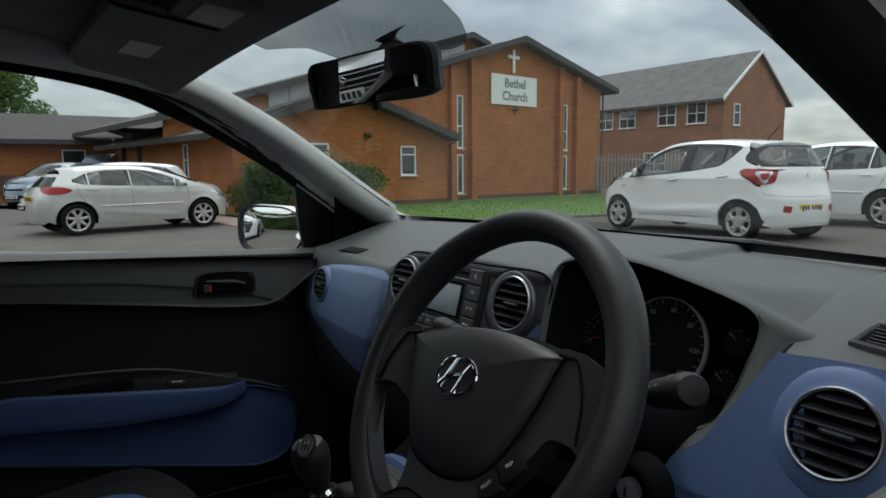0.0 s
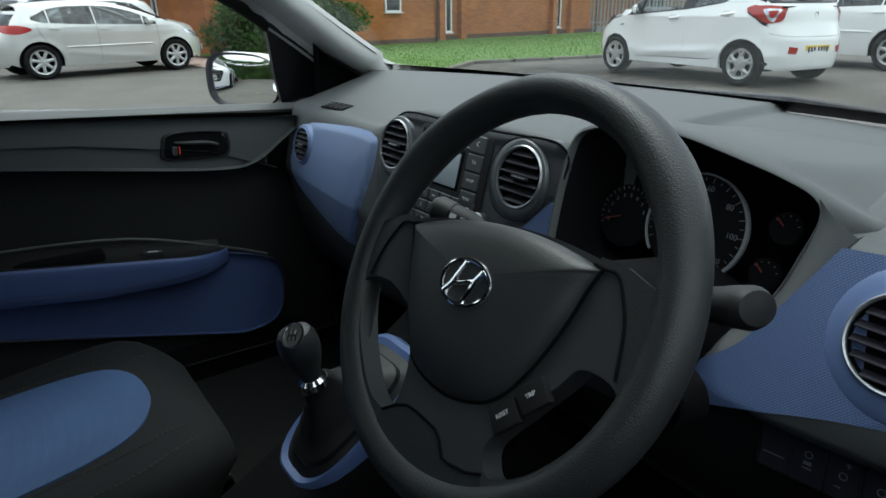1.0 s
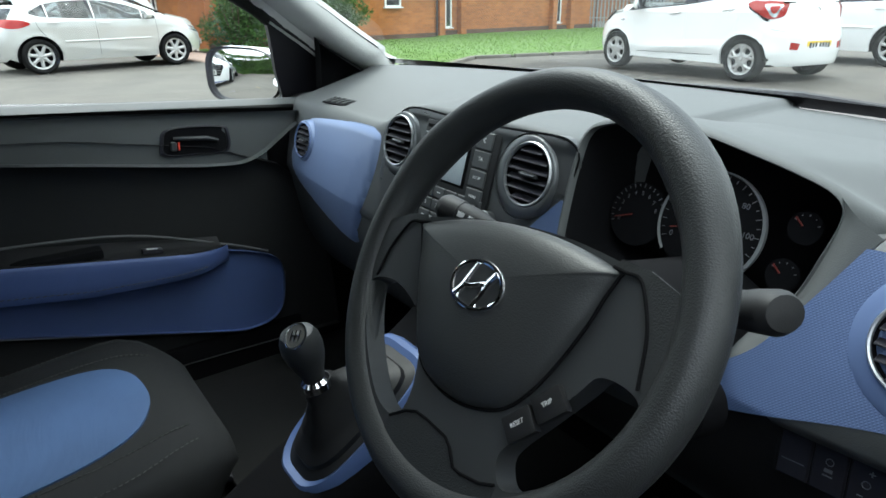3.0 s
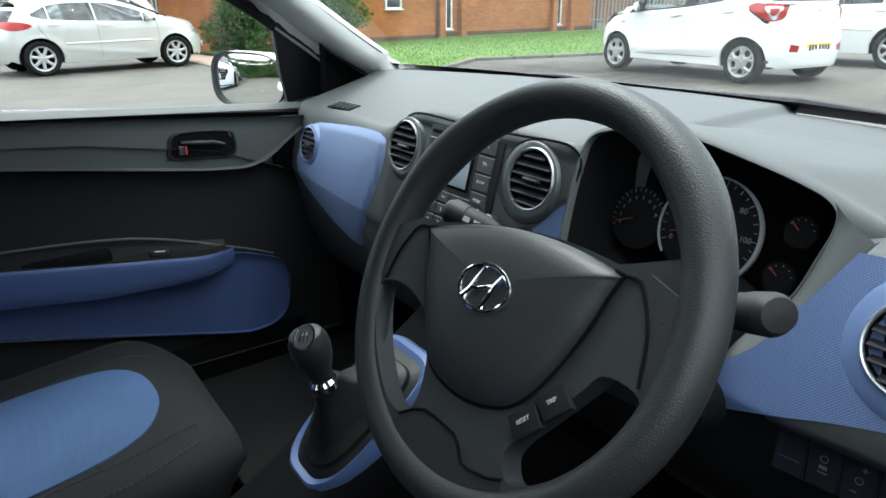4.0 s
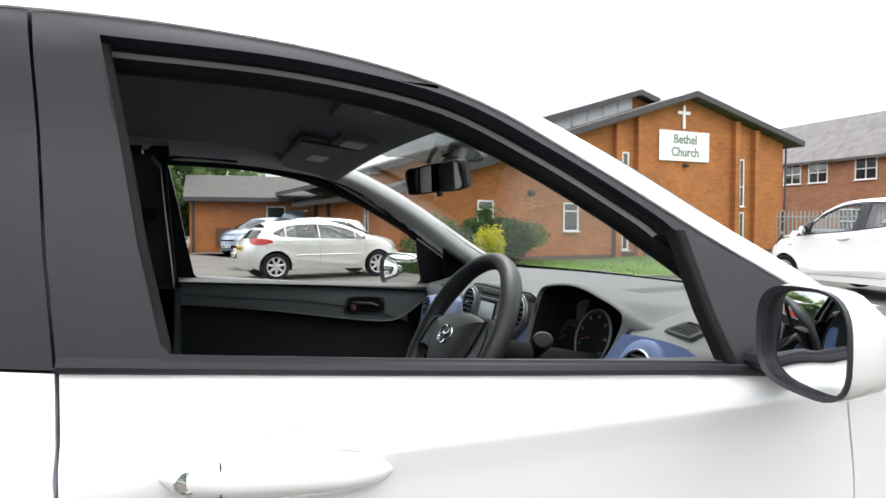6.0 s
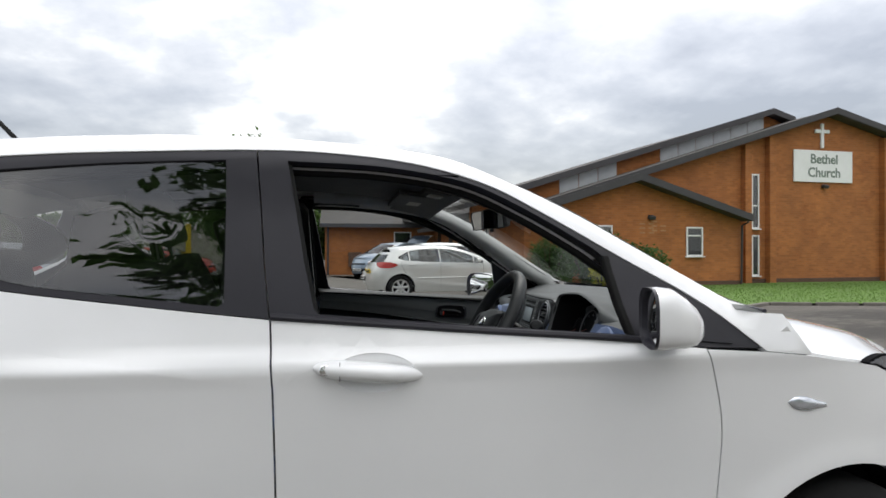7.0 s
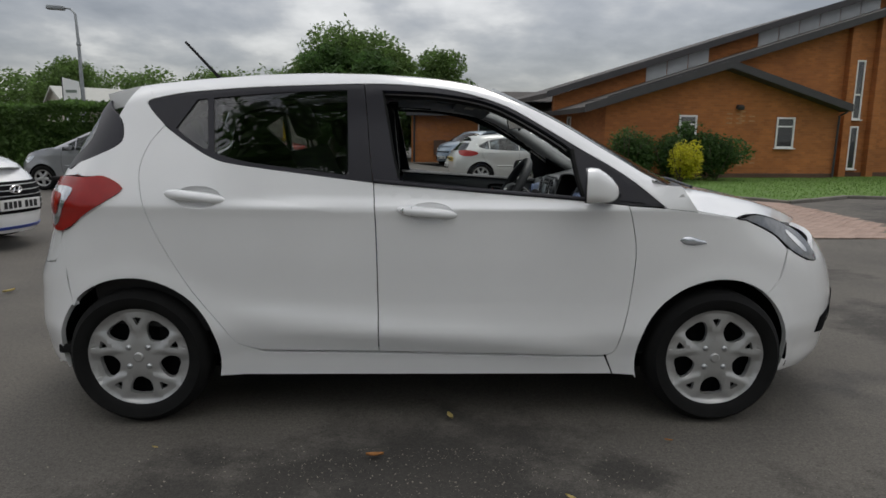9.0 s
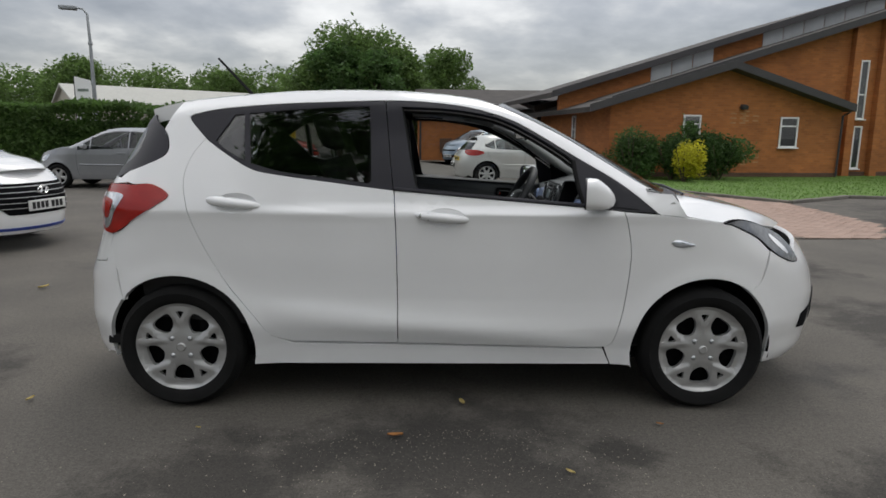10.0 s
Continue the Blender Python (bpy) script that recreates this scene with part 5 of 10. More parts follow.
def gauge(cx, cy, r, a0, a1, marks, needle, numbers=(), ring_w=0.0, lift=0.0):
    g = new("gauge")
    g.parent = dash
    g["label"] = "dial with white marks and a red needle"
    at = GAUGE @ pose(cx, cy, lift)
    bm = bmesh.new()
    lathe(bm, [(0.0005, 0.001), (r - 0.001, 0.001)], at, 36)
    part("gauge_face", bm, PITCH, g)
    if ring_w:
        bm = bmesh.new()
        rings = []
        for k in range(41):
            a = radians(-62 + 282 * k / 40)
            w = ring_w * (0.25 + 0.75 * max(0.0, math.cos(a - radians(-8))) ** 1.2)
            rings.append([at @ Vector((q * math.cos(a), q * math.sin(a), h)) for q, h in ((r - 0.0005, 0.001), (r, 0.004), (r + w, 0.0046), (r + w + 0.0006, 0.001))])
        loft(bm, rings, closed=False)
        part("gauge_ring", bm, DIALRING, g, "grey dial ring")
    for k in range(marks):
        a = radians(a0 + (a1 - a0) * k / (marks - 1))
        bm = bmesh.new()
        long = 0.006 if k % 2 == 0 else 0.0035
        box(bm, (long * min(1, r / 0.05), 0.0008, 0.0006), at @ pose((r - 0.005) * math.cos(a), (r - 0.005) * math.sin(a), 0.0016, 0, 0, math.degrees(a)))
        part("gauge_mark", bm, DIALPRINT, g)
    a = radians(needle)
    bm = bmesh.new()
    box(bm, (r * 0.62, 0.0014, 0.0012), at @ pose(r * 0.44 * math.cos(a), r * 0.44 * math.sin(a), 0.004, 0, 0, needle))
    part("needle", bm, NEEDLE, g, "dull red needle")
    for k, text in enumerate(numbers):
        a = radians(a0 + (a1 - a0) * k / (len(numbers) - 1))
        lettering("gauge_number", text, 0.0092 * (1.0 if r > 0.045 else 0.75), at @ pose((r - 0.0145) * math.cos(a), (r - 0.0145) * math.sin(a), 0.0018), DIALPRINT, g, 0.0002)


DIALRING = surface("grey_dial_ring", (0.21, 0.215, 0.22), 0.45, metal=0.3, spread=0.06)
NEEDLE = surface("dull_red_needle", (0.13, 0.015, 0.009), 0.6)
gauge(-0.094, -0.010, 0.040, 205, 20, 17, 200, ("0", "1", "2", "3", "4", "5", "6", "7", "8"))
gauge(0.0, 0.0, 0.060, 205, -40, 25, 196, ("0", "20", "40", "60", "80", "100", "120"), 0.0042, 0.002)
gauge(0.096, 0.024, 0.018, 150, 20, 5, 140)
gauge(0.090, -0.027, 0.018, 150, 20, 5, 140)

# vent on the dash top by the driver's pillar
tv = frame_of((0.7225, -0.5775, .9605), (0.0, -1, 0.0), (-0.26, 0.0, 1))
diamond = two(ring_closed([(-0.0335, -0.0120), (-0.0300, 0.0195), (-0.0215, 0.0250), (0.0200, 0.0190), (0.0275, 0.0125), (0.0330, -0.0195), (0.0270, -0.0255), (-0.0270, -0.0185)], 4))
bm = bmesh.new()
loft(bm, [[tv @ Vector((x * k, y * k, h)) for x, y in diamond] for k, h in ((1.24, -0.012), (1.18, 0.003), (1.06, 0.0055), (1.0, 0.003), (0.98, -0.004))], True, (False, False))
sv = part("demister_vent", bm, DASH, dash, "charcoal slanted demister vent")
bm = bmesh.new()
bm.faces.new([bm.verts.new(tv @ Vector((x * 0.99, y * 0.99, 0.0005))) for x, y in diamond])
part("vent_bore", bm, PITCH, sv)
for k in range(5):
    v = -0.0150 + 0.0075 * k
    bm = bmesh.new()
    box(bm, (0.056, 0.0020, 0.005), tv @ pose(-0.12 * v, v, 0.0012, 35, 0, -7), 0.0008, 1)
    part("vent_slat", bm, SPOKE, sv)
lv = frame_of((0.680, 0.520, pad_z(0.680, 0.52) + 0.001), (0.16, -1, 0), (-0.25, 0, 1))
bm = bmesh.new()
plate(bm, [[(-0.042, -0.015), (0.038, -0.018), (0.044, 0.012), (-0.036, 0.016)]], 0.0022, lv)
pv = part("demister_vent", bm, PITCH, dash, "black demister vent")
for k in range(4):
    bm = bmesh.new()
    box(bm, (0.0022, 0.026, 0.004), lv @ pose(-0.026 + 0.018 * k, -0.001, 0.0026, 0, 0, -28), 0.0008, 1)
    part("vent_slat", bm, DASH, pv)

# switches beside the column
sw = frame_of((0.604, -0.539, .757), (0, -1, 0.10), (-1, 0, 0.2))
bm = bmesh.new()
box(bm, (0.128, 0.050, 0.02), sw @ pose(0, 0, -0.008), 0.006)
bank = part("switch_bank", bm, DARKPLASTIC, dash, "black bank of four switches")
for k in range(4):
    u = -0.045 + 0.030 * k
    bm = bmesh.new()
    box(bm, (0.0288, 0.044, 0.006), sw @ pose(u, 0, 0.0012), 0.0016, 1)
    b = part("switch", bm, TRIM, bank)
    bm = bmesh.new()
    if k == 0:
        box(bm, (0.020, 0.0009, 0.0006), sw @ pose(u, -0.006, 0.0042))
    elif k == 1:
        lathe(bm, [(0.0026, 0), (0.0034, 0.0006), (0.0038, 0)], sw @ pose(u, 0.007, 0.0040), 10)
        box(bm, (0.0070, 0.0034, 0.0006), sw @ pose(u, -0.001, 0.0042))
        box(bm, (0.0085, 0.0012, 0.0006), sw @ pose(u, -0.006, 0.0042))
    else:
        lathe(bm, [(0.0026, 0), (0.0034, 0.0006), (0.0038, 0)], sw @ pose(u, 0.001, 0.0040), 12)
        box(bm, (0.0050, 0.0011, 0.0006), sw @ pose(u + 0.003, 0.012, 0.0042))
        box(bm, (0.0011, 0.0050, 0.0006), sw @ pose(u + 0.003, 0.012, 0.0046))
        box(bm, (0.0050, 0.0011, 0.0006), sw @ pose(u - 0.003, -0.010, 0.0042))
    part("switch_symbol", bm, DIALRING, b)
bm = bmesh.new()
rows = [[(x + 0.25 * max(0, 0.6 - z), y, z + 0.04 * max(0.0, -y - 0.45)) for y in np.linspace(-0.69, -0.12, 12)] for x, z in ((0.606, .80), (0.612, .74), (0.63, .66), (0.68, .58), (0.76, .48))]
loft(bm, rows, closed=False)
part("knee_panel", bm, DARKPLASTIC, dash, "black knee panel under the wheel")

# column, ignition, stalks
column = new("steering_column")
column.parent = car
column["label"] = "black steering column shroud"
bm = bmesh.new()
loft(bm, [[(x + 0.0, -0.346 + w * math.cos(t), z + h * math.sin(t)) for t in np.linspace(0, 2 * math.pi, 20, endpoint=False)] for x, z, w, h in ((0.44, .885, 0.045, 0.040), (0.47, .875, 0.060, 0.050), (0.55, .845, 0.072, 0.06), (0.68, .80, 0.085, 0.08))])
part("column_shroud", bm, PITCH, column)
ig = frame_of((0.492, -0.432, .815), (0, -1, 0), (-1, -0.25, 0.1))
bm = bmesh.new()
lathe(bm, [(0.034, -0.03), (0.030, 0.0), (0.027, 0.003), (0.024, 0.0), (0.020, -0.006), (0.0005, -0.006)], ig, 30)
part("ignition_barrel", bm, PITCH, column, "black ignition barrel")
bm = bmesh.new()
lathe(bm, [(0.013, -0.006), (0.0125, 0.003), (0.010, 0.004), (0.0005, 0.004)], ig, 20)
part("ignition_lock", bm, HUBCAP, column, "silver ignition lock")
bm = bmesh.new()
box(bm, (0.0022, 0.010, 0.001), ig @ pose(0, 0, 0.0045))
part("key_slot", bm, INK, column)
for a, b, tip in (((0.515, -0.395, .896), (0.458, -0.524, .953), 0.92), ((0.505, -0.262, .900), (0.460, -0.138, .932), 0.85)):
    A, B = Vector(a), Vector(b)
    bm = bmesh.new()
    pts = [A.lerp(B, k) for k in (0, 0.3, 0.5, 0.62, 0.8, 0.94, 0.985, 1.0)]
    tube(bm, pts, [0.007, 0.008, 0.011 * tip + 0.001, 0.0175 * tip, 0.0185 * tip, 0.0195 * tip, 0.015 * tip, 0.004], 18, flat=0.85)
    stalk = part("stalk", bm, DARKPLASTIC, column, "black control stalk")
    d = (B - A).normalized()
    bm = bmesh.new()
    tube(bm, [A.lerp(B, 0.80), A.lerp(B, 0.945), A.lerp(B, 0.99), A.lerp(B, 1.003)], [0.0197 * tip, 0.0205 * tip, 0.016 * tip, 0.003], 18, flat=0.85)
    part("stalk_end", bm, DARKPLASTIC, stalk, "black stalk knob")
    for k in (0.60, 0.70):
        bm = bmesh.new()
        box(bm, (0.008, 0.006, 0.001), frame_of(A.lerp(B, k) + Vector((-0.0172, 0, 0.0085)) * tip, d, (-1, 0, 0.5)))
        part("stalk_symbol", bm, PRINT, stalk)

# ---- steering wheel ----
W = frame_of((0.366, -0.346, .932), (0, -1, 0), (-0.866, 0, 0.5)) @ pose(0, 0, 0, 0, 0, 6.5)
wheel = new("steering_wheel")
wheel.parent = car
wheel["label"] = "black grained three-spoke steering wheel"
R = 0.1695
bm = bmesh.new()
rings = []
for k in range(96):
    a = 2 * math.pi * k / 96
    deg = math.degrees(a)
    fat = 1 + 0.13 * math.exp(-((deg - 40) / 16) ** 2) + 0.13 * math.exp(-((deg - 140) / 16) ** 2)
    rings.append([W @ Vector(((R + 0.0165 * fat * math.cos(t)) * math.cos(a), (R + 0.0165 * fat * math.cos(t)) * math.sin(a), 0.0180 * fat * math.sin(t))) for t in np.linspace(0, 2 * math.pi, 20, endpoint=False)])
rings.append(rings[0])
loft(bm, rings, True, (False, False))
bmesh.ops.remove_doubles(bm, verts=bm.verts[:], dist=1e-5)
part("rim", bm, WHEELSKIN, wheel, "grained black rim")


def arc(r, a0, a1, n=14):
    return [(r * math.cos(radians(a0 + (a1 - a0) * i / (n - 1))), r * math.sin(radians(a0 + (a1 - a0) * i / (n - 1)))) for i in range(n)]


upper = arc(0.157, 11, 169, 26) + two(crv([(-0.150, .027), (-0.128, .037), (-0.105, .041), (-0.055, .050), (0, .054), (0.055, .050), (0.105, .041), (0.128, .037), (0.150, .027)], 4))
lower = two(ring_closed([(0.062, -.123), (0.061, -.108), (0.084, -.077), (0.104, -.051), (0.117, -.035), (0.143, -.037), (0.149, -.050), (0.130, -.088), (0.100, -.118), (0.074, -.132)], 4))
lower_l = two(ring_closed([(-0.150, -.029), (-0.116, -.024), (-0.078, -.045), (-0.055, -.086), (-0.050, -.114), (-0.060, -.130), (-0.090, -.122), (-0.125, -.088), (-0.148, -.050)], 4))


def spoke_z(x, y):
    return 0.010 - 0.030 * math.exp(-((x * x + y * y) / 0.075 ** 2))


def spoke_sheet(name, loops, lift, depth, material, label):
    """A moulding laid on the dished middle of the wheel."""
    flat = [p for lp in loops for p in lp]
    tmp = bmesh.new()
    vs = [tmp.verts.new((*p, 0)) for p in flat]
    for t in tessellate_polygon([[Vector((*p, 0)) for p in lp] for lp in loops]):
        try:
            tmp.faces.new([vs[q] for q in t])
        except ValueError:
            pass
    for axis in (0, 1):
        for k in range(-14, 15):
            co, no = Vector((0, 0, 0)), Vector((0, 0, 0))
            co[axis], no[axis] = k * 0.012, 1
            bmesh.ops.bisect_plane(tmp, geom=tmp.verts[:] + tmp.edges[:] + tmp.faces[:], plane_co=co, plane_no=no, dist=1e-6)
    for v in tmp.verts:
        v.co.z = spoke_z(v.co.x, v.co.y) + lift
    rim_edges = [e for e in tmp.edges if len(e.link_faces) == 1]
    ext = bmesh.ops.extrude_edge_only(tmp, edges=rim_edges)
    for v in [g for g in ext["geom"] if isinstance(g, bmesh.types.BMVert)]:
        v.co.z -= depth
    bmesh.ops.transform(tmp, matrix=W, verts=tmp.verts[:])
    return part(name, tmp, material, wheel, label, crease=40)


spoke_sheet("spokes", [arc(0.164, 0, 356, 60), upper, lower, lower_l], 0.0, 0.022, SPOKE, "satin black spokes")
# the rim swells into the spokes; the joints show as dark grooves
joint_r = two(crv([(0.100, .037), (0.111, .035), (0.123, .033), (0.133, .018), (0.141, -.002), (0.146, -.034)], 4))
joint_low = [(-0.062, -.131), (-0.046, -.121), (-0.034, -.117), (-0.020, -.118), (0.006, -.122), (0.014, -.127), (0.024, -.138), (0.032, -.139), (0.052, -.137), (0.066, -.132)]
spoke_sheet("rim_swell", [joint_r + [(0.155, -.036), (0.164, -.010), (0.160, .024), (0.152, .030), (0.128, .040), (0.105, .043)]], 0.0009, 0.004, WHEELSKIN, "grained swell of the rim")
joint_l = [(-x, max(y, -0.0235)) for x, y in joint_r]
spoke_sheet("rim_swell", [joint_l + [(-x, y) for x, y in [(0.155, -.0235), (0.164, -.010), (0.160, .024), (0.152, .030), (0.128, .040), (0.105, .043)]]], 0.0009, 0.004, WHEELSKIN, "grained swell of the rim")
spoke_sheet("rim_swell", [joint_low + arc(0.163, -66, -114, 12)], 0.0009, 0.004, WHEELSKIN, "grained swell of the rim")
pad_c = [(-0.104, .036), (-0.052, .0475), (0, .0515), (0.052, .0475), (0.104, .036), (0.106, .030), (0.100, .016), (0.090, -.012), (0.068, -.058), (0.050, -.080), (0.028, -.090), (0, -.094), (-0.028, -.090), (-0.050, -.080), (-0.068, -.058), (-0.090, -.012), (-0.100, .016), (-0.106, .030)]
pc = ring_closed(pad_c, 5)
for line in (joint_r, joint_l, joint_low, [(p[0] * 1.008, p[1] * 1.008) for p in pc if p[1] < 0.034]):
    bm = bmesh.new()
    lines = [W @ Vector((x, y, spoke_z(x, y) + 0.0012)) for x, y in line]
    tube(bm, lines, 0.0013, 6)
    part("joint", bm, PITCH, wheel, "dark joint line")
bm = bmesh.new()
loft(bm, [[W @ Vector((x * k, y * k, h)) for x, y in pc] for k, h in ((1.0, -0.018), (1.0, 0.003), (0.985, 0.008), (0.94, 0.0125), (0.85, 0.0170), (0.65, 0.0215), (0.40, 0.0240), (0.2, 0.0250), (0.02, 0.0253))], True, (False, True))
part("airbag_pad", bm, PADSKIN, wheel, "grained black centre pad", crease=85)
LOGO = W @ pose(0, -0.004, 0.0252, 0, 0, -2)
bm = bmesh.new()
rings = [[LOGO @ Vector(((0.0275 + 0.0021 * math.cos(t)) * math.cos(a), (0.0185 + 0.0021 * math.cos(t)) * math.sin(a), 0.0022 * math.sin(t) - 0.9 * (0.0275 * math.cos(a)) ** 2)) for t in np.linspace(0, 2 * math.pi, 8, endpoint=False)] for a in np.linspace(0, 2 * math.pi, 48)]
loft(bm, rings, True, (False, False))
for line, rad in (([(-0.0185, -0.012), (-0.0125, -0.004), (-0.0095, 0.004), (-0.0040, 0.0165)], [0.0034, 0.0030, 0.0028, 0.0024]), ([(0.0185, 0.012), (0.0125, 0.004), (0.0095, -0.004), (0.0040, -0.0165)], [0.0034, 0.0030, 0.0028, 0.0024]),
                  ([(-0.0110, -0.002), (-0.004, -0.0016), (0.004, 0.0016), (0.0110, 0.002)], [0.0030, 0.0024, 0.0024, 0.0030])):
    tube(bm, [LOGO @ Vector((x, y, 0.0002)) for x, y in line], rad, 8)
part("badge", bm, CHROME, wheel, "oval chrome badge")
bm = bmesh.new()
for k in range(2):
    box(bm, (0.013 - 0.004 * k, 0.0022 + 0.004 * k, 0.0006), W @ pose(0.0, -0.058 + 0.013 * k, 0.0205 + 0.0014 * k, -14, 0, 0))
part("pad_mark", bm, DARKPLASTIC, wheel, "dark moulded mark on the pad")
for cx, cy, text in ((0.068, -.0850, "RESET"), (0.0865, -.0635, "TRIP")):
    at = W @ pose(cx, cy, 0.008, 0, 0, 44) @ pose(0, -0.002, 0)
    bm = bmesh.new()
    box(bm, (0.026, 0.020, 0.008), at, 0.002)
    b = part("wheel_button", bm, DARKPLASTIC, wheel, "black wheel button")
    lettering("button_word", text, 0.0046, at @ pose(0, 0.001, 0.0044), PRINT, b, 0.0002)

# ---- gear lever and console ----
console = new("centre_console")
console.parent = car
console["label"] = "centre console with a blue gear surround"
bm = bmesh.new()
loft(bm, [[(x, 0.015 + w * math.copysign(abs(math.cos(t)) ** 0.5, math.cos(t)), z + (h * math.copysign(abs(math.sin(t)) ** 0.5, math.sin(t)))) for t in np.linspace(0, 2 * math.pi, 24, endpoint=False)]
          for x, w, z, h in ((-0.55, 0.08, .36, 0.08), (-0.1, 0.08, .36, 0.08), (0.20, 0.09, .38, 0.09), (0.31, 0.092, .44, 0.09), (0.42, 0.095, .49, 0.11), (0.56, 0.10, .55, 0.14), (0.68, 0.11, .62, 0.16))])
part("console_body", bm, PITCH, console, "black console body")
G = frame_of((0.405, 0.012, .590), (0.80, 0, 0.58), (-0.58, 0, 0.80))
gr = ring_closed([(-0.115, -0.040), (-0.122, 0), (-0.115, 0.040), (-0.07, 0.068), (0.05, 0.075), (0.12, 0.06), (0.13, 0), (0.12, -0.06), (0.05, -0.075), (-0.07, -0.068)], 4)
bm = bmesh.new()
loft(bm, [[G @ Vector((x * k, y * k, h)) for x, y in gr] for k, h in ((1.06, -0.06), (1.05, -0.012), (1.0, 0.004), (0.93, 0.010), (0.84, 0.006), (0.80, -0.006))], True, (False, False))
part("gear_surround", bm, BLUEGEAR, console, "blue gear-lever surround")
L1 = Vector((0.352, -0.002, .668))
bm = bmesh.new()
rings = []
for k in range(13):
    u = k / 12
    c = (G @ Vector((0, 0, -0.004))).lerp(L1, u)
    sc = 0.80 * (1 - u) ** 1.5 + 0.17
    wob = 1 + 0.05 * math.sin(k * 2.4)
    rings.append([c + ((G @ Vector((x * sc * wob, y * sc * wob, 0))) - (G @ Vector((0, 0, 0)))) for x, y in gr])
loft(bm, rings)
part("gaiter", bm, DARKPLASTIC, console, "black gaiter")
lever = new("gear_lever")
lever.parent = car
lever["label"] = "black gear knob with a chrome collar"
ax = frame_of(L1, (0, -1, 0), (-0.25, 0.02, 1))
bm = bmesh.new()
lathe(bm, [(0.014, -0.006), (0.0195, -0.002), (0.0195, 0.008), (0.015, 0.013)], ax, 24)
part("collar", bm, CHROME, lever, "chrome collar")
bm = bmesh.new()
lathe(bm, [(0.014, 0.010), (0.0155, 0.020), (0.0205, 0.034), (0.0255, 0.050), (0.0275, 0.064), (0.0265, 0.077), (0.0215, 0.088), (0.011, 0.0945), (0.0005, 0.096)], ax, 28)
part("knob", bm, WHEELSKIN, lever, "black grained knob")
en = Vector((-0.40, -0.42, 0.81)).normalized()
em = frame_of(ax @ Vector((0, 0, 0.066)) + en * 0.0285, (0.7, -0.7, 0.0), en)
el = circle(0.0125, 24, ry=0.0175)
bm = bmesh.new()
plate(bm, [el], 0.003, em @ pose(0, 0, -0.002))
part("emblem", bm, INK, lever, "black shift-pattern emblem")
bm = bmesh.new()
rings = [[em @ Vector(((0.0125 + 0.0014 * math.cos(t)) * math.cos(a), (0.0175 + 0.0014 * math.cos(t)) * math.sin(a), 0.001 + 0.0014 * math.sin(t))) for t in np.linspace(0, 2 * math.pi, 6, endpoint=False)] for a in np.linspace(0, 2 * math.pi, 32)]
loft(bm, rings, True, (False, False))
for x in (-0.005, 0, 0.005):
    box(bm, (0.0014, 0.016, 0.001), em @ pose(x, 0, 0.0015))
box(bm, (0.0114, 0.0014, 0.001), em @ pose(0, 0, 0.0015))
part("emblem_ring", bm, CHROME, lever, "chrome emblem ring")
hb = new("handbrake")
hb.parent = car
hb["label"] = "black handbrake lever"
bm = bmesh.new()
tube(bm, [(-0.18, -0.02, .46), (-0.05, -0.02, .51), (0.06, -0.02, .56), (0.085, -0.02, .571)], [0.012, 0.014, 0.017, 0.012], 14)
part("grip", bm, TRIM, hb)
bm = bmesh.new()
tube(bm, [(0.084, -0.02, .571), (0.094, -0.02, .576)], 0.007, 12)
part("button", bm, CHROME, hb, "chrome button")

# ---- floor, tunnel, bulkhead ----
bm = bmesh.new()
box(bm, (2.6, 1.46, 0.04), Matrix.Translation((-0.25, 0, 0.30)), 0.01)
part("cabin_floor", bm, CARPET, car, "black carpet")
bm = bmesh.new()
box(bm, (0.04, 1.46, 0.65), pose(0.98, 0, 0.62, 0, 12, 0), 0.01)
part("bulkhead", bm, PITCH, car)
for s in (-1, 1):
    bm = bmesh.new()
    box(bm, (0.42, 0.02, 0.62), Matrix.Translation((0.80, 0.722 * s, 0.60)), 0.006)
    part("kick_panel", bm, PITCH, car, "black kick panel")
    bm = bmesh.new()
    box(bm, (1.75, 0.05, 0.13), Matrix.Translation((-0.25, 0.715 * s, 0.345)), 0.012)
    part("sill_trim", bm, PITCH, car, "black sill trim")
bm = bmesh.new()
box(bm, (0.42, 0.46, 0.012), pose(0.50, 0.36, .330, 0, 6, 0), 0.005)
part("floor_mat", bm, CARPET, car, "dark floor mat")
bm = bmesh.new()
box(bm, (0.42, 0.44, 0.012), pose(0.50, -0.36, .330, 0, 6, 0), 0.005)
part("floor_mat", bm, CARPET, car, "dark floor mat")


# ---- seats ----
def cushion_top(x, v):
    """Height of the seat cushion; v is the distance from its middle."""
    e = max(0.0, (x - 0.16) / 0.13)
    return 0.505 + 0.10 * (x - 0.05) + 0.020 * min(1, abs(v) / 0.24) ** 3 - 0.055 * e ** 2.6


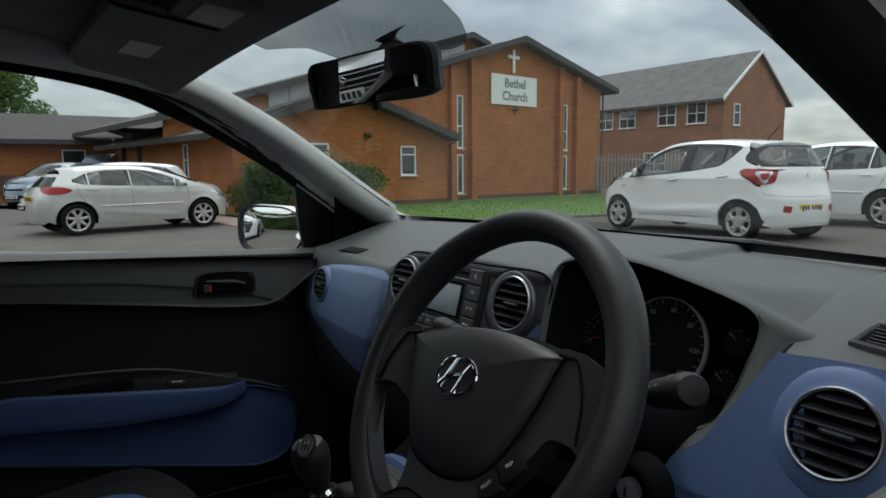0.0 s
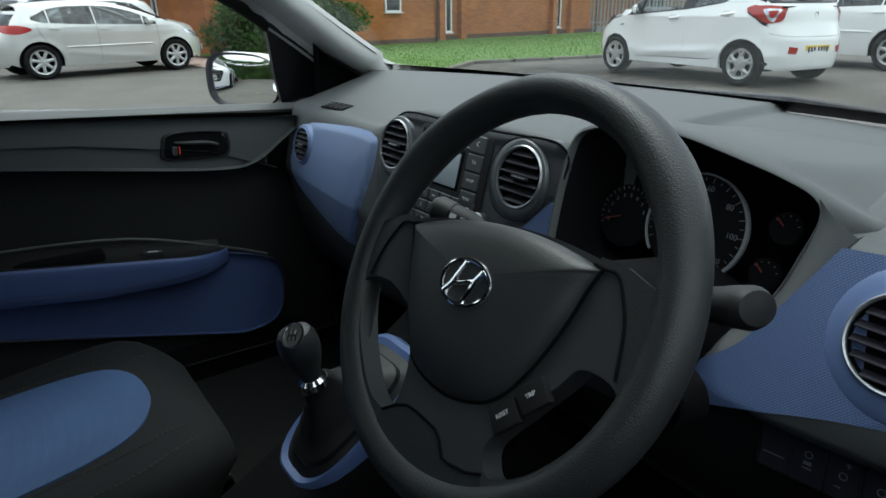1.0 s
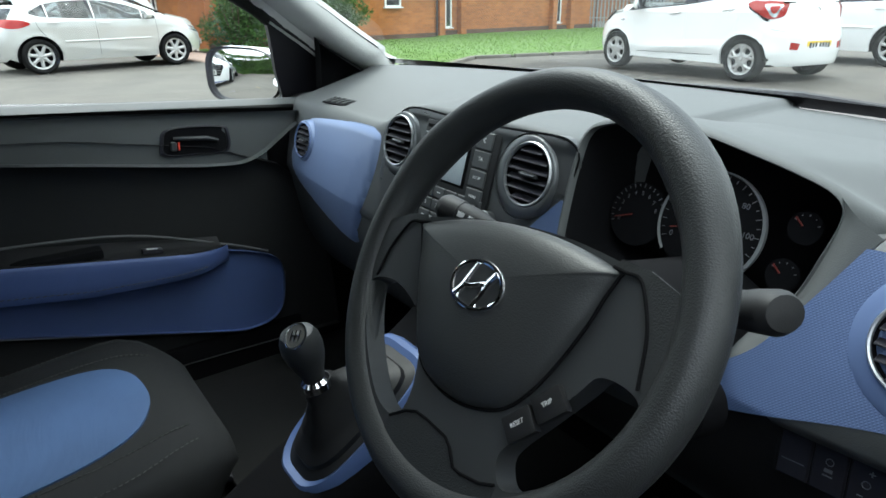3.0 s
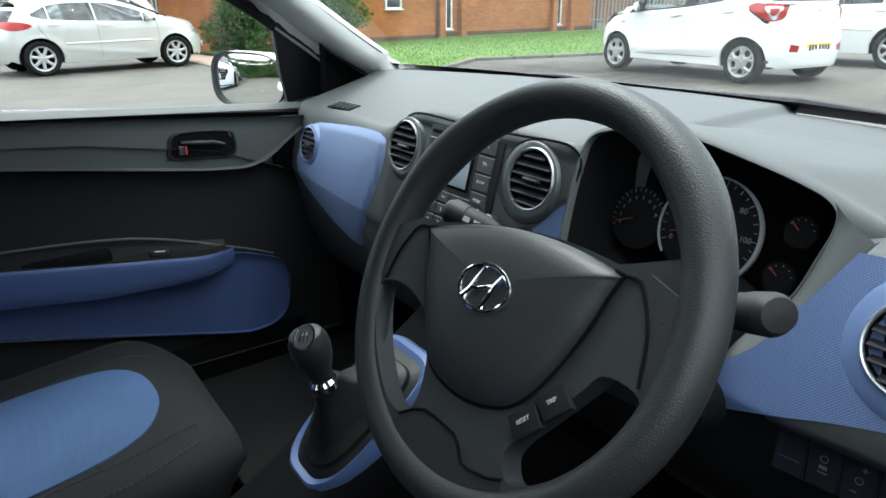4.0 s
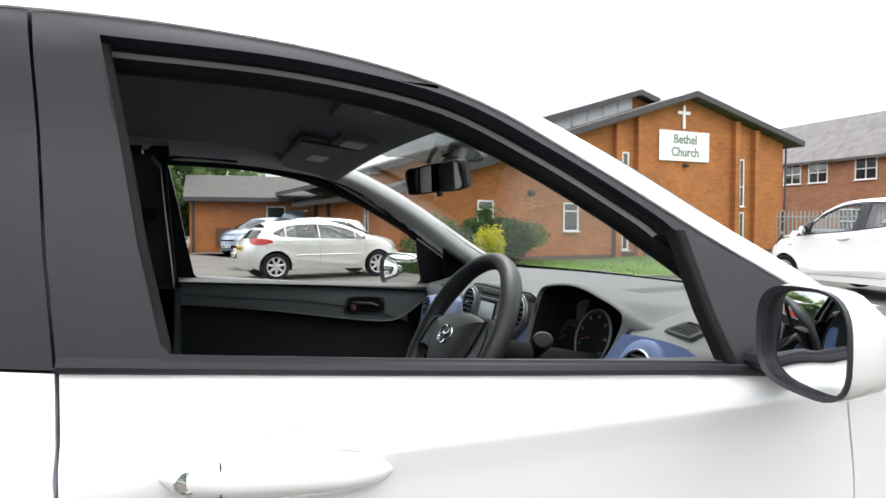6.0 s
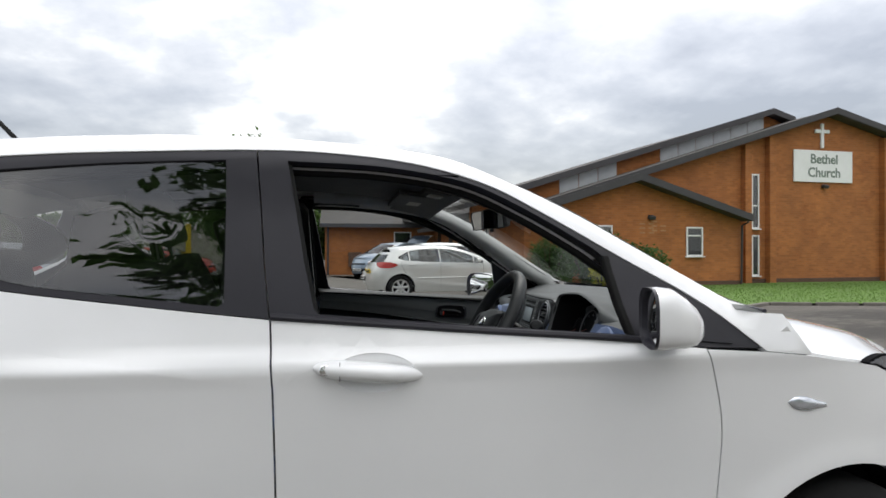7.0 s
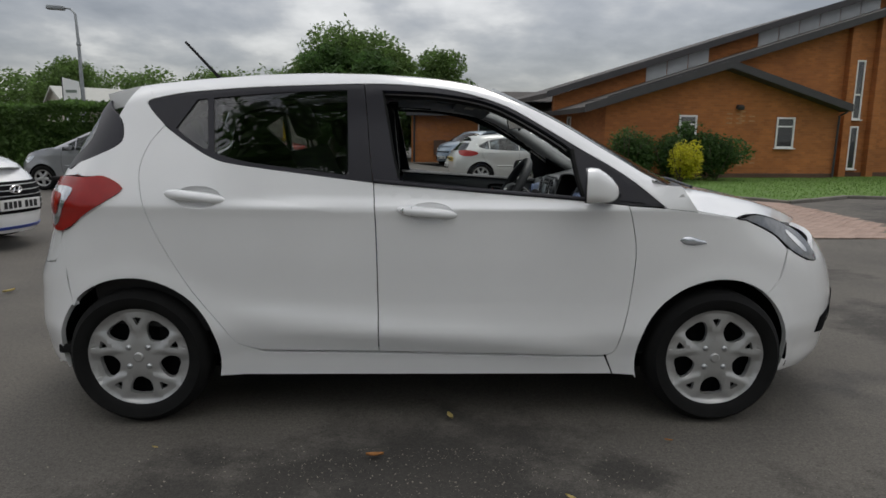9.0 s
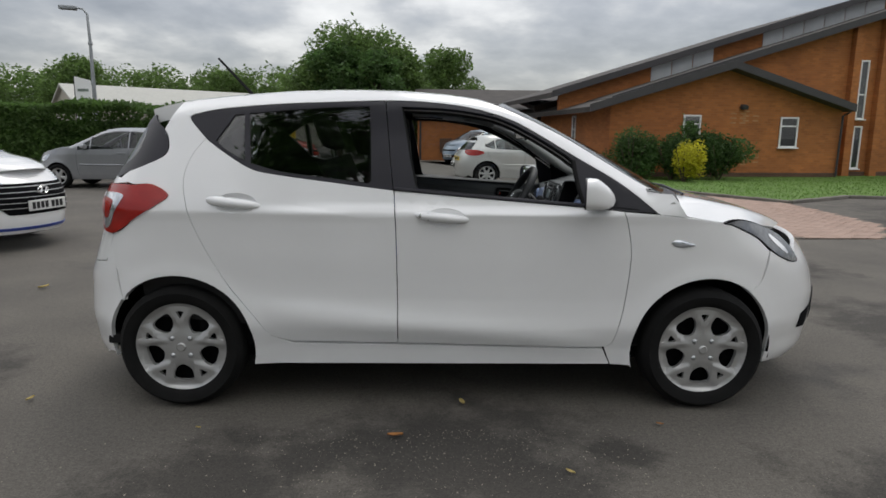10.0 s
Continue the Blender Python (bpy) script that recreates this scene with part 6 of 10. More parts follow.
def front_seat(y0, label):
    rake, b0 = (0.24, -0.23) if y0 > 0 else (0.30, -0.31)
    seat = new("front_seat")
    seat.parent = car
    seat["label"] = label
    if y0 < 0:
        seat.location = (0.06, 0.0, 0.05)
    bm = bmesh.new()
    rings = []
    for x in list(np.linspace(-0.30, 0.23, 16)) + [0.255, 0.272, 0.284, 0.290]:
        f = max(0.0, (x - 0.15) / 0.142)
        w = 0.258 * (1 - 0.34 * min(1, f) ** 2.4) - 0.01 * (x < -0.2)
        top = [(v * w, cushion_top(x, v * w) - 0.035 * abs(v) ** 9) for v in np.linspace(-1, 1, 23)]
        lowz = 0.37 + 0.02 * f
        ring = [(x, y0 + v, z) for v, z in top] + [(x - 0.01 * f, y0 + w * 1.0, (cushion_top(x, w) + lowz) / 2), (x - 0.03 * f, y0 + w * 0.93, lowz), (x - 0.03 * f, y0, lowz), (x - 0.03 * f, y0 - w * 0.93, lowz), (x - 0.01 * f, y0 - w * 1.0, (cushion_top(x, w) + lowz) / 2)]
        rings.append(ring)
    loft(bm, rings)
    part("cushion", bm, SEATCLOTH, seat, "charcoal cloth cushion", crease=55)
    ins = two(crv([(-0.30, -0.150), (-0.1, -0.150), (0.06, -0.145), (0.15, -0.115), (0.192, -0.05), (0.200, 0.02), (0.185, 0.085), (0.14, 0.128), (0.05, 0.146), (-0.1, 0.150), (-0.30, 0.150)], 5))
    panel("blue_insert", [ins], lambda x, v: (x, y0 + v, cushion_top(x, v) + 0.003), BLUECLOTH, seat, "blue cloth centre", step=0.05, out=(0, 0, 1), depth=0.006)
    for off in (0.012, 0.075):
        for sgn in (-1, 1):
            line = [(x, sgn * min(0.150 + off, 0.235) * (1 if x < 0.1 else 1 - 0.35 * ((x - 0.1) / 0.18) ** 2)) for x in np.linspace(-0.25, 0.235, 60)]
            bm = bmesh.new()
            for k in range(0, 59, 1):
                (xa, va), (xb, vb) = line[k], line[k + 1]
                xb, vb = xa + (xb - xa) * 0.6, va + (vb - va) * 0.6
                tube(bm, [(xa, y0 + va, cushion_top(xa, va) + 0.0012 - 0.035 * (abs(va) / 0.262) ** 9), (xb, y0 + vb, cushion_top(xb, vb) + 0.0012 - 0.035 * (abs(vb) / 0.262) ** 9)], 0.0009, 5)
            part("stitching", bm, STITCH, seat, "grey stitching")
    # backrest, raked back
    bm = bmesh.new()
    rings = []
    for k in range(15):
        u = k / 14
        z = 0.46 + 0.62 * u
        xb = b0 - rake * u
        w = 0.255 - 0.07 * u ** 3
        th = 0.10 - 0.03 * u
        ring = []
        for t in np.linspace(0, 2 * math.pi, 28, endpoint=False):
            c, q = math.cos(t), math.sin(t)
            v = w * math.copysign(abs(c) ** 0.6, c)
            d = th * math.copysign(abs(q) ** 0.7, q)
            if q > 0:
                d += 0.035 * (abs(v) / w) ** 3 * (1 - u)
            ring.append((xb + d, y0 + v, z + 0.02 * (q if u > 0.9 else 0)))
        rings.append(ring)
    loft(bm, rings)
    part("backrest", bm, SEATCLOTH, seat, "charcoal cloth backrest", crease=60)
    ins = [(v, u) for v, u in two(ring_closed([(-0.11, 0.06), (-0.115, 0.4), (-0.10, 0.66), (0, 0.70), (0.10, 0.66), (0.115, 0.4), (0.11, 0.06), (0, 0.04)], 4))]
    panel("blue_insert", [ins], lambda v, u: (b0 - rake * u + 0.104 - 0.03 * u, y0 + v, 0.46 + 0.62 * u), BLUECLOTH, seat, "blue cloth centre", step=0.06, out=(1, 0, 0.2), depth=0.01)
    bm = bmesh.new()
    rings = []
    for k in range(9):
        u = -1 + k / 4
        w = 0.125 * (1 - abs(u) ** 4) ** 0.25 * (1 - 0.08 * (u + 1)) + 0.002
        ring = []
        for t in np.linspace(0, 2 * math.pi, 24, endpoint=False):
            c, q = math.cos(t), math.sin(t)
            ring.append((b0 - 0.02 - rake - 0.03 * u + (0.05 * (1 - abs(u) ** 4) ** 0.3 + 0.002) * math.copysign(abs(q) ** 0.7, q), y0 + w * math.copysign(abs(c) ** 0.7, c), 1.20 + 0.085 * u))
        rings.append(ring)
    loft(bm, rings)
    part("headrest", bm, SEATCLOTH, seat, "charcoal headrest", crease=60)
    for sgn in (-1, 1):
        bm = bmesh.new()
        tube(bm, [(b0 + 0.015 - rake, y0 + 0.05 * sgn, 1.05), (b0 - 0.005 - rake, y0 + 0.05 * sgn, 1.14)], 0.006, 8)
        part("headrest_post", bm, CHROME, seat)
    bm = bmesh.new()
    tube(bm, [(0.20, y0 - 0.10, .375), (0.285, y0 - 0.11, .365), (0.30, y0, .362), (0.285, y0 + 0.11, .365), (0.20, y0 + 0.10, .375)], 0.008, 8)
    part("slide_bar", bm, TRIM, seat, "black slide bar")
    bm = bmesh.new()
    for sgn in (-1, 1):
        box(bm, (0.50, 0.035, 0.04), Matrix.Translation((0.0, y0 + 0.17 * sgn, .345)), 0.006)
    part("seat_rails", bm, PITCH, seat)


front_seat(0.37, "charcoal passenger seat with a blue cloth centre")
front_seat(-0.37, "charcoal driver's seat with a blue cloth centre")
bench = new("rear_bench")
bench.parent = car
bench["label"] = "charcoal rear bench seat"
bm = bmesh.new()
box(bm, (0.50, 1.24, 0.16), pose(-0.88, 0, .47, 0, -5, 0), 0.05, 4)
part("cushion", bm, SEATCLOTH, bench)
bm = bmesh.new()
box(bm, (0.16, 1.22, 0.52), pose(-1.19, 0, .76, 0, -20, 0), 0.05, 4)
part("backrest", bm, SEATCLOTH, bench)
for y in (-0.38, 0.38):
    bm = bmesh.new()
    box(bm, (0.09, 0.24, 0.16), pose(-1.30, y, 1.08, 0, -15, 0), 0.035, 4)
    part("headrest", bm, SEATCLOTH, bench)
bm = bmesh.new()
box(bm, (0.36, 1.2, 0.015), Matrix.Translation((-1.42, 0, 1.0)), 0.005)
part("parcel_shelf", bm, CARPET, car, "black parcel shelf")

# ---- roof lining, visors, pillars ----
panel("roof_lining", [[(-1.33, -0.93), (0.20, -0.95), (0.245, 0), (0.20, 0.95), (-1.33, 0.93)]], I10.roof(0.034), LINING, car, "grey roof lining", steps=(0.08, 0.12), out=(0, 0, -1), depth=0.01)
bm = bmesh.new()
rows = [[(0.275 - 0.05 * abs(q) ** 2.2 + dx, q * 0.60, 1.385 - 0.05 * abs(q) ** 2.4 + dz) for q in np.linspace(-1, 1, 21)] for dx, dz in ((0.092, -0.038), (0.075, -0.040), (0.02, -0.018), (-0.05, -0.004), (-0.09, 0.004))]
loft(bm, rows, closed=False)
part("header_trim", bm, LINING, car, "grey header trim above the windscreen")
for s in (-1, 1):
    vis = new("sun_visor")
    vis.parent = car
    vis["label"] = "folded-up grey sun visor"
    at = frame_of((0.212, 0.395 * s, 1.360), (-0.06 * s, 1, -0.05 * s), (-0.12, 0, -1))
    bm = bmesh.new()
    o = ring_closed([(-0.185, -0.078), (-0.192, -0.07), (-0.192, 0.07), (-0.185, 0.078), (0.0, 0.082), (0.172, 0.074), (0.186, 0.064), (0.187, -0.06), (0.175, -0.075)], 3)
    loft(bm, [[at @ Vector((x * k, y * k, h)) for x, y in o] for k, h in ((0.96, -0.009), (1.0, -0.004), (1.0, 0.004), (0.96, 0.009))])
    part("visor_board", bm, LINING, vis)
    bm = bmesh.new()
    box(bm, (0.10, 0.05, 0.001), at @ pose(0.02 * s, 0.012, 0.0098))
    part("visor_label", bm, LABEL, vis, "cream warning label")
lamp = new("reading_lamp")
lamp.parent = car
lamp["label"] = "pale roof reading lamp"
bm = bmesh.new()
box(bm, (0.10, 0.15, 0.020), pose(0.272, 0.135, 1.368, 0, 8, 0), 0.006)
part("lamp_body", bm, LINING, lamp)
bm = bmesh.new()
box(bm, (0.055, 0.10, 0.006), pose(0.271, 0.135, 1.3570, 0, 8, 0), 0.002)
part("lamp_lens", bm, LABEL, lamp, "pale lamp lens")

# inner edge of the driver's windscreen pillar trim
DRIVER_EDGE = crv([(-0.193, -0.585, 1.352), (0.05, -0.575, 1.338), (0.22, -0.583, 1.298), (0.361, -0.601, 1.241), (0.451, -0.618, 1.195), (0.549, -0.637, 1.138), (0.626, -0.652, 1.093), (0.72, -0.672, 1.035), (0.82, -0.69, .975)], 5)
for s in (-1, 1):
    inner = I10.side(s, -0.078)
    low_line = crv([(-0.193, 1.350), (0.028, 1.340), (0.229, 1.305), (0.378, 1.238), (0.526, 1.152), (0.60, 1.10), (0.69, 1.04), (0.80, .978)], 6)
    lx, lz = [p[0] for p in low_line], [p[1] + (0.022 if s < 0 else 0.0) for p in low_line]
    rows = []
    for u in np.linspace(0, 1, 34):
        xl, xu = -0.19 + 0.985 * u, -0.19 + 1.145 * u
        ahead = 0.068 * min(1.0, max(0.0, (u - 0.2) / 0.3)) if s > 0 else 0.0
        zl, zu = float(np.interp(xl, lx, lz)), I10.edge(xu) + 0.004
        lo = Vector((xl + ahead, s * (I10.width(xl, zl) - 0.060), zl))
        if s < 0:
            lo = Vector((xl, float(np.interp(xl, [q[0] for q in DRIVER_EDGE], [q[1] for q in DRIVER_EDGE])), float(np.interp(xl, [q[0] for q in DRIVER_EDGE], [q[2] for q in DRIVER_EDGE]))))
        hi = Vector((xu + 0.35 * ahead, s * (I10.width(xu, min(zu, I10.edge(xu))) - 0.028), zu))
        rows.append([lo.lerp(hi, q) + Vector((0, -s * 0.036 * math.sin(math.pi * q) ** 0.8, -0.012 * math.sin(math.pi * q))) for q in np.linspace(0, 1, 11)])
    bm = bmesh.new()
    loft(bm, rows, closed=False)
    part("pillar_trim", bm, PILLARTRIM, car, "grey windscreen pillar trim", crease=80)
    panel("sail_trim", [[(x + (0.065 if s > 0 else 0.0), z) for x, z in (((0.655, 1.07), (0.69, 1.045), (0.80, .985), (0.86, .965), (0.84, .93), (0.672, .935)) if s > 0 else ((0.70, 1.045), (0.80, .985), (0.86, .965), (0.84, .93), (0.73, .935)))]], I10.side(s, -0.074), PITCH, car, "black corner trim", out=(0, -s, 0), depth=-0.03)
    if s > 0:
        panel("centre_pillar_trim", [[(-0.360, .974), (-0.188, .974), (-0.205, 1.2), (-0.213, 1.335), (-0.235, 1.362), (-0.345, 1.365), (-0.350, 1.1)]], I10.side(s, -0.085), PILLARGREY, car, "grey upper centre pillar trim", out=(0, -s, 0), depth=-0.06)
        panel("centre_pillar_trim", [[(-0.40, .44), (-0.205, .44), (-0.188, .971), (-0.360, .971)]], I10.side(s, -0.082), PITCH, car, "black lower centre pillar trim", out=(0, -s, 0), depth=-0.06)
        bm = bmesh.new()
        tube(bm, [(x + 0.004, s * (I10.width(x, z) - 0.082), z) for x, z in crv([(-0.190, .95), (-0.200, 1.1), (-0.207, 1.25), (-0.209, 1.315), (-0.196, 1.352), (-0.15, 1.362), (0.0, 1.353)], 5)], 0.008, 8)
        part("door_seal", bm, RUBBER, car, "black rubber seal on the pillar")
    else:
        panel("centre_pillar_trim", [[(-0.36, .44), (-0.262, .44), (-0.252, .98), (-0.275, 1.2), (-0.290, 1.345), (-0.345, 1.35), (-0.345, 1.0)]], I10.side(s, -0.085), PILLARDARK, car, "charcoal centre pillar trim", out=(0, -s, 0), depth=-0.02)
    panel("rear_side_trim", [[(-0.355, 1.005), (-0.355, .38), (-0.8, .38), (-1.36, .42), (-1.40, .95), (-1.22, 1.10), (-1.16, 1.30), (-0.9, 1.355), (-0.355, 1.385), (-0.355, 1.352), (-0.872, 1.315), (-0.99, 1.24), (-0.856, 1.10)]], I10.side(s, -0.06), DARKPLASTIC, car, "black rear side trim", out=(0, -s, 0), depth=-0.02)
    # belt: strap and upper anchor on the centre pillar
    belt = new("seat_belt")
    belt.parent = car
    belt["label"] = "black seat belt on the pillar"
    bm = bmesh.new()
    ys = [s * (I10.width(-0.27, z) - 0.098) for z in (1.19, 0.95, 0.60)]
    loft(bm, [[(-0.285 + dx - 0.03 * (1.19 - z), s * (I10.width(-0.28, z) - 0.097 - 0.012 * (z < 1.0)), z) for z in (1.19, 1.12, 1.05, 0.98, 0.92, 0.86, 0.80)] for dx in (-0.024, 0.0, 0.024)], closed=False)
    part("strap", bm, PITCH, belt)
    bm = bmesh.new()
    box(bm, (0.075, 0.02, 0.045), Matrix.Translation((-0.27, ys[0] + 0.004 * s, 1.185)), 0.008)
    part("anchor", bm, DARKPLASTIC, belt)
    bm = bmesh.new()
    box(bm, (0.045, 0.014, 0.06), pose(-0.255, ys[1] - 0.02 * s, .86, 0, 20, 0), 0.004)
    part("tongue", bm, SPOKE, belt, "belt tongue")


# ---- door linings ----
CARD = table([(0.30, 0.69), (0.60, 0.70), (0.80, 0.698), (0.88, 0.688), (0.93, 0.690), (0.96, 0.702), (1.0, 0.715)], 0.02)


def card_y(z):
    return CARD(z)


def door_card(s):
    out = (0, -s, 0)
    card = new("door_lining")
    card.parent = car
    card["label"] = "black door lining with a blue armrest"

    def m(proud=0.0):
        return lambda x, z: (x, s * (card_y(z) - proud - 0.02 * max(0, x - 0.45)), z)
    panel("upper_lining", [two(crv([(-0.170, .902), (0.04, .880), (0.2, .858), (0.34, .836), (0.44, .822), (0.515, .818), (0.565, .836), (0.61, .868), (0.66, .895), (0.74, .890)], 4))[::-1] + [(-0.168, .966), (0.2, .944), (0.60, .918), (0.80, .907)]], m(0.004), DASH, card, "charcoal grained upper lining", out=out, depth=-0.02)
    panel("middle_lining", [[(-0.172, .62), (-0.170, .93), (0.2, .90), (0.45, .86), (0.60, .80), (0.70, .70), (0.72, .36), (-0.14, .38)]], m(-0.010), SEATCLOTH, card, "black cloth panel", out=out, depth=-0.02)
    bm = bmesh.new()
    rows = [[(x, s * y, z0 - 0.055 * (x + 0.17)) for x in np.linspace(-0.175, 0.78, 16)] for y, z0 in (((0.765, .980), (0.745, .986), (0.725, .986), (0.706, .976)) if s > 0 else ((0.742, .976), (0.728, .983), (0.704, .985), (0.690, .982), (0.684, .974), (0.684, .93)))]
    for row in rows:
        row[:] = [(x, y, z - (0.004 if s > 0 else -0.004)) for x, y, z in row]
    loft(bm, rows, closed=False)
    part("sill_cap", bm, DASH, card, "charcoal sill cap")
    # armrest: blue face, black top with a pull recess and a window switch
    def arm_top(x):
        return 0.706 - 0.15 * max(0, x)

    def arm_low(x):
        return float(np.interp(x, [-0.165, -0.013, 0.177, 0.33, 0.46], [0.642, 0.636, 0.607, 0.600, 0.606]))
    bm = bmesh.new()
    rows = []
    for x in np.linspace(-0.165, 0.46, 26):
        f = max(0.0, (x - 0.36) / 0.10)
        bulge = 0.075 * (1 - 0.75 * f ** 2)
        t, l = arm_top(x), arm_low(x)
        rows.append([(x, s * (card_y(.7) - q * bulge), z) for q, z in ((0.0, l - 0.012), (0.55, l - 0.010), (0.84, l - 0.004), (0.90, l + 0.006), (0.93, l + (t - l) * 0.35), (0.95, l + (t - l) * 0.7), (0.95, t - 0.008), (0.93, t - 0.003), (0.89, t - 0.001))])
    loft(bm, rows, closed=False)
    part("armrest_face", bm, BLUEDOOR, card, "blue padded armrest", crease=50)
    bm = bmesh.new()
    rows = [[(x, s * (card_y(.7) - q * 0.075 * (1 - 0.75 * max(0, (x - 0.36) / 0.10) ** 2) + 0.004), arm_top(x) + dz) for q, dz in ((0.89, -0.001), (0.6, -0.003), (0.25, 0.004), (0.0, 0.014))] for x in np.linspace(-0.165, 0.62, 28)]
    loft(bm, [r for r in rows if r[0][0] < 0.47], closed=False)
    part("armrest_top", bm, DARKPLASTIC, card, "black armrest top")
    # thin grey tube imitating the soft highlight along the crest above the armrest
    bm = bmesh.new()
    crest = [(x, s * (card_y(.72) - 0.006), z) for x, z in two(crv([(-0.165, .726), (0.007, .720), (0.259, .697), (0.461, .633), (0.555, .595)], 6))]
    tube(bm, crest, 0.0028, 6)
    part("armrest_highlight", bm, DASH, card, "grey line painted as the highlight over the armrest")
    bm = bmesh.new()
    box(bm, (0.16, 0.038, 0.02), Matrix.Translation((0.13, s * (card_y(.7) - 0.038), arm_top(0.13) - 0.001)), 0.007)
    part("pull_recess", bm, PITCH, card, "black pull recess")
    bm = bmesh.new()
    box(bm, (0.040, 0.020, 0.010), pose(0.30, s * (card_y(.7) - 0.036), arm_top(0.30) + 0.003, 0, 8, 0), 0.003)
    part("window_switch", bm, TRIM, card, "window switch")
    bm = bmesh.new()
    box(bm, (0.020, 0.004, 0.002), pose(0.30, s * (card_y(.7) - 0.040), arm_top(0.30) + 0.0085, 0, 8, 0))
    part("switch_mark", bm, PRINT, card)
    # lower blue pocket
    panel("lower_panel", [[(-0.16, .65), (0.0, .64), (0.25, .63), (0.42, .63)] + two(crv([(0.50, .61), (0.568, .58), (0.585, .537), (0.575, .46), (0.545, .425), (0.49, .415), (0.443, .422)], 5)) + [(0.2, .49), (-0.03, .553), (-0.16, .582)]], m(0.002), BLUEDOOR, card, "dark blue lower panel", out=out, depth=-0.012)
    bm = bmesh.new()
    tube(bm, [(x, s * (card_y(.55) - 0.012), z) for x, z in two(crv([(-0.16, .580), (-0.03, .551), (0.2, .488), (0.443, .419), (0.49, .412), (0.547, .422), (0.578, .46), (0.588, .537)], 5))], 0.0022, 6)
    part("lower_trim", bm, SPOKE, card)
    bm = bmesh.new()
    for k in range(50):
        x = -0.15 + 0.011 * k
        z = arm_low(x) + 0.012
        if x < 0.43:
            tube(bm, [(x, s * (card_y(.7) - 0.0745 * (1 - 0.75 * max(0, (x - 0.36) / 0.10) ** 2)), z), (x + 0.0075, s * (card_y(.7) - 0.0745 * (1 - 0.75 * max(0, (x - 0.36) / 0.10) ** 2)), z + 0.0006)], 0.0009, 4)
    part("stitching", bm, STITCH, card, "pale stitching")
    # inner handle in its scooped recess
    hx, hz = 0.425, .874
    at = frame_of((hx, s * (card_y(hz) - 0.004), hz), (-s, 0, 0.06 * s), (0, -s, 0.0))
    oval = ring_closed([(-0.064, -0.014), (-0.060, 0.023), (0.0, 0.027), (0.060, 0.025), (0.066, 0.004), (0.050, -0.026), (-0.046, -0.028)], 5)
    bm = bmesh.new()
    loft(bm, [[at @ Vector((x * k, y * k, h)) for x, y in oval] for k, h in ((1.10, -0.006), (1.08, 0.003), (1.0, 0.005), (0.95, -0.004))], True, (False, False))
    part("handle_bezel", bm, TRIM, card, "black handle bezel")
    bm = bmesh.new()
    bm.faces.new([bm.verts.new(at @ Vector((x * 0.97, y * 0.97, 0.0012))) for x, y in oval])
    part("handle_dish", bm, PITCH, card)
    bm = bmesh.new()
    tube(bm, [at @ Vector(p) for p in ((-0.045 * -s, -0.008, 0.004), (-0.02 * -s, -0.008, 0.009), (0.02 * -s, -0.007, 0.010), (0.045 * -s, 0.000, 0.005))], [0.003, 0.0045, 0.0045, 0.003], 8)
    part("inner_handle", bm, SPOKE, card, "grey inner handle")
    bm = bmesh.new()
    box(bm, (0.004, 0.017, 0.006), at @ Matrix.Translation((0.036 * s, 0.008, 0.005)), 0.001, 1)
    part("lock_mark", bm, REDPRINT, card, "red lock mark")
    bm = bmesh.new()
    box(bm, (0.012, 0.019, 0.008), at @ Matrix.Translation((0.046 * s, 0.008, 0.005)), 0.002, 1)
    part("lock_button", bm, SPOKE, card)


door_card(1)
door_card(-1)

# ---- rear-view mirror ----
rv = new("rear_view_mirror")
rv.parent = car
rv["label"] = "black rear-view mirror on the windscreen"
RM = frame_of((0.442, -0.003, 1.266), (0.240, -0.969, 0.02), (-0.956, -0.220, -0.185))
shape_m = ring_closed([(-0.125, -0.022), (-0.122, 0.028), (-0.06, 0.034), (0.06, 0.036), (0.122, 0.030), (0.127, -0.010), (0.112, -0.034), (0.0, -0.034), (-0.112, -0.034)], 5)
bm = bmesh.new()
loft(bm, [[RM @ Vector((x * k, y * k, h)) for x, y in shape_m] for k, h in ((0.90, 0.004), (0.93, 0.007), (1.0, 0.006), (1.02, -0.002), (0.97, -0.018), (0.75, -0.032), (0.4, -0.038))], True, (False, True))
part("mirror_case", bm, DARKPLASTIC, rv, "black mirror case")
bm = bmesh.new()
bm.faces.new([bm.verts.new(RM @ Vector((x * 0.92, y * 0.92, 0.0055))) for x, y in shape_m])
part("mirror_glass", bm, MIRROR, rv, "mirror glass")
bm = bmesh.new()
tube(bm, [RM @ Vector((0.0, 0.01, -0.03)), RM @ Vector((0.002, 0.030, -0.040)), (0.492, 0.004, 1.318), (0.484, 0.006, 1.334)], [0.016, 0.015, 0.018, 0.026], 14)
part("mirror_stem", bm, DARKPLASTIC, rv)
bm = bmesh.new()
box(bm, (0.012, 0.016, 0.012), RM @ pose(0.005, -0.038, -0.004), 0.003)
part("dip_tab", bm, DARKPLASTIC, rv)


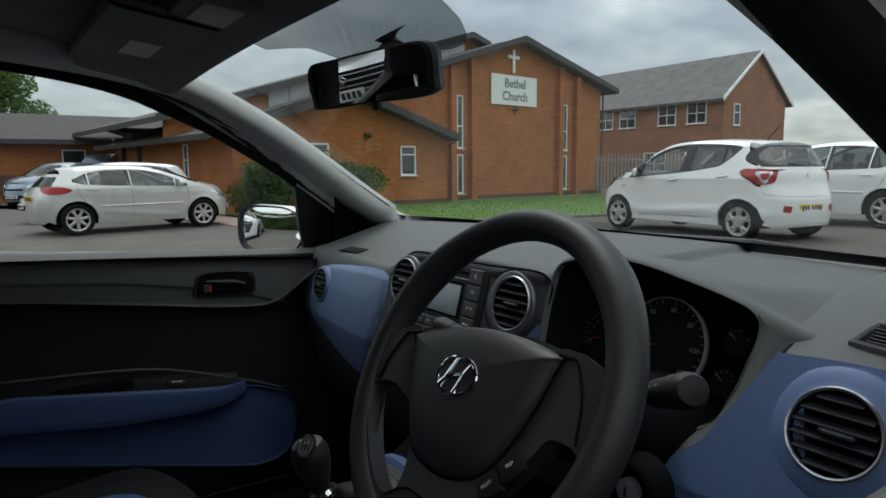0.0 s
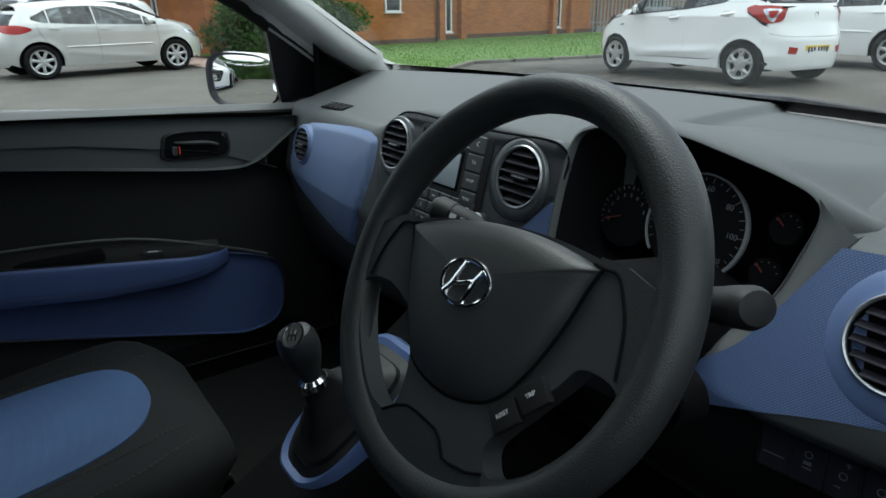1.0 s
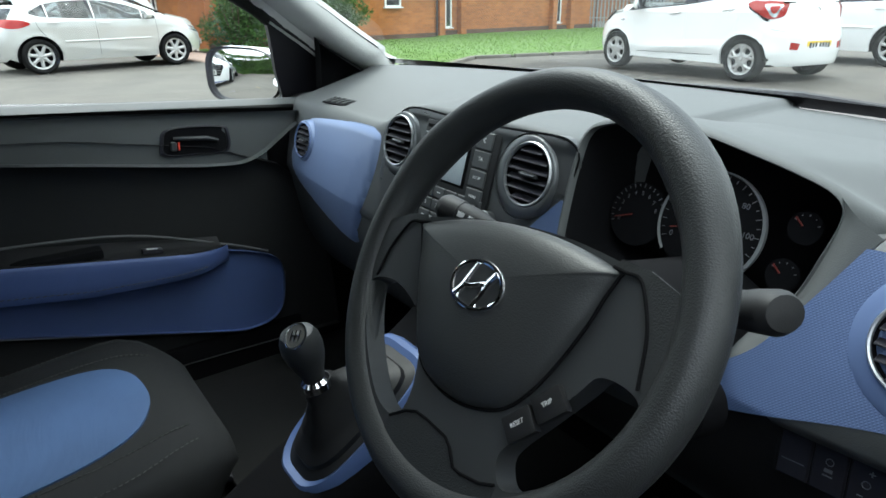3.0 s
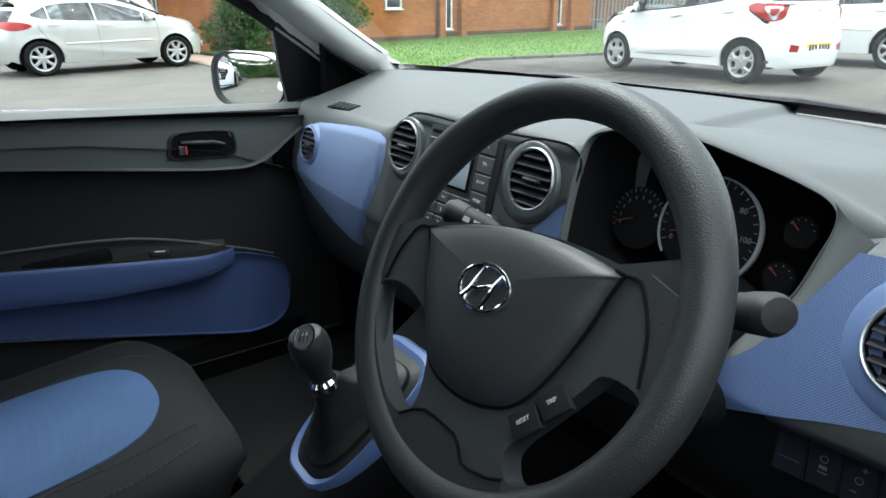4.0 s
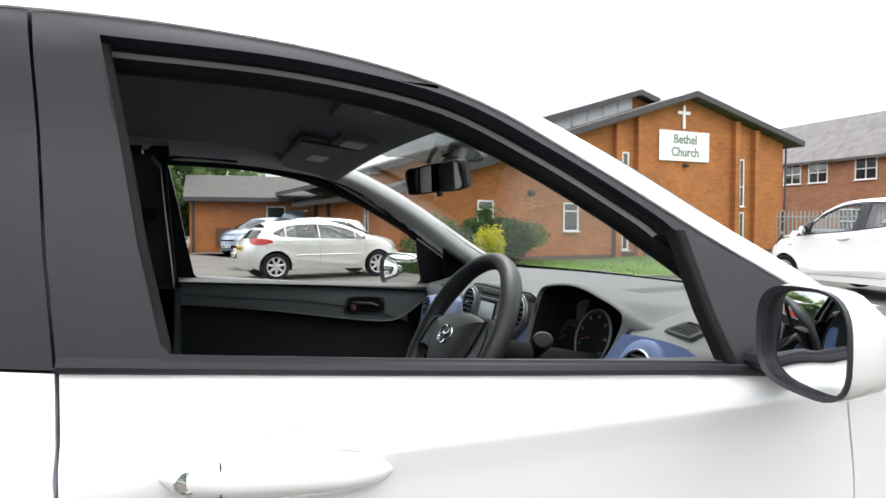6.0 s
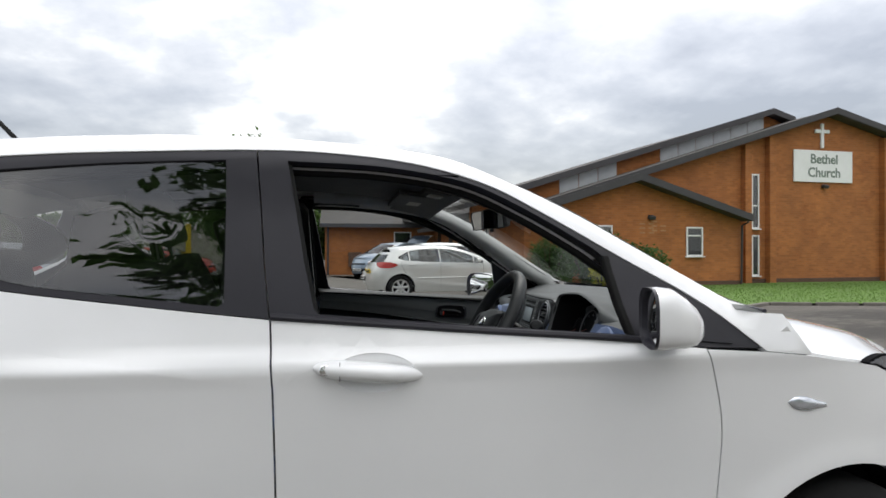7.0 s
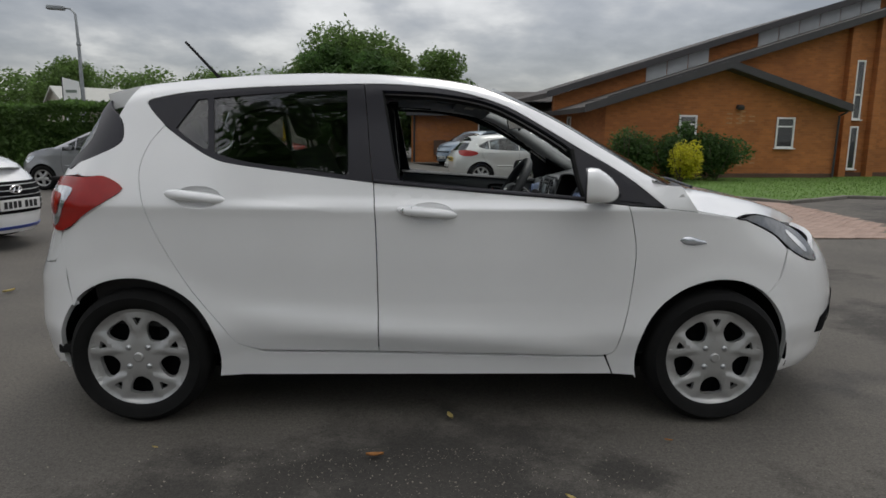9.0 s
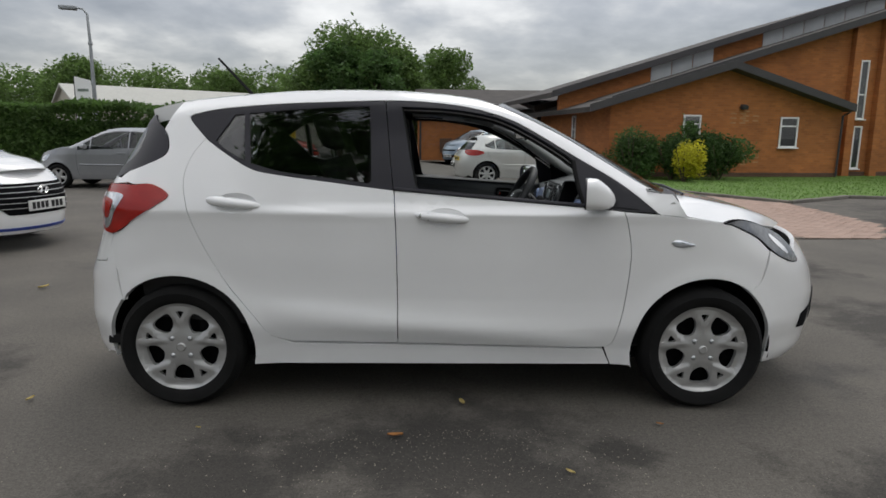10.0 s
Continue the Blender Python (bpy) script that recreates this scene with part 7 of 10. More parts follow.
# ---- the ground ----
ASPHALT = surface("worn_asphalt", (0.100, 0.091, 0.078), 0.88, spread=0.22, scale=1.2, grain=0.6, grain_scale=130, second=(0.060, 0.056, 0.051), second_at=0.62, second_scale=0.7)
TURF = surface("mown_turf", (0.095, 0.175, 0.030), 0.95, spread=0.25, scale=2.5, grain=0.5, grain_scale=60)
BLADES = surface("grass_blades", (0.13, 0.235, 0.042), 0.8, spread=0.2, scale=1.5)
KERBSTONE = surface("grey_kerb_concrete", (0.15, 0.138, 0.12), 0.85, spread=0.2, scale=5, grain=0.4, grain_scale=120, random_object=0.12)
PAVER = surface("reddish_paver", (0.36, 0.255, 0.205), 0.85, spread=0.25, scale=9, grain=0.4, grain_scale=150, random_object=0.10)
PAVEBED = surface("sandy_joint", (0.15, 0.125, 0.10), 0.95, spread=0.2, scale=20)


def weather(m, spots):
    """Fine pale and dark aggregate, and dark damp stains with ragged edges round the given spots (x, y, reach)."""
    nt = m.node_tree
    b = nt.nodes["Principled BSDF"]
    src = b.inputs["Base Color"].links[0].from_socket

    def maths(op, a, c):
        n = nt.nodes.new("ShaderNodeMath")
        n.operation = op
        for i, v in enumerate((a, c)):
            if isinstance(v, (int, float)):
                n.inputs[i].default_value = v
            else:
                nt.links.new(v, n.inputs[i])
        return n.outputs[0]

    def times(colour, factor):
        mix = nt.nodes.new("ShaderNodeVectorMath")
        mix.operation = "SCALE"
        nt.links.new(colour, mix.inputs[0])
        nt.links.new(factor, mix.inputs["Scale"])
        return mix.outputs[0]
    grit = noise_nodes(nt, 120, 4.0, 0.8)
    chip = noise_nodes(nt, 46, 3.0, 0.7)
    src = times(src, maths("MAXIMUM", maths("ADD", maths("ADD", maths("MULTIPLY", grit.outputs[0], 2.7), maths("MULTIPLY", chip.outputs[0], 1.1)), -0.93), 0.3))
    blot = noise_nodes(nt, 3.0, 9.0, 0.72)
    tc = nt.nodes.new("ShaderNodeTexCoord")
    wet = None
    for x, y, reach in spots:
        d = nt.nodes.new("ShaderNodeVectorMath")
        d.operation = "DISTANCE"
        nt.links.new(tc.outputs["Object"], d.inputs[0])
        d.inputs[1].default_value = (x, y, 0)
        q = maths("SUBTRACT", 1.0, maths("DIVIDE", d.outputs["Value"], reach))
        wet = q if wet is None else maths("MAXIMUM", wet, q)
    ragged = maths("ADD", wet, maths("MULTIPLY", maths("SUBTRACT", blot.outputs[0], 0.54), 2.6))
    ramp = nt.nodes.new("ShaderNodeMapRange")
    ramp.inputs[1].default_value, ramp.inputs[2].default_value, ramp.inputs[3].default_value, ramp.inputs[4].default_value = 0.0, 0.5, 1.0, 0.42
    nt.links.new(ragged, ramp.inputs[0])
    src = times(src, ramp.outputs[0])
    nt.links.new(src, b.inputs["Base Color"])


weather(ASPHALT, [(0.05, -1.2, 0.75), (0.30, -1.45, 0.50), (-0.50, -1.25, 0.35), (-0.9, -1.5, 0.55), (0.70, -1.2, 0.20), (1.6, -1.6, 0.5), (2.3, -0.9, 0.35), (-1.8, -1.9, 0.5), (3.2, 0.6, 0.8), (7.6, 5.6, 1.6), (9.5, 7.6, 2.6), (12.5, 8.0, 2.6), (-2.6, -0.4, 0.5), (3.4, 2.6, 0.7)])


def fall(x, y):
    return -0.1 * ease(2.0, 12.0, y) + 0.10 * ease(5.5, 9.0, x) * (1 - ease(7.6, 10.2, y)) * ease(-6.0, 1.0, y) * (1 - ease(30.0, 45.0, x))


bm = bmesh.new()
xs = [-900, -300, -120, -60] + list(np.linspace(-40, 60, 126)) + [80, 140, 300, 900]
ys = [-900, -300, -100, -40] + list(np.linspace(-20, 50, 71)) + [70, 140, 300, 900]
rows = [[bm.verts.new((x, y, fall(x, y))) for x in xs] for y in ys]
for a, b in zip(rows, rows[1:]):
    for i in range(len(xs) - 1):
        bm.faces.new((a[i], a[i + 1], b[i + 1], b[i]))
tagged(part("ground", bm, ASPHALT), "worn grey asphalt of a car park", "asphalt", kind="structure")


def inside(x, y, poly):
    hit = False
    for (ax, ay), (bx, by) in zip(poly, poly[1:] + poly[:1]):
        if (ay > y) != (by > y) and x < (bx - ax) * (y - ay) / (by - ay) + ax:
            hit = not hit
    return hit


def sheet(name, outline, lift, material, label, category):
    bm = bmesh.new()
    vs = [bm.verts.new((x, y, 0)) for x, y in outline]
    bm.faces.new(vs)
    bmesh.ops.triangulate(bm, faces=bm.faces[:])
    for axis, lo, hi in ((0, min(p[0] for p in outline), max(p[0] for p in outline)), (1, min(p[1] for p in outline), max(p[1] for p in outline))):
        for k in range(1, int(hi - lo) + 1):
            co, no = Vector((0, 0, 0)), Vector((0, 0, 0))
            co[axis], no[axis] = lo + k, 1
            bmesh.ops.bisect_plane(bm, geom=bm.verts[:] + bm.edges[:] + bm.faces[:], plane_co=co, plane_no=no, dist=1e-6)
    for v in bm.verts:
        v.co.z = fall(v.co.x, v.co.y) + lift
    return tagged(part(name, bm, material), label, category, kind="structure")


LAWN = [(7.25, 9.45), (9.4, 11.0), (12.35, 10.3), (16.0, 9.6), (21, 8.6), (27, 9.0), (27, 20), (16, 19.4), (13.5, 18.8), (8, 18.2), (5.2, 17.6), (5.7, 12.6)]
sheet("lawn", LAWN, 0.055, TURF, "mown green lawn in front of the church", "lawn")
PAVED = [(4.55, 4.40), (5.75, 4.46), (6.60, 5.75), (7.0, 8.6), (7.2, 9.4), (5.65, 12.6), (5.15, 17.6), (4.4, 30.6), (-0.9, 30.6), (-0.9, 29.2), (3.2, 28.6), (3.9, 17), (4.35, 14.2), (4.6, 10.5), (4.35, 7.0)]
path = sheet("pavement", PAVED, 0.012, PAVEBED, "reddish block paving with sandy joints", "paving")
# kerb stones along the lawn
kerb = [(5.7, 12.6), (7.25, 9.45), (9.4, 11.0), (12.35, 10.3), (16.0, 9.6), (21, 8.6), (27, 9.0)]
kerb_root = tagged(new("kerb"), "low grey concrete kerb round the lawn", "kerb", kind="structure")
bm = bmesh.new()
box(bm, (0.90, 0.12, 0.16), None, 0.012, 1)
stone_me = bpy.data.meshes.new("kerbstone")
bm.to_mesh(stone_me)
bm.free()
stone_me.materials.append(KERBSTONE)
for (ax, ay), (bx, by) in zip(kerb, kerb[1:]):
    d = math.hypot(bx - ax, by - ay)
    n = max(1, round(d / 0.914))
    for k in range(n):
        u = (k + 0.5) / n
        x, y = ax + (bx - ax) * u, ay + (by - ay) * u
        st_ = new("kerbstone", stone_me)
        st_.parent = kerb_root
        st_.matrix_local = pose(x, y, fall(x, y) - 0.005, 0, 0, math.degrees(math.atan2(by - ay, bx - ax)))
# block pavers: the nearest singly, the rest joined
bm = bmesh.new()
box(bm, (0.196, 0.096, 0.06), None, 0.006, 1)
paver_me = bpy.data.meshes.new("paver")
bm.to_mesh(paver_me)
bm.free()
paver_me.materials.append(PAVER)
pv, pf = [], []
base_v, base_f = [v.co.copy() for v in paver_me.vertices], [tuple(p.vertices) for p in paver_me.polygons]
cells = []
for i in range(-10, 60):
    for j in range(0, 270):
        x, y = -0.9 + 0.2 * i + (0.1 if j % 2 else 0.0), 4.40 + 0.1 * j
        if inside(x, y, PAVED) and inside(x + 0.09, y + 0.04, PAVED) and inside(x - 0.09, y - 0.04, PAVED):
            cells.append((x, y))
cells.sort(key=lambda c: math.hypot(c[0] - 4.6, c[1] - 4.4))
for k, (x, y) in enumerate(cells):
    z = fall(x, y) - 0.010 + random.uniform(-0.002, 0.002)
    if k < 300:
        o_ = new("paver", paver_me)
        o_.parent = path
        o_.matrix_local = pose(x, y, z, random.uniform(-0.6, 0.6), random.uniform(-0.6, 0.6), 0)
    elif y < 20:
        n0 = len(pv)
        pv += [(p.x + x, p.y + y, p.z + z) for p in base_v]
        pf += [tuple(n0 + q for q in f) for f in base_f]
me = bpy.data.meshes.new("paver_field")
me.from_pydata(pv, [], pf)
tagged(mesh_object("paver_field", me, PAVER, path), kind="stuff")
# grass blades
gv, gf = [], []
rng = random.Random(4)
count = 0
while count < 34000:
    x, y = rng.uniform(5.2, 27), rng.uniform(8.7, 19)
    if not inside(x, y, LAWN):
        continue
    count += 1
    h, a = rng.uniform(0.015, 0.045), rng.uniform(0, math.pi)
    dx, dy, lx, ly = 0.012 * math.cos(a), 0.012 * math.sin(a), rng.uniform(-0.03, 0.03), rng.uniform(-0.03, 0.03)
    z = fall(x, y) + 0.053
    n0 = len(gv)
    gv += [(x - dx, y - dy, z), (x + dx, y + dy, z), (x + lx, y + ly, z + h)]
    gf.append((n0, n0 + 1, n0 + 2))
me = bpy.data.meshes.new("grass_blades")
me.from_pydata(gv, [], gf)
tagged(mesh_object("grass_blades", me, BLADES), "short green grass blades on the lawn", "grass", kind="stuff")
# loose grit on the dirty patch beside the car
GRIT = surface("pale_grit", (0.26, 0.235, 0.19), 0.9, spread=0.45, scale=60)
rng = random.Random(12)
gv, gf = [], []
while len(gf) < 8 * 1700:
    x, y = rng.gauss(0.0, 0.55), -1.02 - abs(rng.gauss(0.0, 0.38))
    if rng.random() < 0.25:
        x, y = rng.uniform(-2.2, 2.4), rng.uniform(-2.2, -1.0)
    r, a = 0.0012 + 0.0030 * rng.random() ** 3, rng.uniform(0, math.pi)
    n0 = len(gv)
    gv += [(x + r * math.cos(a + k * math.pi / 2) * rng.uniform(0.7, 1.3), y + r * math.sin(a + k * math.pi / 2) * rng.uniform(0.7, 1.3), r * 0.5) for k in range(4)] + [(x, y, r * 1.1), (x, y, -r * 0.2)]
    for k in range(4):
        gf += [(n0 + k, n0 + (k + 1) % 4, n0 + 4), (n0 + (k + 1) % 4, n0 + k, n0 + 5)]
me = bpy.data.meshes.new("loose_grit")
me.from_pydata(gv, [], gf)
tagged(mesh_object("loose_grit", me, GRIT), "pale loose grit scattered on damp asphalt", "grit", kind="stuff")
# fallen leaves on the asphalt
LEAFBROWN = surface("dry_leaf", (0.30, 0.13, 0.035), 0.8, spread=0.3, scale=30)
LEAFPALE = surface("pale_dry_leaf", (0.42, 0.33, 0.12), 0.8, spread=0.3, scale=30)
for x, y, s_, material in ((-0.203, -1.101, 0.034, LEAFBROWN), (0.089, -0.762, 0.032, LEAFPALE), (0.469, -1.392, 0.022, LEAFPALE), (0.946, -0.982, 0.016, LEAFBROWN), (-1.043, -1.034, 0.014, LEAFPALE), (-1.93, -0.742, 0.026, LEAFPALE), (-3.168, 1.451, 0.05, LEAFPALE)):
    bm = bmesh.new()
    turn = rng.uniform(0, 360)
    rows = [[pose(x, y, 0.006, 0, 0, turn) @ Vector((s_ * u, s_ * 0.38 * v * (1 - abs(u) ** 2.2), 0.006 + 0.25 * s_ * (v * v) + 0.12 * s_ * u * u)) for v in (-1, -0.4, 0, 0.4, 1)] for u in (-0.98, -0.6, -0.2, 0.2, 0.6, 0.98)]
    loft(bm, rows, closed=False)
    tagged(part("fallen_leaf", bm, material), "dry curled leaf lying on the asphalt", "leaf", "fallen leaves on the asphalt")


# ---- the church ----
def brickwork(name, base, mortar, dark):
    """Stretcher-bond brick with pale joints, its courses at true size, on upright walls of any side."""
    m = surface(name, base, 0.88, spread=0.16, scale=0.9, second=dark, second_at=0.60, second_scale=0.5)
    nt = m.node_tree
    b = nt.nodes["Principled BSDF"]
    tc = nt.nodes.new("ShaderNodeTexCoord")
    sep, comb = nt.nodes.new("ShaderNodeSeparateXYZ"), nt.nodes.new("ShaderNodeCombineXYZ")
    add = nt.nodes.new("ShaderNodeMath")
    nt.links.new(tc.outputs["Object"], sep.inputs[0])
    nt.links.new(sep.outputs[0], add.inputs[0])
    nt.links.new(sep.outputs[1], add.inputs[1])
    nt.links.new(add.outputs[0], comb.inputs[0])
    nt.links.new(sep.outputs[2], comb.inputs[1])
    br = nt.nodes.new("ShaderNodeTexBrick")
    br.inputs["Scale"].default_value = 1.0
    br.inputs["Brick Width"].default_value, br.inputs["Row Height"].default_value, br.inputs["Mortar Size"].default_value = 0.225, 0.075, 0.006
    br.inputs["Color1"].default_value, br.inputs["Color2"].default_value, br.inputs["Mortar"].default_value = (0.82, 0.80, 0.78, 1), (1.18, 1.15, 1.1, 1), (*[c / d for c, d in zip(mortar, base)], 1)
    nt.links.new(comb.outputs[0], br.inputs["Vector"])
    src = b.inputs["Base Color"].links[0].from_socket
    mul = nt.nodes.new("ShaderNodeMix")
    mul.data_type, mul.blend_type = "RGBA", "MULTIPLY"
    mul.inputs[0].default_value = 0.85
    nt.links.new(src, mul.inputs[6])
    nt.links.new(br.outputs[0], mul.inputs[7])
    nt.links.new(mul.outputs[2], b.inputs["Base Color"])
    bump = nt.nodes.new("ShaderNodeBump")
    bump.inputs["Strength"].default_value, bump.inputs["Distance"].default_value = 0.5, 0.006
    bump.invert = True
    nt.links.new(br.outputs["Fac"], bump.inputs["Height"])
    nt.links.new(bump.outputs[0], b.inputs["Normal"])
    return m


def tiling(name, base, row, along):
    """Courses of roof tiles stepping down the slope."""
    m = surface(name, base, 0.85, spread=0.25, scale=2.0, grain=0.3, grain_scale=60)
    nt = m.node_tree
    tc = nt.nodes.new("ShaderNodeTexCoord")
    w = nt.nodes.new("ShaderNodeTexWave")
    w.wave_profile, w.bands_direction = "SAW", along
    w.inputs["Scale"].default_value, w.inputs["Distortion"].default_value = 0.314 / row, 0.15
    nt.links.new(tc.outputs["Object"], w.inputs["Vector"])
    bump = nt.nodes.new("ShaderNodeBump")
    bump.inputs["Strength"].default_value, bump.inputs["Distance"].default_value = 0.9, 0.03
    nt.links.new(w.outputs["Fac"], bump.inputs["Height"])
    nt.links.new(bump.outputs[0], nt.nodes["Principled BSDF"].inputs["Normal"])
    return m


BRICK = brickwork("orange_brick", (0.36, 0.132, 0.038), (0.31, 0.145, 0.062), (0.31, 0.108, 0.030))
DARKBRICK = brickwork("dark_brown_brick", (0.10, 0.055, 0.035), (0.12, 0.09, 0.07), (0.08, 0.045, 0.03))
HOUSEBRICK = brickwork("red_brown_brick", (0.29, 0.125, 0.065), (0.28, 0.2, 0.15), (0.23, 0.10, 0.055))
ROOFTILE = tiling("grey_brown_roof_tile", (0.060, 0.054, 0.050), 0.30, "Z")
HOUSETILE = tiling("grey_roof_tile", (0.135, 0.128, 0.13), 0.30, "Z")
FASCIA = surface("dark_grey_fascia", (0.045, 0.043, 0.045), 0.6, spread=0.15)
UPVC = surface("white_window_frame", (0.78, 0.78, 0.77), 0.35, spread=0.04, coat=0.2)
PANELGREY = surface("pale_grey_glazing_panel", (0.50, 0.52, 0.53), 0.4, spread=0.10, scale=1.5)
ROOMSHADE = surface("painted_room_shade", (0.05, 0.055, 0.06), 0.8, spread=0.3, scale=1.2)
SIGNWHITE = surface("white_sign_board", (0.80, 0.81, 0.80), 0.4, spread=0.03)
SIGNGREEN = surface("grey_green_lettering", (0.17, 0.21, 0.18), 0.5)
TIMBER = surface("dark_stained_timber", (0.045, 0.030, 0.022), 0.7, spread=0.25, scale=6)

CH = pose(10.67, 17.99, 0, 0, 0, 6)
church = thing("church", "orange brick church with tiled roofs, white cross and sign", "church", at=CH)


def slab(bm, loops, y0, y1):
    """An upright plate in x and z reaching from y0 back to y1."""
    return plate(bm, loops, y1 - y0, Matrix(((1, 0, 0, 0), (0, 0, -1, y1), (0, 1, 0, 0), (0, 0, 0, 1))))


def add_window(parent, x0, x1, z0, z1, y, bars=(0.7,), uprights=(), name="window", sill=True, fw=0.055, label="white framed window"):
    """A window set in the front face y: frame bars, a board painted as the shade of a room behind the pane, and a sill.
    """
    w = new(name)
    w.parent = parent
    w["label"] = label
    bm = bmesh.new()
    for a, b, c, d in ((x0, x0 + fw, z0, z1), (x1 - fw, x1, z0, z1), (x0 + fw, x1 - fw, z0, z0 + fw), (x0 + fw, x1 - fw, z1 - fw, z1)):
        box(bm, (b - a, 0.07, d - c), Matrix.Translation(((a + b) / 2, y - 0.012, (c + d) / 2)), 0.006, 1)
    for q in bars:
        zz = z0 + (z1 - z0) * q
        box(bm, (x1 - x0 - 2 * fw, 0.06, fw * 0.9), Matrix.Translation(((x0 + x1) / 2, y - 0.012, zz)), 0.006, 1)
    for q in uprights:
        xx = x0 + (x1 - x0) * q
        box(bm, (fw * 0.8, 0.06, z1 - z0 - 2 * fw), Matrix.Translation((xx, y - 0.010, (z0 + z1) / 2)), 0.006, 1)
    part("frame", bm, UPVC, w)
    bm = bmesh.new()
    box(bm, (x1 - x0 - fw, 0.006, z1 - z0 - fw), Matrix.Translation(((x0 + x1) / 2, y - 0.006, (z0 + z1) / 2)))
    part("pane", bm, PANE, w)
    # thin board on the wall; its dark colour stands in for the unlit room
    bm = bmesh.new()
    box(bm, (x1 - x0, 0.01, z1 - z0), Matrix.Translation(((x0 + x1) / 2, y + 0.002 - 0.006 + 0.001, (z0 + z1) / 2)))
    part("room_shade_board", bm, ROOMSHADE, w)
    if sill:
        bm = bmesh.new()
        box(bm, (x1 - x0 + 0.08, 0.13, 0.035), Matrix.Translation(((x0 + x1) / 2, y - 0.045, z0 - 0.018)), 0.006, 1)
        part("sill", bm, UPVC, w)
    return w


B = -0.35
bm = bmesh.new()
slab(bm, [[(-5.1, B), (2.98, B), (2.98, 2.20), (-1.21, 3.45), (-5.1, 2.28)]], 0.0, 0.3)
part("wing_wall", bm, BRICK, church, "orange brick gable wall")
bm = bmesh.new()
slab(bm, [[(-5.1, B), (-4.8, B), (-4.8, 2.28), (-5.1, 2.20)]], 0.3, 11.5)
part("wing_return_wall", bm, BRICK, church)
bm = bmesh.new()
slab(bm, [[(2.68, B), (2.98, B), (2.98, 2.20), (2.68, 2.25)]], 0.3, 0.95)
part("wing_return_wall", bm, BRICK, church)
bm = bmesh.new()
slab(bm, [[(-4.9, B), (13.35, B), (13.35, 4.75), (7.6, 6.22), (-4.9, 2.30)]], 0.9, 1.2)
part("hall_wall", bm, BRICK, church, "tall orange brick gable wall")
bm = bmesh.new()
slab(bm, [[(13.05, B), (13.35, B), (13.35, 4.75), (13.05, 4.8)]], 1.2, 14)
part("hall_side_wall", bm, BRICK, church)
bm = bmesh.new()
slab(bm, [[(-5.1, B), (13.1, B), (13.1, 4.5), (-5.1, 2.4)]], 13.7, 14)
part("back_wall", bm, BRICK, church)
# plinth course and pilasters
for a, b, y in ((-5.12, 3.0, -0.02), (2.99, 13.38, 0.88)):
    bm = bmesh.new()
    box(bm, (b - a, 0.03, 0.20), Matrix.Translation(((a + b) / 2, y + 0.01, 0.0)), 0.005, 1)
    part("plinth", bm, DARKBRICK, church, "dark brick plinth")
for x in (3.88, 4.94, 10.25, 11.45):
    top = 6.22 - abs(x - 7.6) * (0.325 if x < 7.6 else 0.256) - 0.05
    bm = bmesh.new()
    box(bm, (0.28, 0.24, top - B), Matrix.Translation((x, 0.79, (top + B) / 2)), 0.01, 1)
    part("pilaster", bm, BRICK, church, "brick pilaster")
# roofs
bm = bmesh.new()
slab(bm, [[(-5.95, 2.16), (-1.21, 3.60), (3.12, 2.30), (3.08, 2.14), (-1.21, 3.42), (-5.90, 2.00)]], -0.45, 11.8)
part("wing_roof", bm, ROOFTILE, church, "grey tiled low roof", crease=10)
bm = bmesh.new()
slab(bm, [[(-4.9, 2.50), (7.6, 6.42), (14.15, 4.78), (14.10, 4.60), (7.6, 6.22), (-4.9, 2.32)]], 0.45, 14.2)
part("hall_roof", bm, ROOFTILE, church, "grey tiled hall roof", crease=10)
bm = bmesh.new()
slab(bm, [[(-6.3, 2.78), (6.70, 6.80), (7.75, 6.50), (7.72, 6.34), (6.70, 6.62), (-6.3, 2.60)]], 2.6, 13.6)
part("upper_roof", bm, ROOFTILE, church, "grey tiled upper roof", crease=10)
bm = bmesh.new()
slab(bm, [[(-5.9, 2.0), (6.70, 5.95), (7.5, 6.35), (6.70, 6.66), (-5.9, 2.70)]], 3.0, 3.25)
part("clerestory_wall", bm, BRICK, church, "brick wall between the roofs")


def lower(x):
    return 2.50 + (x + 4.9) * (6.42 - 2.50) / 12.5 + 0.02


def upper_line(x):
    return 2.62 + (x + 6.3) * (6.64 - 2.62) / 13.0


for a, b, n in ((-2.51, -0.12, 3), (1.75, 6.55, 6)):
    for k in range(n):
        xa, xb = a + (b - a) * k / n + 0.02, a + (b - a) * (k + 1) / n - 0.02
        bm = bmesh.new()
        slab(bm, [[(xa, lower(xa) - 0.15), (xb, lower(xb) - 0.15), (xb, upper_line(xb)), (xa, upper_line(xa))]], 2.95, 2.99)
        part("clerestory_panel", bm, PANELGREY, church, "pale grey glazing panel")
for pts, y in ((((-5.95, 2.10), (-1.21, 3.53), (3.12, 2.23)), -0.47), (((-4.9, 2.42), (7.6, 6.34), (14.15, 4.70)), 0.43), (((-6.3, 2.70), (6.70, 6.72), (7.75, 6.42)), 2.58)):
    for (ax, az), (bx, bz) in zip(pts, pts[1:]):
        bm = bmesh.new()
        slab(bm, [[(ax, az - 0.10), (bx, bz - 0.10), (bx, bz + 0.135), (ax, az + 0.135)]], y - 0.02, y + 0.015)
        part("fascia_board", bm, FASCIA, church, "dark fascia board")
bm = bmesh.new()
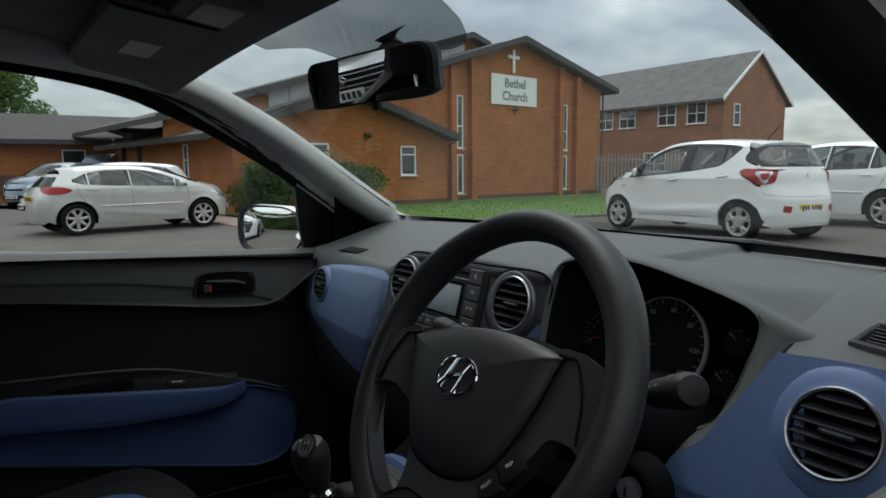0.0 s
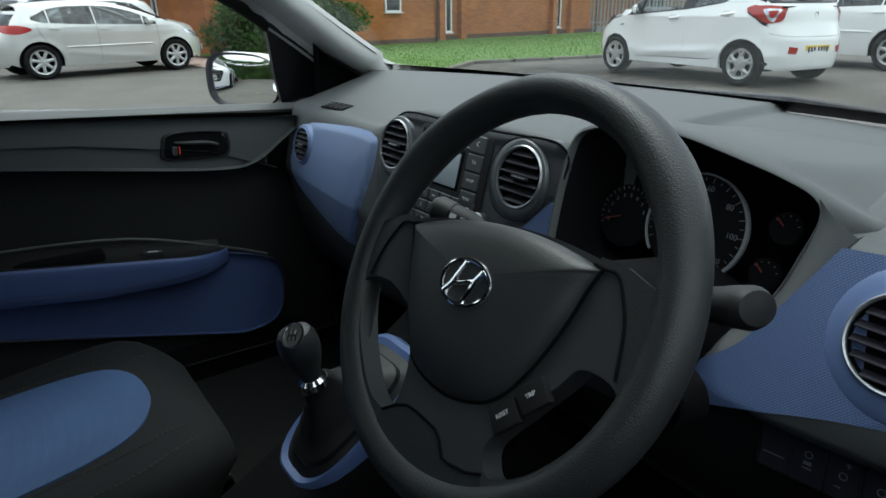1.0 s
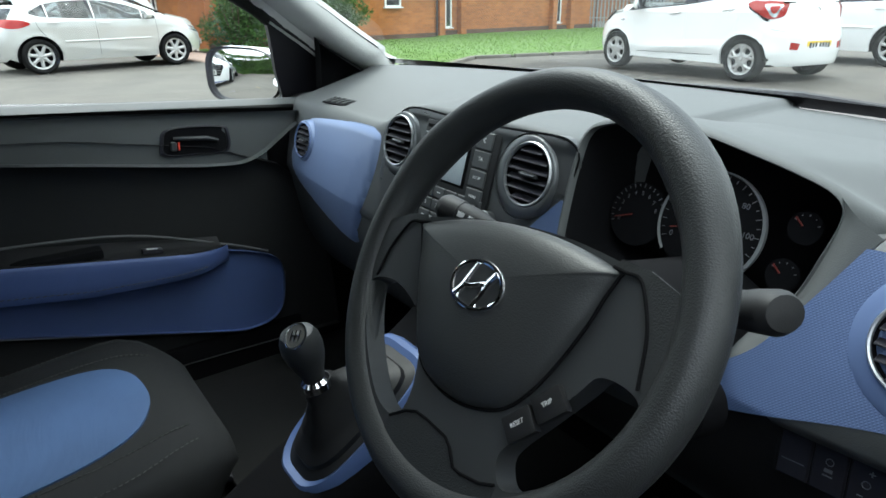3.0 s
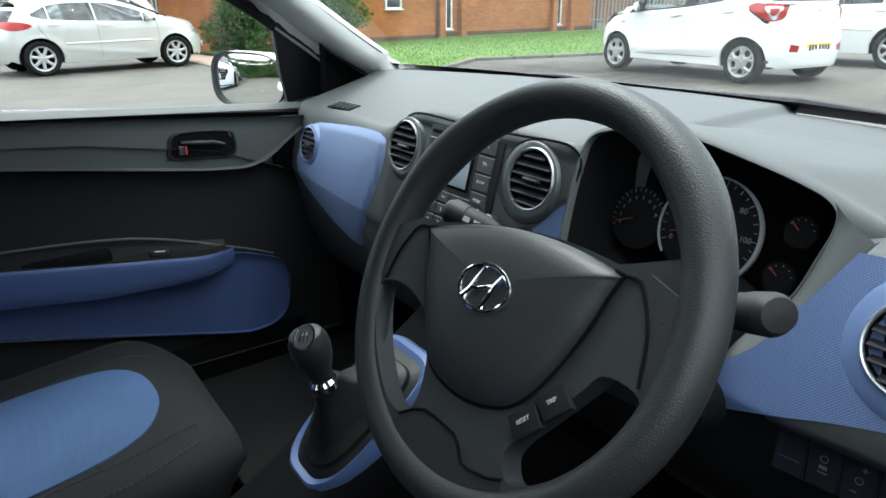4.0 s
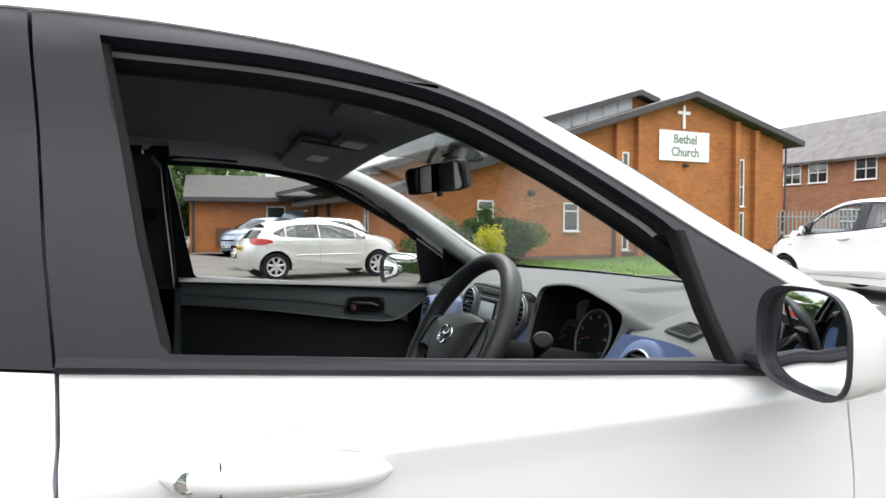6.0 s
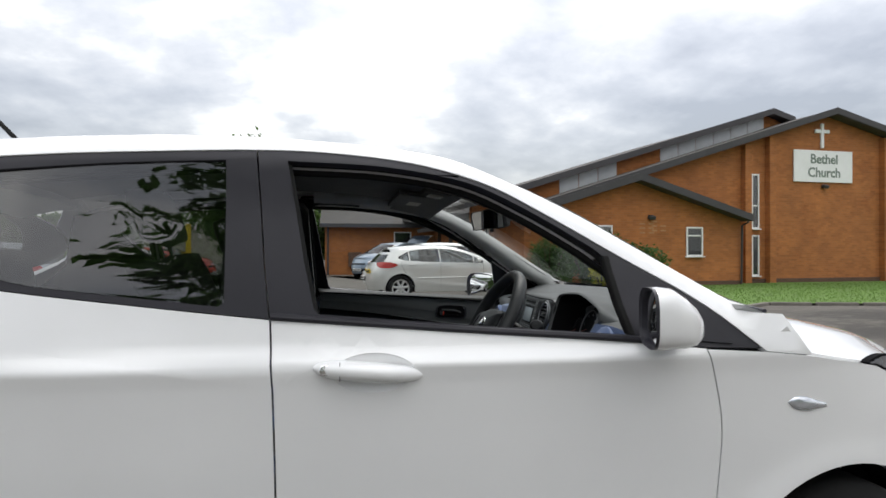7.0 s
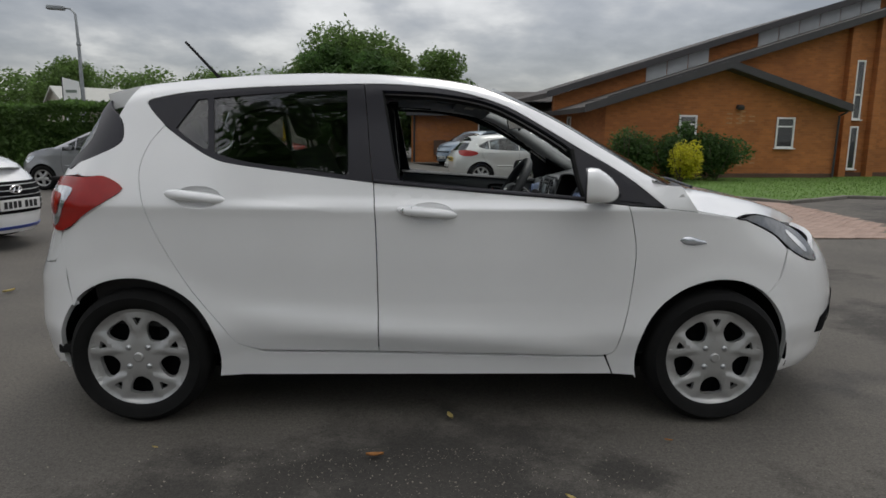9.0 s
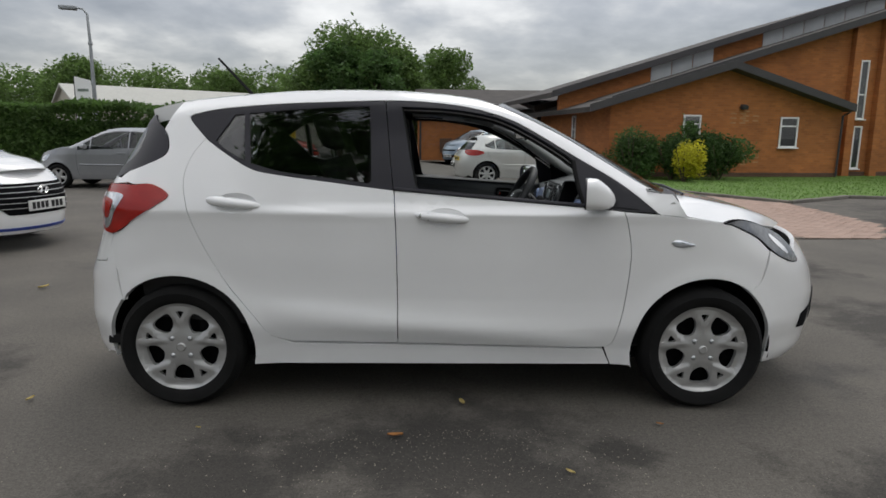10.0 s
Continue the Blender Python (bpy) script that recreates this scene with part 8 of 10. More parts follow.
tube(bm, [(2.95, -0.43, 2.12), (2.95, -0.1, 2.0), (2.95, -0.06, 0.0)], 0.035, 8)
part("downpipe", bm, FASCIA, church)
bm = bmesh.new()
tube(bm, [(13.42, 0.8, 4.55), (13.42, 0.85, -0.1)], 0.04, 8)
part("downpipe", bm, FASCIA, church)
# windows
add_window(church, -2.62, -2.01, 1.0, 1.97, 0.0)
add_window(church, 0.78, 1.43, 0.94, 1.94, 0.0)
for x0, x1 in ((4.17, 4.50), (10.57, 10.86)):
    add_window(church, x0, x1, 1.93, 3.94, 0.9, bars=(0.42,), sill=True, name="slit_window", label="tall narrow white window")
    add_window(church, x0, x1, 0.20, 1.70, 0.9, bars=(), sill=True, name="slit_window", label="tall narrow white window")
w = add_window(church, -0.2, 0.2, 0.75, 2.0, 0.0, bars=(0.6,), name="side_window")
w.matrix_local = Matrix.Translation((-5.1, 3.6, 0)) @ pose(0, 0, 0, 0, 0, -90)
# sign and cross
bm = bmesh.new()
box(bm, (2.72, 0.05, 1.20), Matrix.Translation((7.38, 0.86, 4.31)), 0.01, 1)
board = part("sign_board", bm, SIGNWHITE, church, "white sign board")
UP = Matrix(((1, 0, 0, 0), (0, 0, -1, 0), (0, 1, 0, 0), (0, 0, 0, 1)))
lettering("sign_word", "Bethel", 0.50, Matrix.Translation((7.40, 0.832, 4.57)) @ UP, SIGNGREEN, board, 0.004, bold=0.012)
lettering("sign_word", "Church", 0.50, Matrix.Translation((7.40, 0.832, 4.06)) @ UP, SIGNGREEN, board, 0.004, bold=0.012)
bm = bmesh.new()
box(bm, (0.13, 0.07, 0.92), Matrix.Translation((7.33, 0.86, 5.47)), 0.008, 1)
box(bm, (0.27, 0.066, 0.13), Matrix.Translation((7.13, 0.862, 5.64)), 0.008, 1)
box(bm, (0.27, 0.066, 0.13), Matrix.Translation((7.53, 0.862, 5.64)), 0.008, 1)
part("cross", bm, SIGNWHITE, church, "white wall cross")
for x, y, z in ((7.42, 0.80, 3.55), (-0.58, -0.08, 2.24)):
    bm = bmesh.new()
    box(bm, (0.22, 0.16, 0.12), pose(x, y, z, 25, 0, 0), 0.02)
    box(bm, (0.06, 0.16, 0.06), Matrix.Translation((x, y + 0.06, z)), 0.01)
    part("wall_lamp", bm, FASCIA, church, "dark wall lamp")
PALEBRICK = surface("pale_repair_brick", (0.38, 0.20, 0.09), 0.9, spread=0.2, scale=8)
for cx, cz in ((-0.55, 1.88), (-0.42, 0.52)):
    for k in range(11):
        bm = bmesh.new()
        box(bm, (0.205, 0.012, 0.055), Matrix.Translation((cx + 0.225 * ((k * 5) % 4 - 1.5) + 0.112 * (k % 2), -0.004, cz - 0.15 + 0.075 * (k // 2))), 0.003, 1)
        part("repair_brick", bm, PALEBRICK, church)

# ---- low hall with a timber porch ----
hall = thing("church_hall", "low orange brick hall with a tiled roof and dark timber porch", "hall")
hall.location = (0, 0, -0.1)


def hwall(name, loops, y0, y1, material, label=""):
    bm = bmesh.new()
    slab(bm, loops, y0, y1)
    return part(name, bm, material, hall, label)


hwall("front_wall", [[(-0.95, -0.3), (4.7, -0.3), (4.7, 2.62), (-0.95, 2.62)]], 31.0, 31.3, BRICK)
hwall("side_wall", [[(-0.95, -0.3), (-0.65, -0.3), (-0.65, 2.45), (-0.95, 2.45)]], 31.3, 39.0, BRICK)
hwall("back_wall", [[(-0.65, -0.3), (14, -0.3), (14, 2.45), (-0.65, 2.45)]], 38.7, 39.0, BRICK)
hwall("porch_wall", [[(4.7, -0.3), (12, -0.3), (12, 2.45), (4.7, 2.45)]], 30.6, 30.9, DARKBRICK, "dark recessed porch wall")
for x, wdt in ((6.6, 0.5), (8.3, 0.5)):
    hwall("brick_pier", [[(x, -0.3), (x + wdt, -0.3), (x + wdt, 2.4), (x, 2.4)]], 29.6, 30.6, BRICK)
bm = bmesh.new()
plate(bm, [[(30.4, 2.60), (35.0, 3.95), (39.6, 2.60), (39.5, 2.42), (35.0, 3.75), (30.5, 2.42)]], 15.7, Matrix(((0, 0, 1, -1.2), (1, 0, 0, 0), (0, 1, 0, 0), (0, 0, 0, 1))))
part("roof", bm, ROOFTILE, hall, "grey tiled pitched roof", crease=10)
bm = bmesh.new()
box(bm, (5.9, 0.03, 0.20), Matrix.Translation((1.75, 30.38, 2.50)))
part("fascia_board", bm, FASCIA, hall)
bm = bmesh.new()
plate(bm, [[(24.6, 2.55), (31.0, 3.2), (31.0, 3.0), (24.6, 2.38)]], 4.2, Matrix(((0, 0, 1, 4.3), (1, 0, 0, 0), (0, 1, 0, 0), (0, 0, 0, 1))))
part("porch_roof", bm, ROOFTILE, hall, "tiled porch roof", crease=10)
bm = bmesh.new()
slab(bm, [[(4.2, 2.36), (8.6, 2.36), (8.6, 2.62), (6.2, 3.05), (4.2, 2.62)]], 24.4, 24.55)
part("porch_gable", bm, TIMBER, hall, "dark timber porch front")
for x, y in ((4.45, 24.6), (8.2, 24.6), (4.45, 27.8), (6.3, 24.6)):
    bm = bmesh.new()
    box(bm, (0.16, 0.16, 2.6), Matrix.Translation((x, y, 1.15)), 0.01, 1)
    part("porch_post", bm, TIMBER, hall, "dark timber post")
add_window(hall, 2.55, 3.45, 1.15, 2.2, 31.0, bars=(0.45,), uprights=(), label="grey framed window")
bm = bmesh.new()
box(bm, (0.65, 0.22, 0.75), Matrix.Translation((0.55, 30.89, 0.78)), 0.02)
part("meter_box", bm, DARKBRICK, hall, "brown wall box")
bm = bmesh.new()
tube(bm, [(-0.80, 30.93, 2.45), (-0.80, 30.93, -0.1)], 0.05, 8)
part("downpipe", bm, FASCIA, hall)
binned = thing("wheelie_bin", "dark green wheeled bin beside the hall", "bin", at=pose(-2.0, 31.0, -0.1))
bm = bmesh.new()
loft(bm, [[(w_ * a, w_ * b * 1.15, z) for a, b in ((-1, -1), (1, -1), (1, 1), (-1, 1))] for w_, z in ((0.24, 0.05), (0.31, 1.0))])
part("bin_body", bm, TRIM, binned)
bm = bmesh.new()
box(bm, (0.66, 0.78, 0.07), pose(0, 0, 1.04, 4, 0, 0), 0.02)
part("lid", bm, TRIM, binned)

# ---- brick houses behind ----
def terrace(at, length, depth, eave, ridge, wins, label, gable_window=True):
    h = thing("terraced_house", label, "house", "brick houses behind the church", at)
    bm = bmesh.new()
    for a, b, c, d in ((0, length, 0, 0.3), (0, length, depth - 0.3, depth), (0, 0.3, 0.3, depth - 0.3), (length - 0.3, length, 0.3, depth - 0.3)):
        box(bm, (b - a, d - c, eave + 0.6), Matrix.Translation(((a + b) / 2, (c + d) / 2, (eave - 0.6) / 2)))
    part("wall", bm, HOUSEBRICK, h)
    for x in (0.0, length - 0.3):
        bm = bmesh.new()
        plate(bm, [[(0, eave), (depth, eave), (depth / 2, ridge - 0.1)]], 0.3, Matrix(((0, 0, 1, x), (1, 0, 0, 0), (0, 1, 0, 0), (0, 0, 0, 1))))
        part("gable", bm, HOUSEBRICK, h)
    bm = bmesh.new()
    plate(bm, [[(-0.45, eave - 0.1), (depth / 2, ridge + 0.05), (depth + 0.45, eave - 0.1), (depth + 0.4, eave - 0.25), (depth / 2, ridge - 0.12), (-0.4, eave - 0.25)]], length + 0.4, Matrix(((0, 0, 1, -0.2), (1, 0, 0, 0), (0, 1, 0, 0), (0, 0, 0, 1))))
    part("roof", bm, HOUSETILE, h, "grey tiled roof", crease=10)
    for sgn in (0, 1):
        bm = bmesh.new()
        a, b = ((-0.45, eave - 0.15), (depth / 2, ridge)) if sgn == 0 else ((depth / 2, ridge), (depth + 0.45, eave - 0.15))
        plate(bm, [[(a[0], a[1] - 0.1), (b[0], b[1] - 0.1), (b[0], b[1] + 0.1), (a[0], a[1] + 0.1)]], 0.04, Matrix(((0, 0, 1, length + 0.21), (1, 0, 0, 0), (0, 1, 0, 0), (0, 0, 0, 1))))
        part("bargeboard", bm, UPVC, h, "white bargeboard")
    for x, wd, z0, z1 in wins:
        add_window(h, x, x + wd, z0, z1, 0.0, bars=(0.5,), uprights=(0.5,))
    if gable_window:
        g = add_window(h, -0.3, 0.3, eave - 1.45, eave - 0.3, 0.0, bars=(0.6,), uprights=())
        g.matrix_local = Matrix.Translation((length, 1.2, 0)) @ pose(0, 0, 0, 0, 0, 90)
    return h


wins = [(36.0 - y - 0.6, 1.2, 3.65, 4.80) for y in (20.6, 22.5, 25.3, 27.0, 30.5, 33.0)] + [(x, 1.5, 0.85, 2.15) for x in (2.0, 7.0, 12.0)]
# the houses' long fronts face the church
def fronting(x, y, z):
    return Matrix(((0, 1, 0, x), (-1, 0, 0, y), (0, 0, 1, z), (0, 0, 0, 1)))


terrace(fronting(32, 36, -0.15), 17, 6.2, 4.95, 7.55, wins, "red-brown brick terrace with white windows and a grey roof")
terrace(fronting(44, 62, -0.15), 16, 8, 5.6, 9.2, wins[:4], "red-brown brick house with white windows, partly hidden", False)
# grey palisade fence
GALV = surface("grey_galvanised_steel", (0.30, 0.32, 0.33), 0.5, metal=0.5, spread=0.15, scale=5)
fence = thing("palisade_fence", "grey steel palisade fence beside the church", "fence")
fa, fb = Vector((23.2, 20.6, -0.1)), Vector((28.5, 14.6, -0.1))
bm = bmesh.new()
prof = [(-0.033, 0), (0.033, 0), (0.033, 1.75), (0.02, 1.85), (0, 1.92), (-0.02, 1.85), (-0.033, 1.75)]
plate(bm, [prof], 0.006, Matrix(((1, 0, 0, 0), (0, 0, -1, 0), (0, 1, 0, 0), (0, 0, 0, 1))))
pale_me = bpy.data.meshes.new("pale")
bm.to_mesh(pale_me)
bm.free()
pale_me.materials.append(GALV)
nf = 52
turn = math.degrees(math.atan2((fb - fa).y, (fb - fa).x))
for k in range(nf):
    p = fa.lerp(fb, k / (nf - 1))
    o_ = new("pale", pale_me)
    o_.parent = fence
    o_.matrix_local = pose(p.x, p.y, p.z, 0, 0, turn)
for z in (0.35, 1.5):
    bm = bmesh.new()
    tube(bm, [(fa.x, fa.y, z), (fb.x, fb.y, z)], 0.025, 6)
    part("rail", bm, GALV, fence)


# ---- planting ----
def foliage(name, colour, spread=0.45):
    m = surface(name, colour, 0.6, spread=spread, scale=1.1, spec=0.3)
    b = m.node_tree.nodes["Principled BSDF"]
    nt = m.node_tree
    geo = nt.nodes.new("ShaderNodeNewGeometry")
    hsv = nt.nodes.new("ShaderNodeHueSaturation")
    mr = nt.nodes.new("ShaderNodeMapRange")
    mr.inputs[3].default_value, mr.inputs[4].default_value = 0.72, 1.35
    nt.links.new(geo.outputs["Random Per Island"], mr.inputs[0])
    nt.links.new(mr.outputs[0], hsv.inputs["Value"])
    src = b.inputs["Base Color"].links[0].from_socket
    nt.links.new(src, hsv.inputs["Color"])
    nt.links.new(hsv.outputs[0], b.inputs["Base Color"])
    # thin leaves let part of the light through
    glow = nt.nodes.new("ShaderNodeBsdfTranslucent")
    mix = nt.nodes.new("ShaderNodeMixShader")
    mix.inputs[0].default_value = 0.42
    bright = nt.nodes.new("ShaderNodeVectorMath")
    bright.operation = "SCALE"
    bright.inputs["Scale"].default_value = 1.5
    nt.links.new(hsv.outputs[0], bright.inputs[0])
    nt.links.new(bright.outputs[0], glow.inputs[0])
    nt.links.new(b.outputs[0], mix.inputs[1])
    nt.links.new(glow.outputs[0], mix.inputs[2])
    nt.links.new(mix.outputs[0], nt.nodes["Material Output"].inputs[0])
    return m


LEAF = foliage("green_leaves", (0.095, 0.155, 0.042))
LEAFDARK = foliage("dark_green_leaves", (0.060, 0.115, 0.032))
LEAFYELLOW = foliage("yellow_leaves", (0.42, 0.40, 0.03), 0.3)
HEDGELEAF = foliage("hedge_leaves", (0.062, 0.115, 0.026))
BARK = surface("grey_brown_bark", (0.10, 0.078, 0.058), 0.9, spread=0.3, scale=6, grain=0.6, grain_scale=40)


def leaves(blobs, n, size, rng, hollow=0.55):
    """Many small leaf-shaped faces spread through overlapping clumps."""
    vs, fs = [], []
    weights = [r[0] * r[1] * r[2] for _, r in blobs]
    for _ in range(n):
        (c, r) = rng.choices(blobs, weights)[0]
        while True:
            d = Vector((rng.gauss(0, 1), rng.gauss(0, 1), rng.gauss(0, 1)))
            if d.length > 0.1:
                break
        d.normalize()
        k = hollow + (1 - hollow) * rng.random() ** 0.5 + 0.10 * rng.gauss(0, 1)
        p = Vector((c[0] + d.x * r[0] * k, c[1] + d.y * r[1] * k, c[2] + d.z * r[2] * k))
        a = Vector((rng.gauss(0, 1), rng.gauss(0, 1), rng.gauss(0, 0.6))).normalized()
        b = a.cross(Vector((rng.gauss(0, 1), rng.gauss(0, 1), rng.gauss(0, 1)))).normalized()
        s = size * rng.uniform(0.6, 1.5)
        n0 = len(vs)
        vs += [tuple(p - a * s), tuple(p + b * s * 0.42 - a * 0.1 * s), tuple(p + a * s), tuple(p - b * s * 0.42 - a * 0.1 * s)]
        fs.append((n0, n0 + 1, n0 + 2, n0 + 3))
    return vs, fs


def tree(x, y, height, spread, label, seed, n=7000, size=0.16, material=None, trunk=0.16, base=0.30, ground=-0.1, hollow=0.45):
    rng = random.Random(seed)
    t = thing("tree", label, "tree", at=Matrix.Translation((x, y, ground)))
    bm = bmesh.new()
    top = Vector((rng.uniform(-0.2, 0.2), rng.uniform(-0.2, 0.2), height * 0.72))
    tube(bm, [(0, 0, 0), (0.03, 0.02, height * 0.2), (0.06, -0.03, height * 0.45), tuple(top)], [trunk, trunk * 0.8, trunk * 0.5, trunk * 0.15], 9)
    blobs = []
    m = 15
    for k in range(m):
        a = 2.4 * k + rng.uniform(-0.4, 0.4)
        u = (k + 0.5) / m
        z = height * (base + (0.93 - base) * u)
        reach = spread * (0.50 + 0.5 * math.sin(math.pi * min(1, u * 0.85 + 0.12))) * rng.uniform(0.5, 1.0) * (1 - 0.45 * u)
        c = (reach * math.cos(a), reach * math.sin(a), z)
        q = spread * rng.uniform(0.26, 0.46)
        blobs.append((c, (q, q, q * rng.uniform(0.6, 0.9))))
        z0 = height * (base * 0.7 + 0.5 * u)
        tube(bm, [(0.02, 0, min(z0, height * 0.7)), (c[0] * 0.5, c[1] * 0.5, (z0 + c[2]) / 2 + 0.1), c], [trunk * 0.34 * (1 - 0.5 * u), trunk * 0.2, trunk * 0.05], 6)
    blobs.append(((0, 0, height * 0.86), (spread * 0.36, spread * 0.36, height * 0.13)))
    part("trunk", bm, BARK, t, "grey-brown trunk and limbs")
    vs, fs = leaves(blobs, n, size, rng, hollow)
    me = bpy.data.meshes.new("crown")
    me.from_pydata(vs, [], fs)
    mesh_object("crown", me, material or LEAF, t, "leafy crown")
    return t


def shrub(name, x, y, r, h, label, seed, n=2600, size=0.05, material=None):
    rng = random.Random(seed)
    t = thing(name, label, "shrub", at=Matrix.Translation((x, y, -0.1)))
    blobs = []
    for k in range(9):
        a = rng.uniform(0, 6.28)
        d = r * rng.uniform(0.0, 0.6)
        q = r * rng.uniform(0.35, 0.55)
        blobs.append(((d * math.cos(a), d * math.sin(a), h * rng.uniform(0.3, 0.72)), (q, q, h * rng.uniform(0.25, 0.36))))
    bm = bmesh.new()
    for k in range(7):
        a = rng.uniform(0, 6.28)
        tube(bm, [(0, 0, 0), (0.3 * r * math.cos(a), 0.3 * r * math.sin(a), h * 0.35), (0.6 * r * math.cos(a), 0.6 * r * math.sin(a), h * 0.75)], [0.03, 0.02, 0.008], 5)
    part("stems", bm, BARK, t)
    vs, fs = leaves(blobs, n, size, rng, 0.35)
    me = bpy.data.meshes.new("foliage")
    me.from_pydata(vs, [], fs)
    mesh_object("foliage", me, material or LEAFDARK, t)
    return t


shrub("shrub", 6.05, 16.4, 1.05, 1.75, "dark green rounded shrub against the church wall", 1, 8000)
shrub("shrub", 7.2, 16.1, 0.75, 1.4, "dark green shrub against the church wall", 2, 6000)
shrub("yellow_shrub", 7.3, 15.35, 0.68, 1.35, "bright yellow-leaved shrub among green shrubs", 3, 4500, 0.045, LEAFYELLOW)
shrub("shrub", 8.75, 16.3, 1.0, 1.5, "dark green spreading shrub by the church window", 4, 8000)
shrub("shrub", 7.9, 16.7, 0.6, 1.9, "thin tall shrub by the church window", 5, 2500)
shrub("porch_shrub", 5.6, 25.6, 0.75, 2.2, "yellow-green shrub beside the timber porch", 6, 1500, 0.09, foliage("yellow_green_leaves", (0.26, 0.28, 0.03), 0.4))


def hedge(name, x0, x1, y0, y1, h, label, seed, n, size, material):
    rng = random.Random(seed)
    t = thing(name, label, "hedge")
    bm = bmesh.new()
    box(bm, (x1 - x0 - 0.8, y1 - y0 - 0.8, h - 0.4), Matrix.Translation(((x0 + x1) / 2, (y0 + y1) / 2, (h - 0.4) / 2 - 0.1)))
    part("hedge_core", bm, LEAFDARK, t)
    vs, fs = [], []
    for _ in range(n):
        side = rng.random()
        x = rng.uniform(x0, x1)
        bulge = 0.14 * math.sin(x * 1.7) + 0.09 * math.sin(x * 4.1 + 1)
        if side < 0.6:
            p = Vector((x, y0 + 0.12 + bulge + rng.gauss(0, 0.07), rng.uniform(-0.1, h + 0.5 * bulge)))
        else:
            p = Vector((x, rng.uniform(y0, y1), h - 0.08 + 0.5 * bulge + rng.gauss(0, 0.05)))
        a = Vector((rng.gauss(0, 1), rng.gauss(0, 1), rng.gauss(0, 1))).normalized()
        b = a.orthogonal().normalized()
        s = size * rng.uniform(0.6, 1.4)
        n0 = len(vs)
        vs += [tuple(p - a * s), tuple(p + b * s * 0.45), tuple(p + a * s), tuple(p - b * s * 0.45)]
        fs.append((n0, n0 + 1, n0 + 2, n0 + 3))
    me = bpy.data.meshes.new("hedge_leaves")
    me.from_pydata(vs, [], fs)
    mesh_object("hedge_foliage", me, material, t)
    return t


hedge("hedge", -34, -5.2, 15.6, 17.4, 2.05, "long clipped green hedge behind the parked cars", 11, 90000, 0.065, HEDGELEAF)
tree(-4.7, 37, 7.5, 4.3, "broad green tree behind the car park", 21, 20000, 0.12, hollow=0.3)
tree(-6.3, 40, 7.2, 2.6, "green tree behind the car park", 22, 9000, 0.13)
tree(0.8, 44, 7.3, 3.0, "green tree behind the hall roof", 23, 10000, 0.13)
tree(-3.2, 33.5, 6.0, 2.2, "leafy green tree beside the hall", 24, 9000, 0.12, LEAFDARK, base=0.12)
tree(-5.6, 34.5, 6.6, 2.4, "leafy green tree beyond the car park", 25, 9000, 0.12, LEAFDARK, base=0.12)
tree(-1.9, 36.5, 6.4, 2.0, "leafy green tree behind the hall", 26, 8000, 0.12, LEAF, base=0.15)
tree(-36, 64, 8.6, 4.0, "round green tree on the skyline", 28, 12000, 0.17)
tree(-26, 78, 8.8, 4.6, "round green tree on the skyline", 29, 10000, 0.17)
# trees across the car park behind the camera, seen in the glass
tree(-1.5, -10.5, 11.0, 2.7, "dark leafy tree across the car park", 31, 4200, 0.17, LEAFDARK, base=0.42, ground=0.0)
tree(1.5, -15.5, 7.5, 2.6, "dark leafy tree across the car park", 32, 4200, 0.17, LEAFDARK, ground=0.0)
tree(8.0, -12.5, 7.0, 2.6, "green tree across the car park", 33, 4200, 0.17, LEAF, ground=0.0)
# hedge behind the car park, seen in the wing mirror
end_hedge = hedge("hedge", -6.4, 6.4, -0.8, 0.8, 2.2, "clipped green hedge closing the car park behind the white car", 13, 16000, 0.085, HEDGELEAF)
end_hedge.matrix_world = pose(-10.4, 2.6, 0, 0, 0, 90)
# woods on the skyline
rng = random.Random(9)
blobs = []
for k in range(90):
    x = -78 + 0.9 * k + rng.uniform(-0.8, 0.8)
    blobs.append(((x, 84 + rng.uniform(-4, 4), rng.uniform(4.6, 6.6)), (3.0, 3.0, rng.uniform(2.8, 4.0))))
vs, fs = leaves(blobs, 46000, 0.28, rng, 0.7)
me = bpy.data.meshes.new("far_woods")
me.from_pydata(vs, [], fs)
tagged(mesh_object("far_woods", me, LEAF), "dark green woods along the skyline", "woods", kind="stuff")
bm = bmesh.new()
rows = [[(x, 86, z) for x in np.linspace(-80, 4, 30)] for z in (-1, 5.5)]
for i, row in enumerate(rows):
    rows[i] = [(x, y, z + (1.2 * math.sin(x * 0.6) if i else 0)) for x, y, z in row]
loft(bm, rows + [[(x, 88, -1) for x in np.linspace(-80, 4, 30)]], closed=False)
tagged(part("far_wood_floor", bm, LEAFDARK), "dark undergrowth of the far woods", "woods", kind="stuff")
hedge("boundary_hedge", -40, 40, -24.0, -22.5, 2.6, "tall green hedge across the car park", 12, 12000, 0.12, HEDGELEAF)

# ---- industrial shed, lamp post and banner ----
CLAD = surface("cream_cladding", (0.45, 0.42, 0.35), 0.7, spread=0.08)
SHEDROOF = surface("pale_sheet_roof", (0.42, 0.42, 0.38), 0.6, spread=0.10)
shed = thing("industrial_shed", "cream industrial shed with a pale sheet roof beyond the hedge", "shed", at=pose(-31.0, 52, 0, 0, 0, -48) @ Matrix.Diagonal((0.62, 1, 1, 1)))
bm = bmesh.new()
slab(bm, [[(-5.5, -0.5), (5.5, -0.5), (5.5, 3.5), (-0.5, 5.0), (-5.5, 3.6)]], 0, 0.3)
part("gable_wall", bm, CLAD, shed)
bm = bmesh.new()
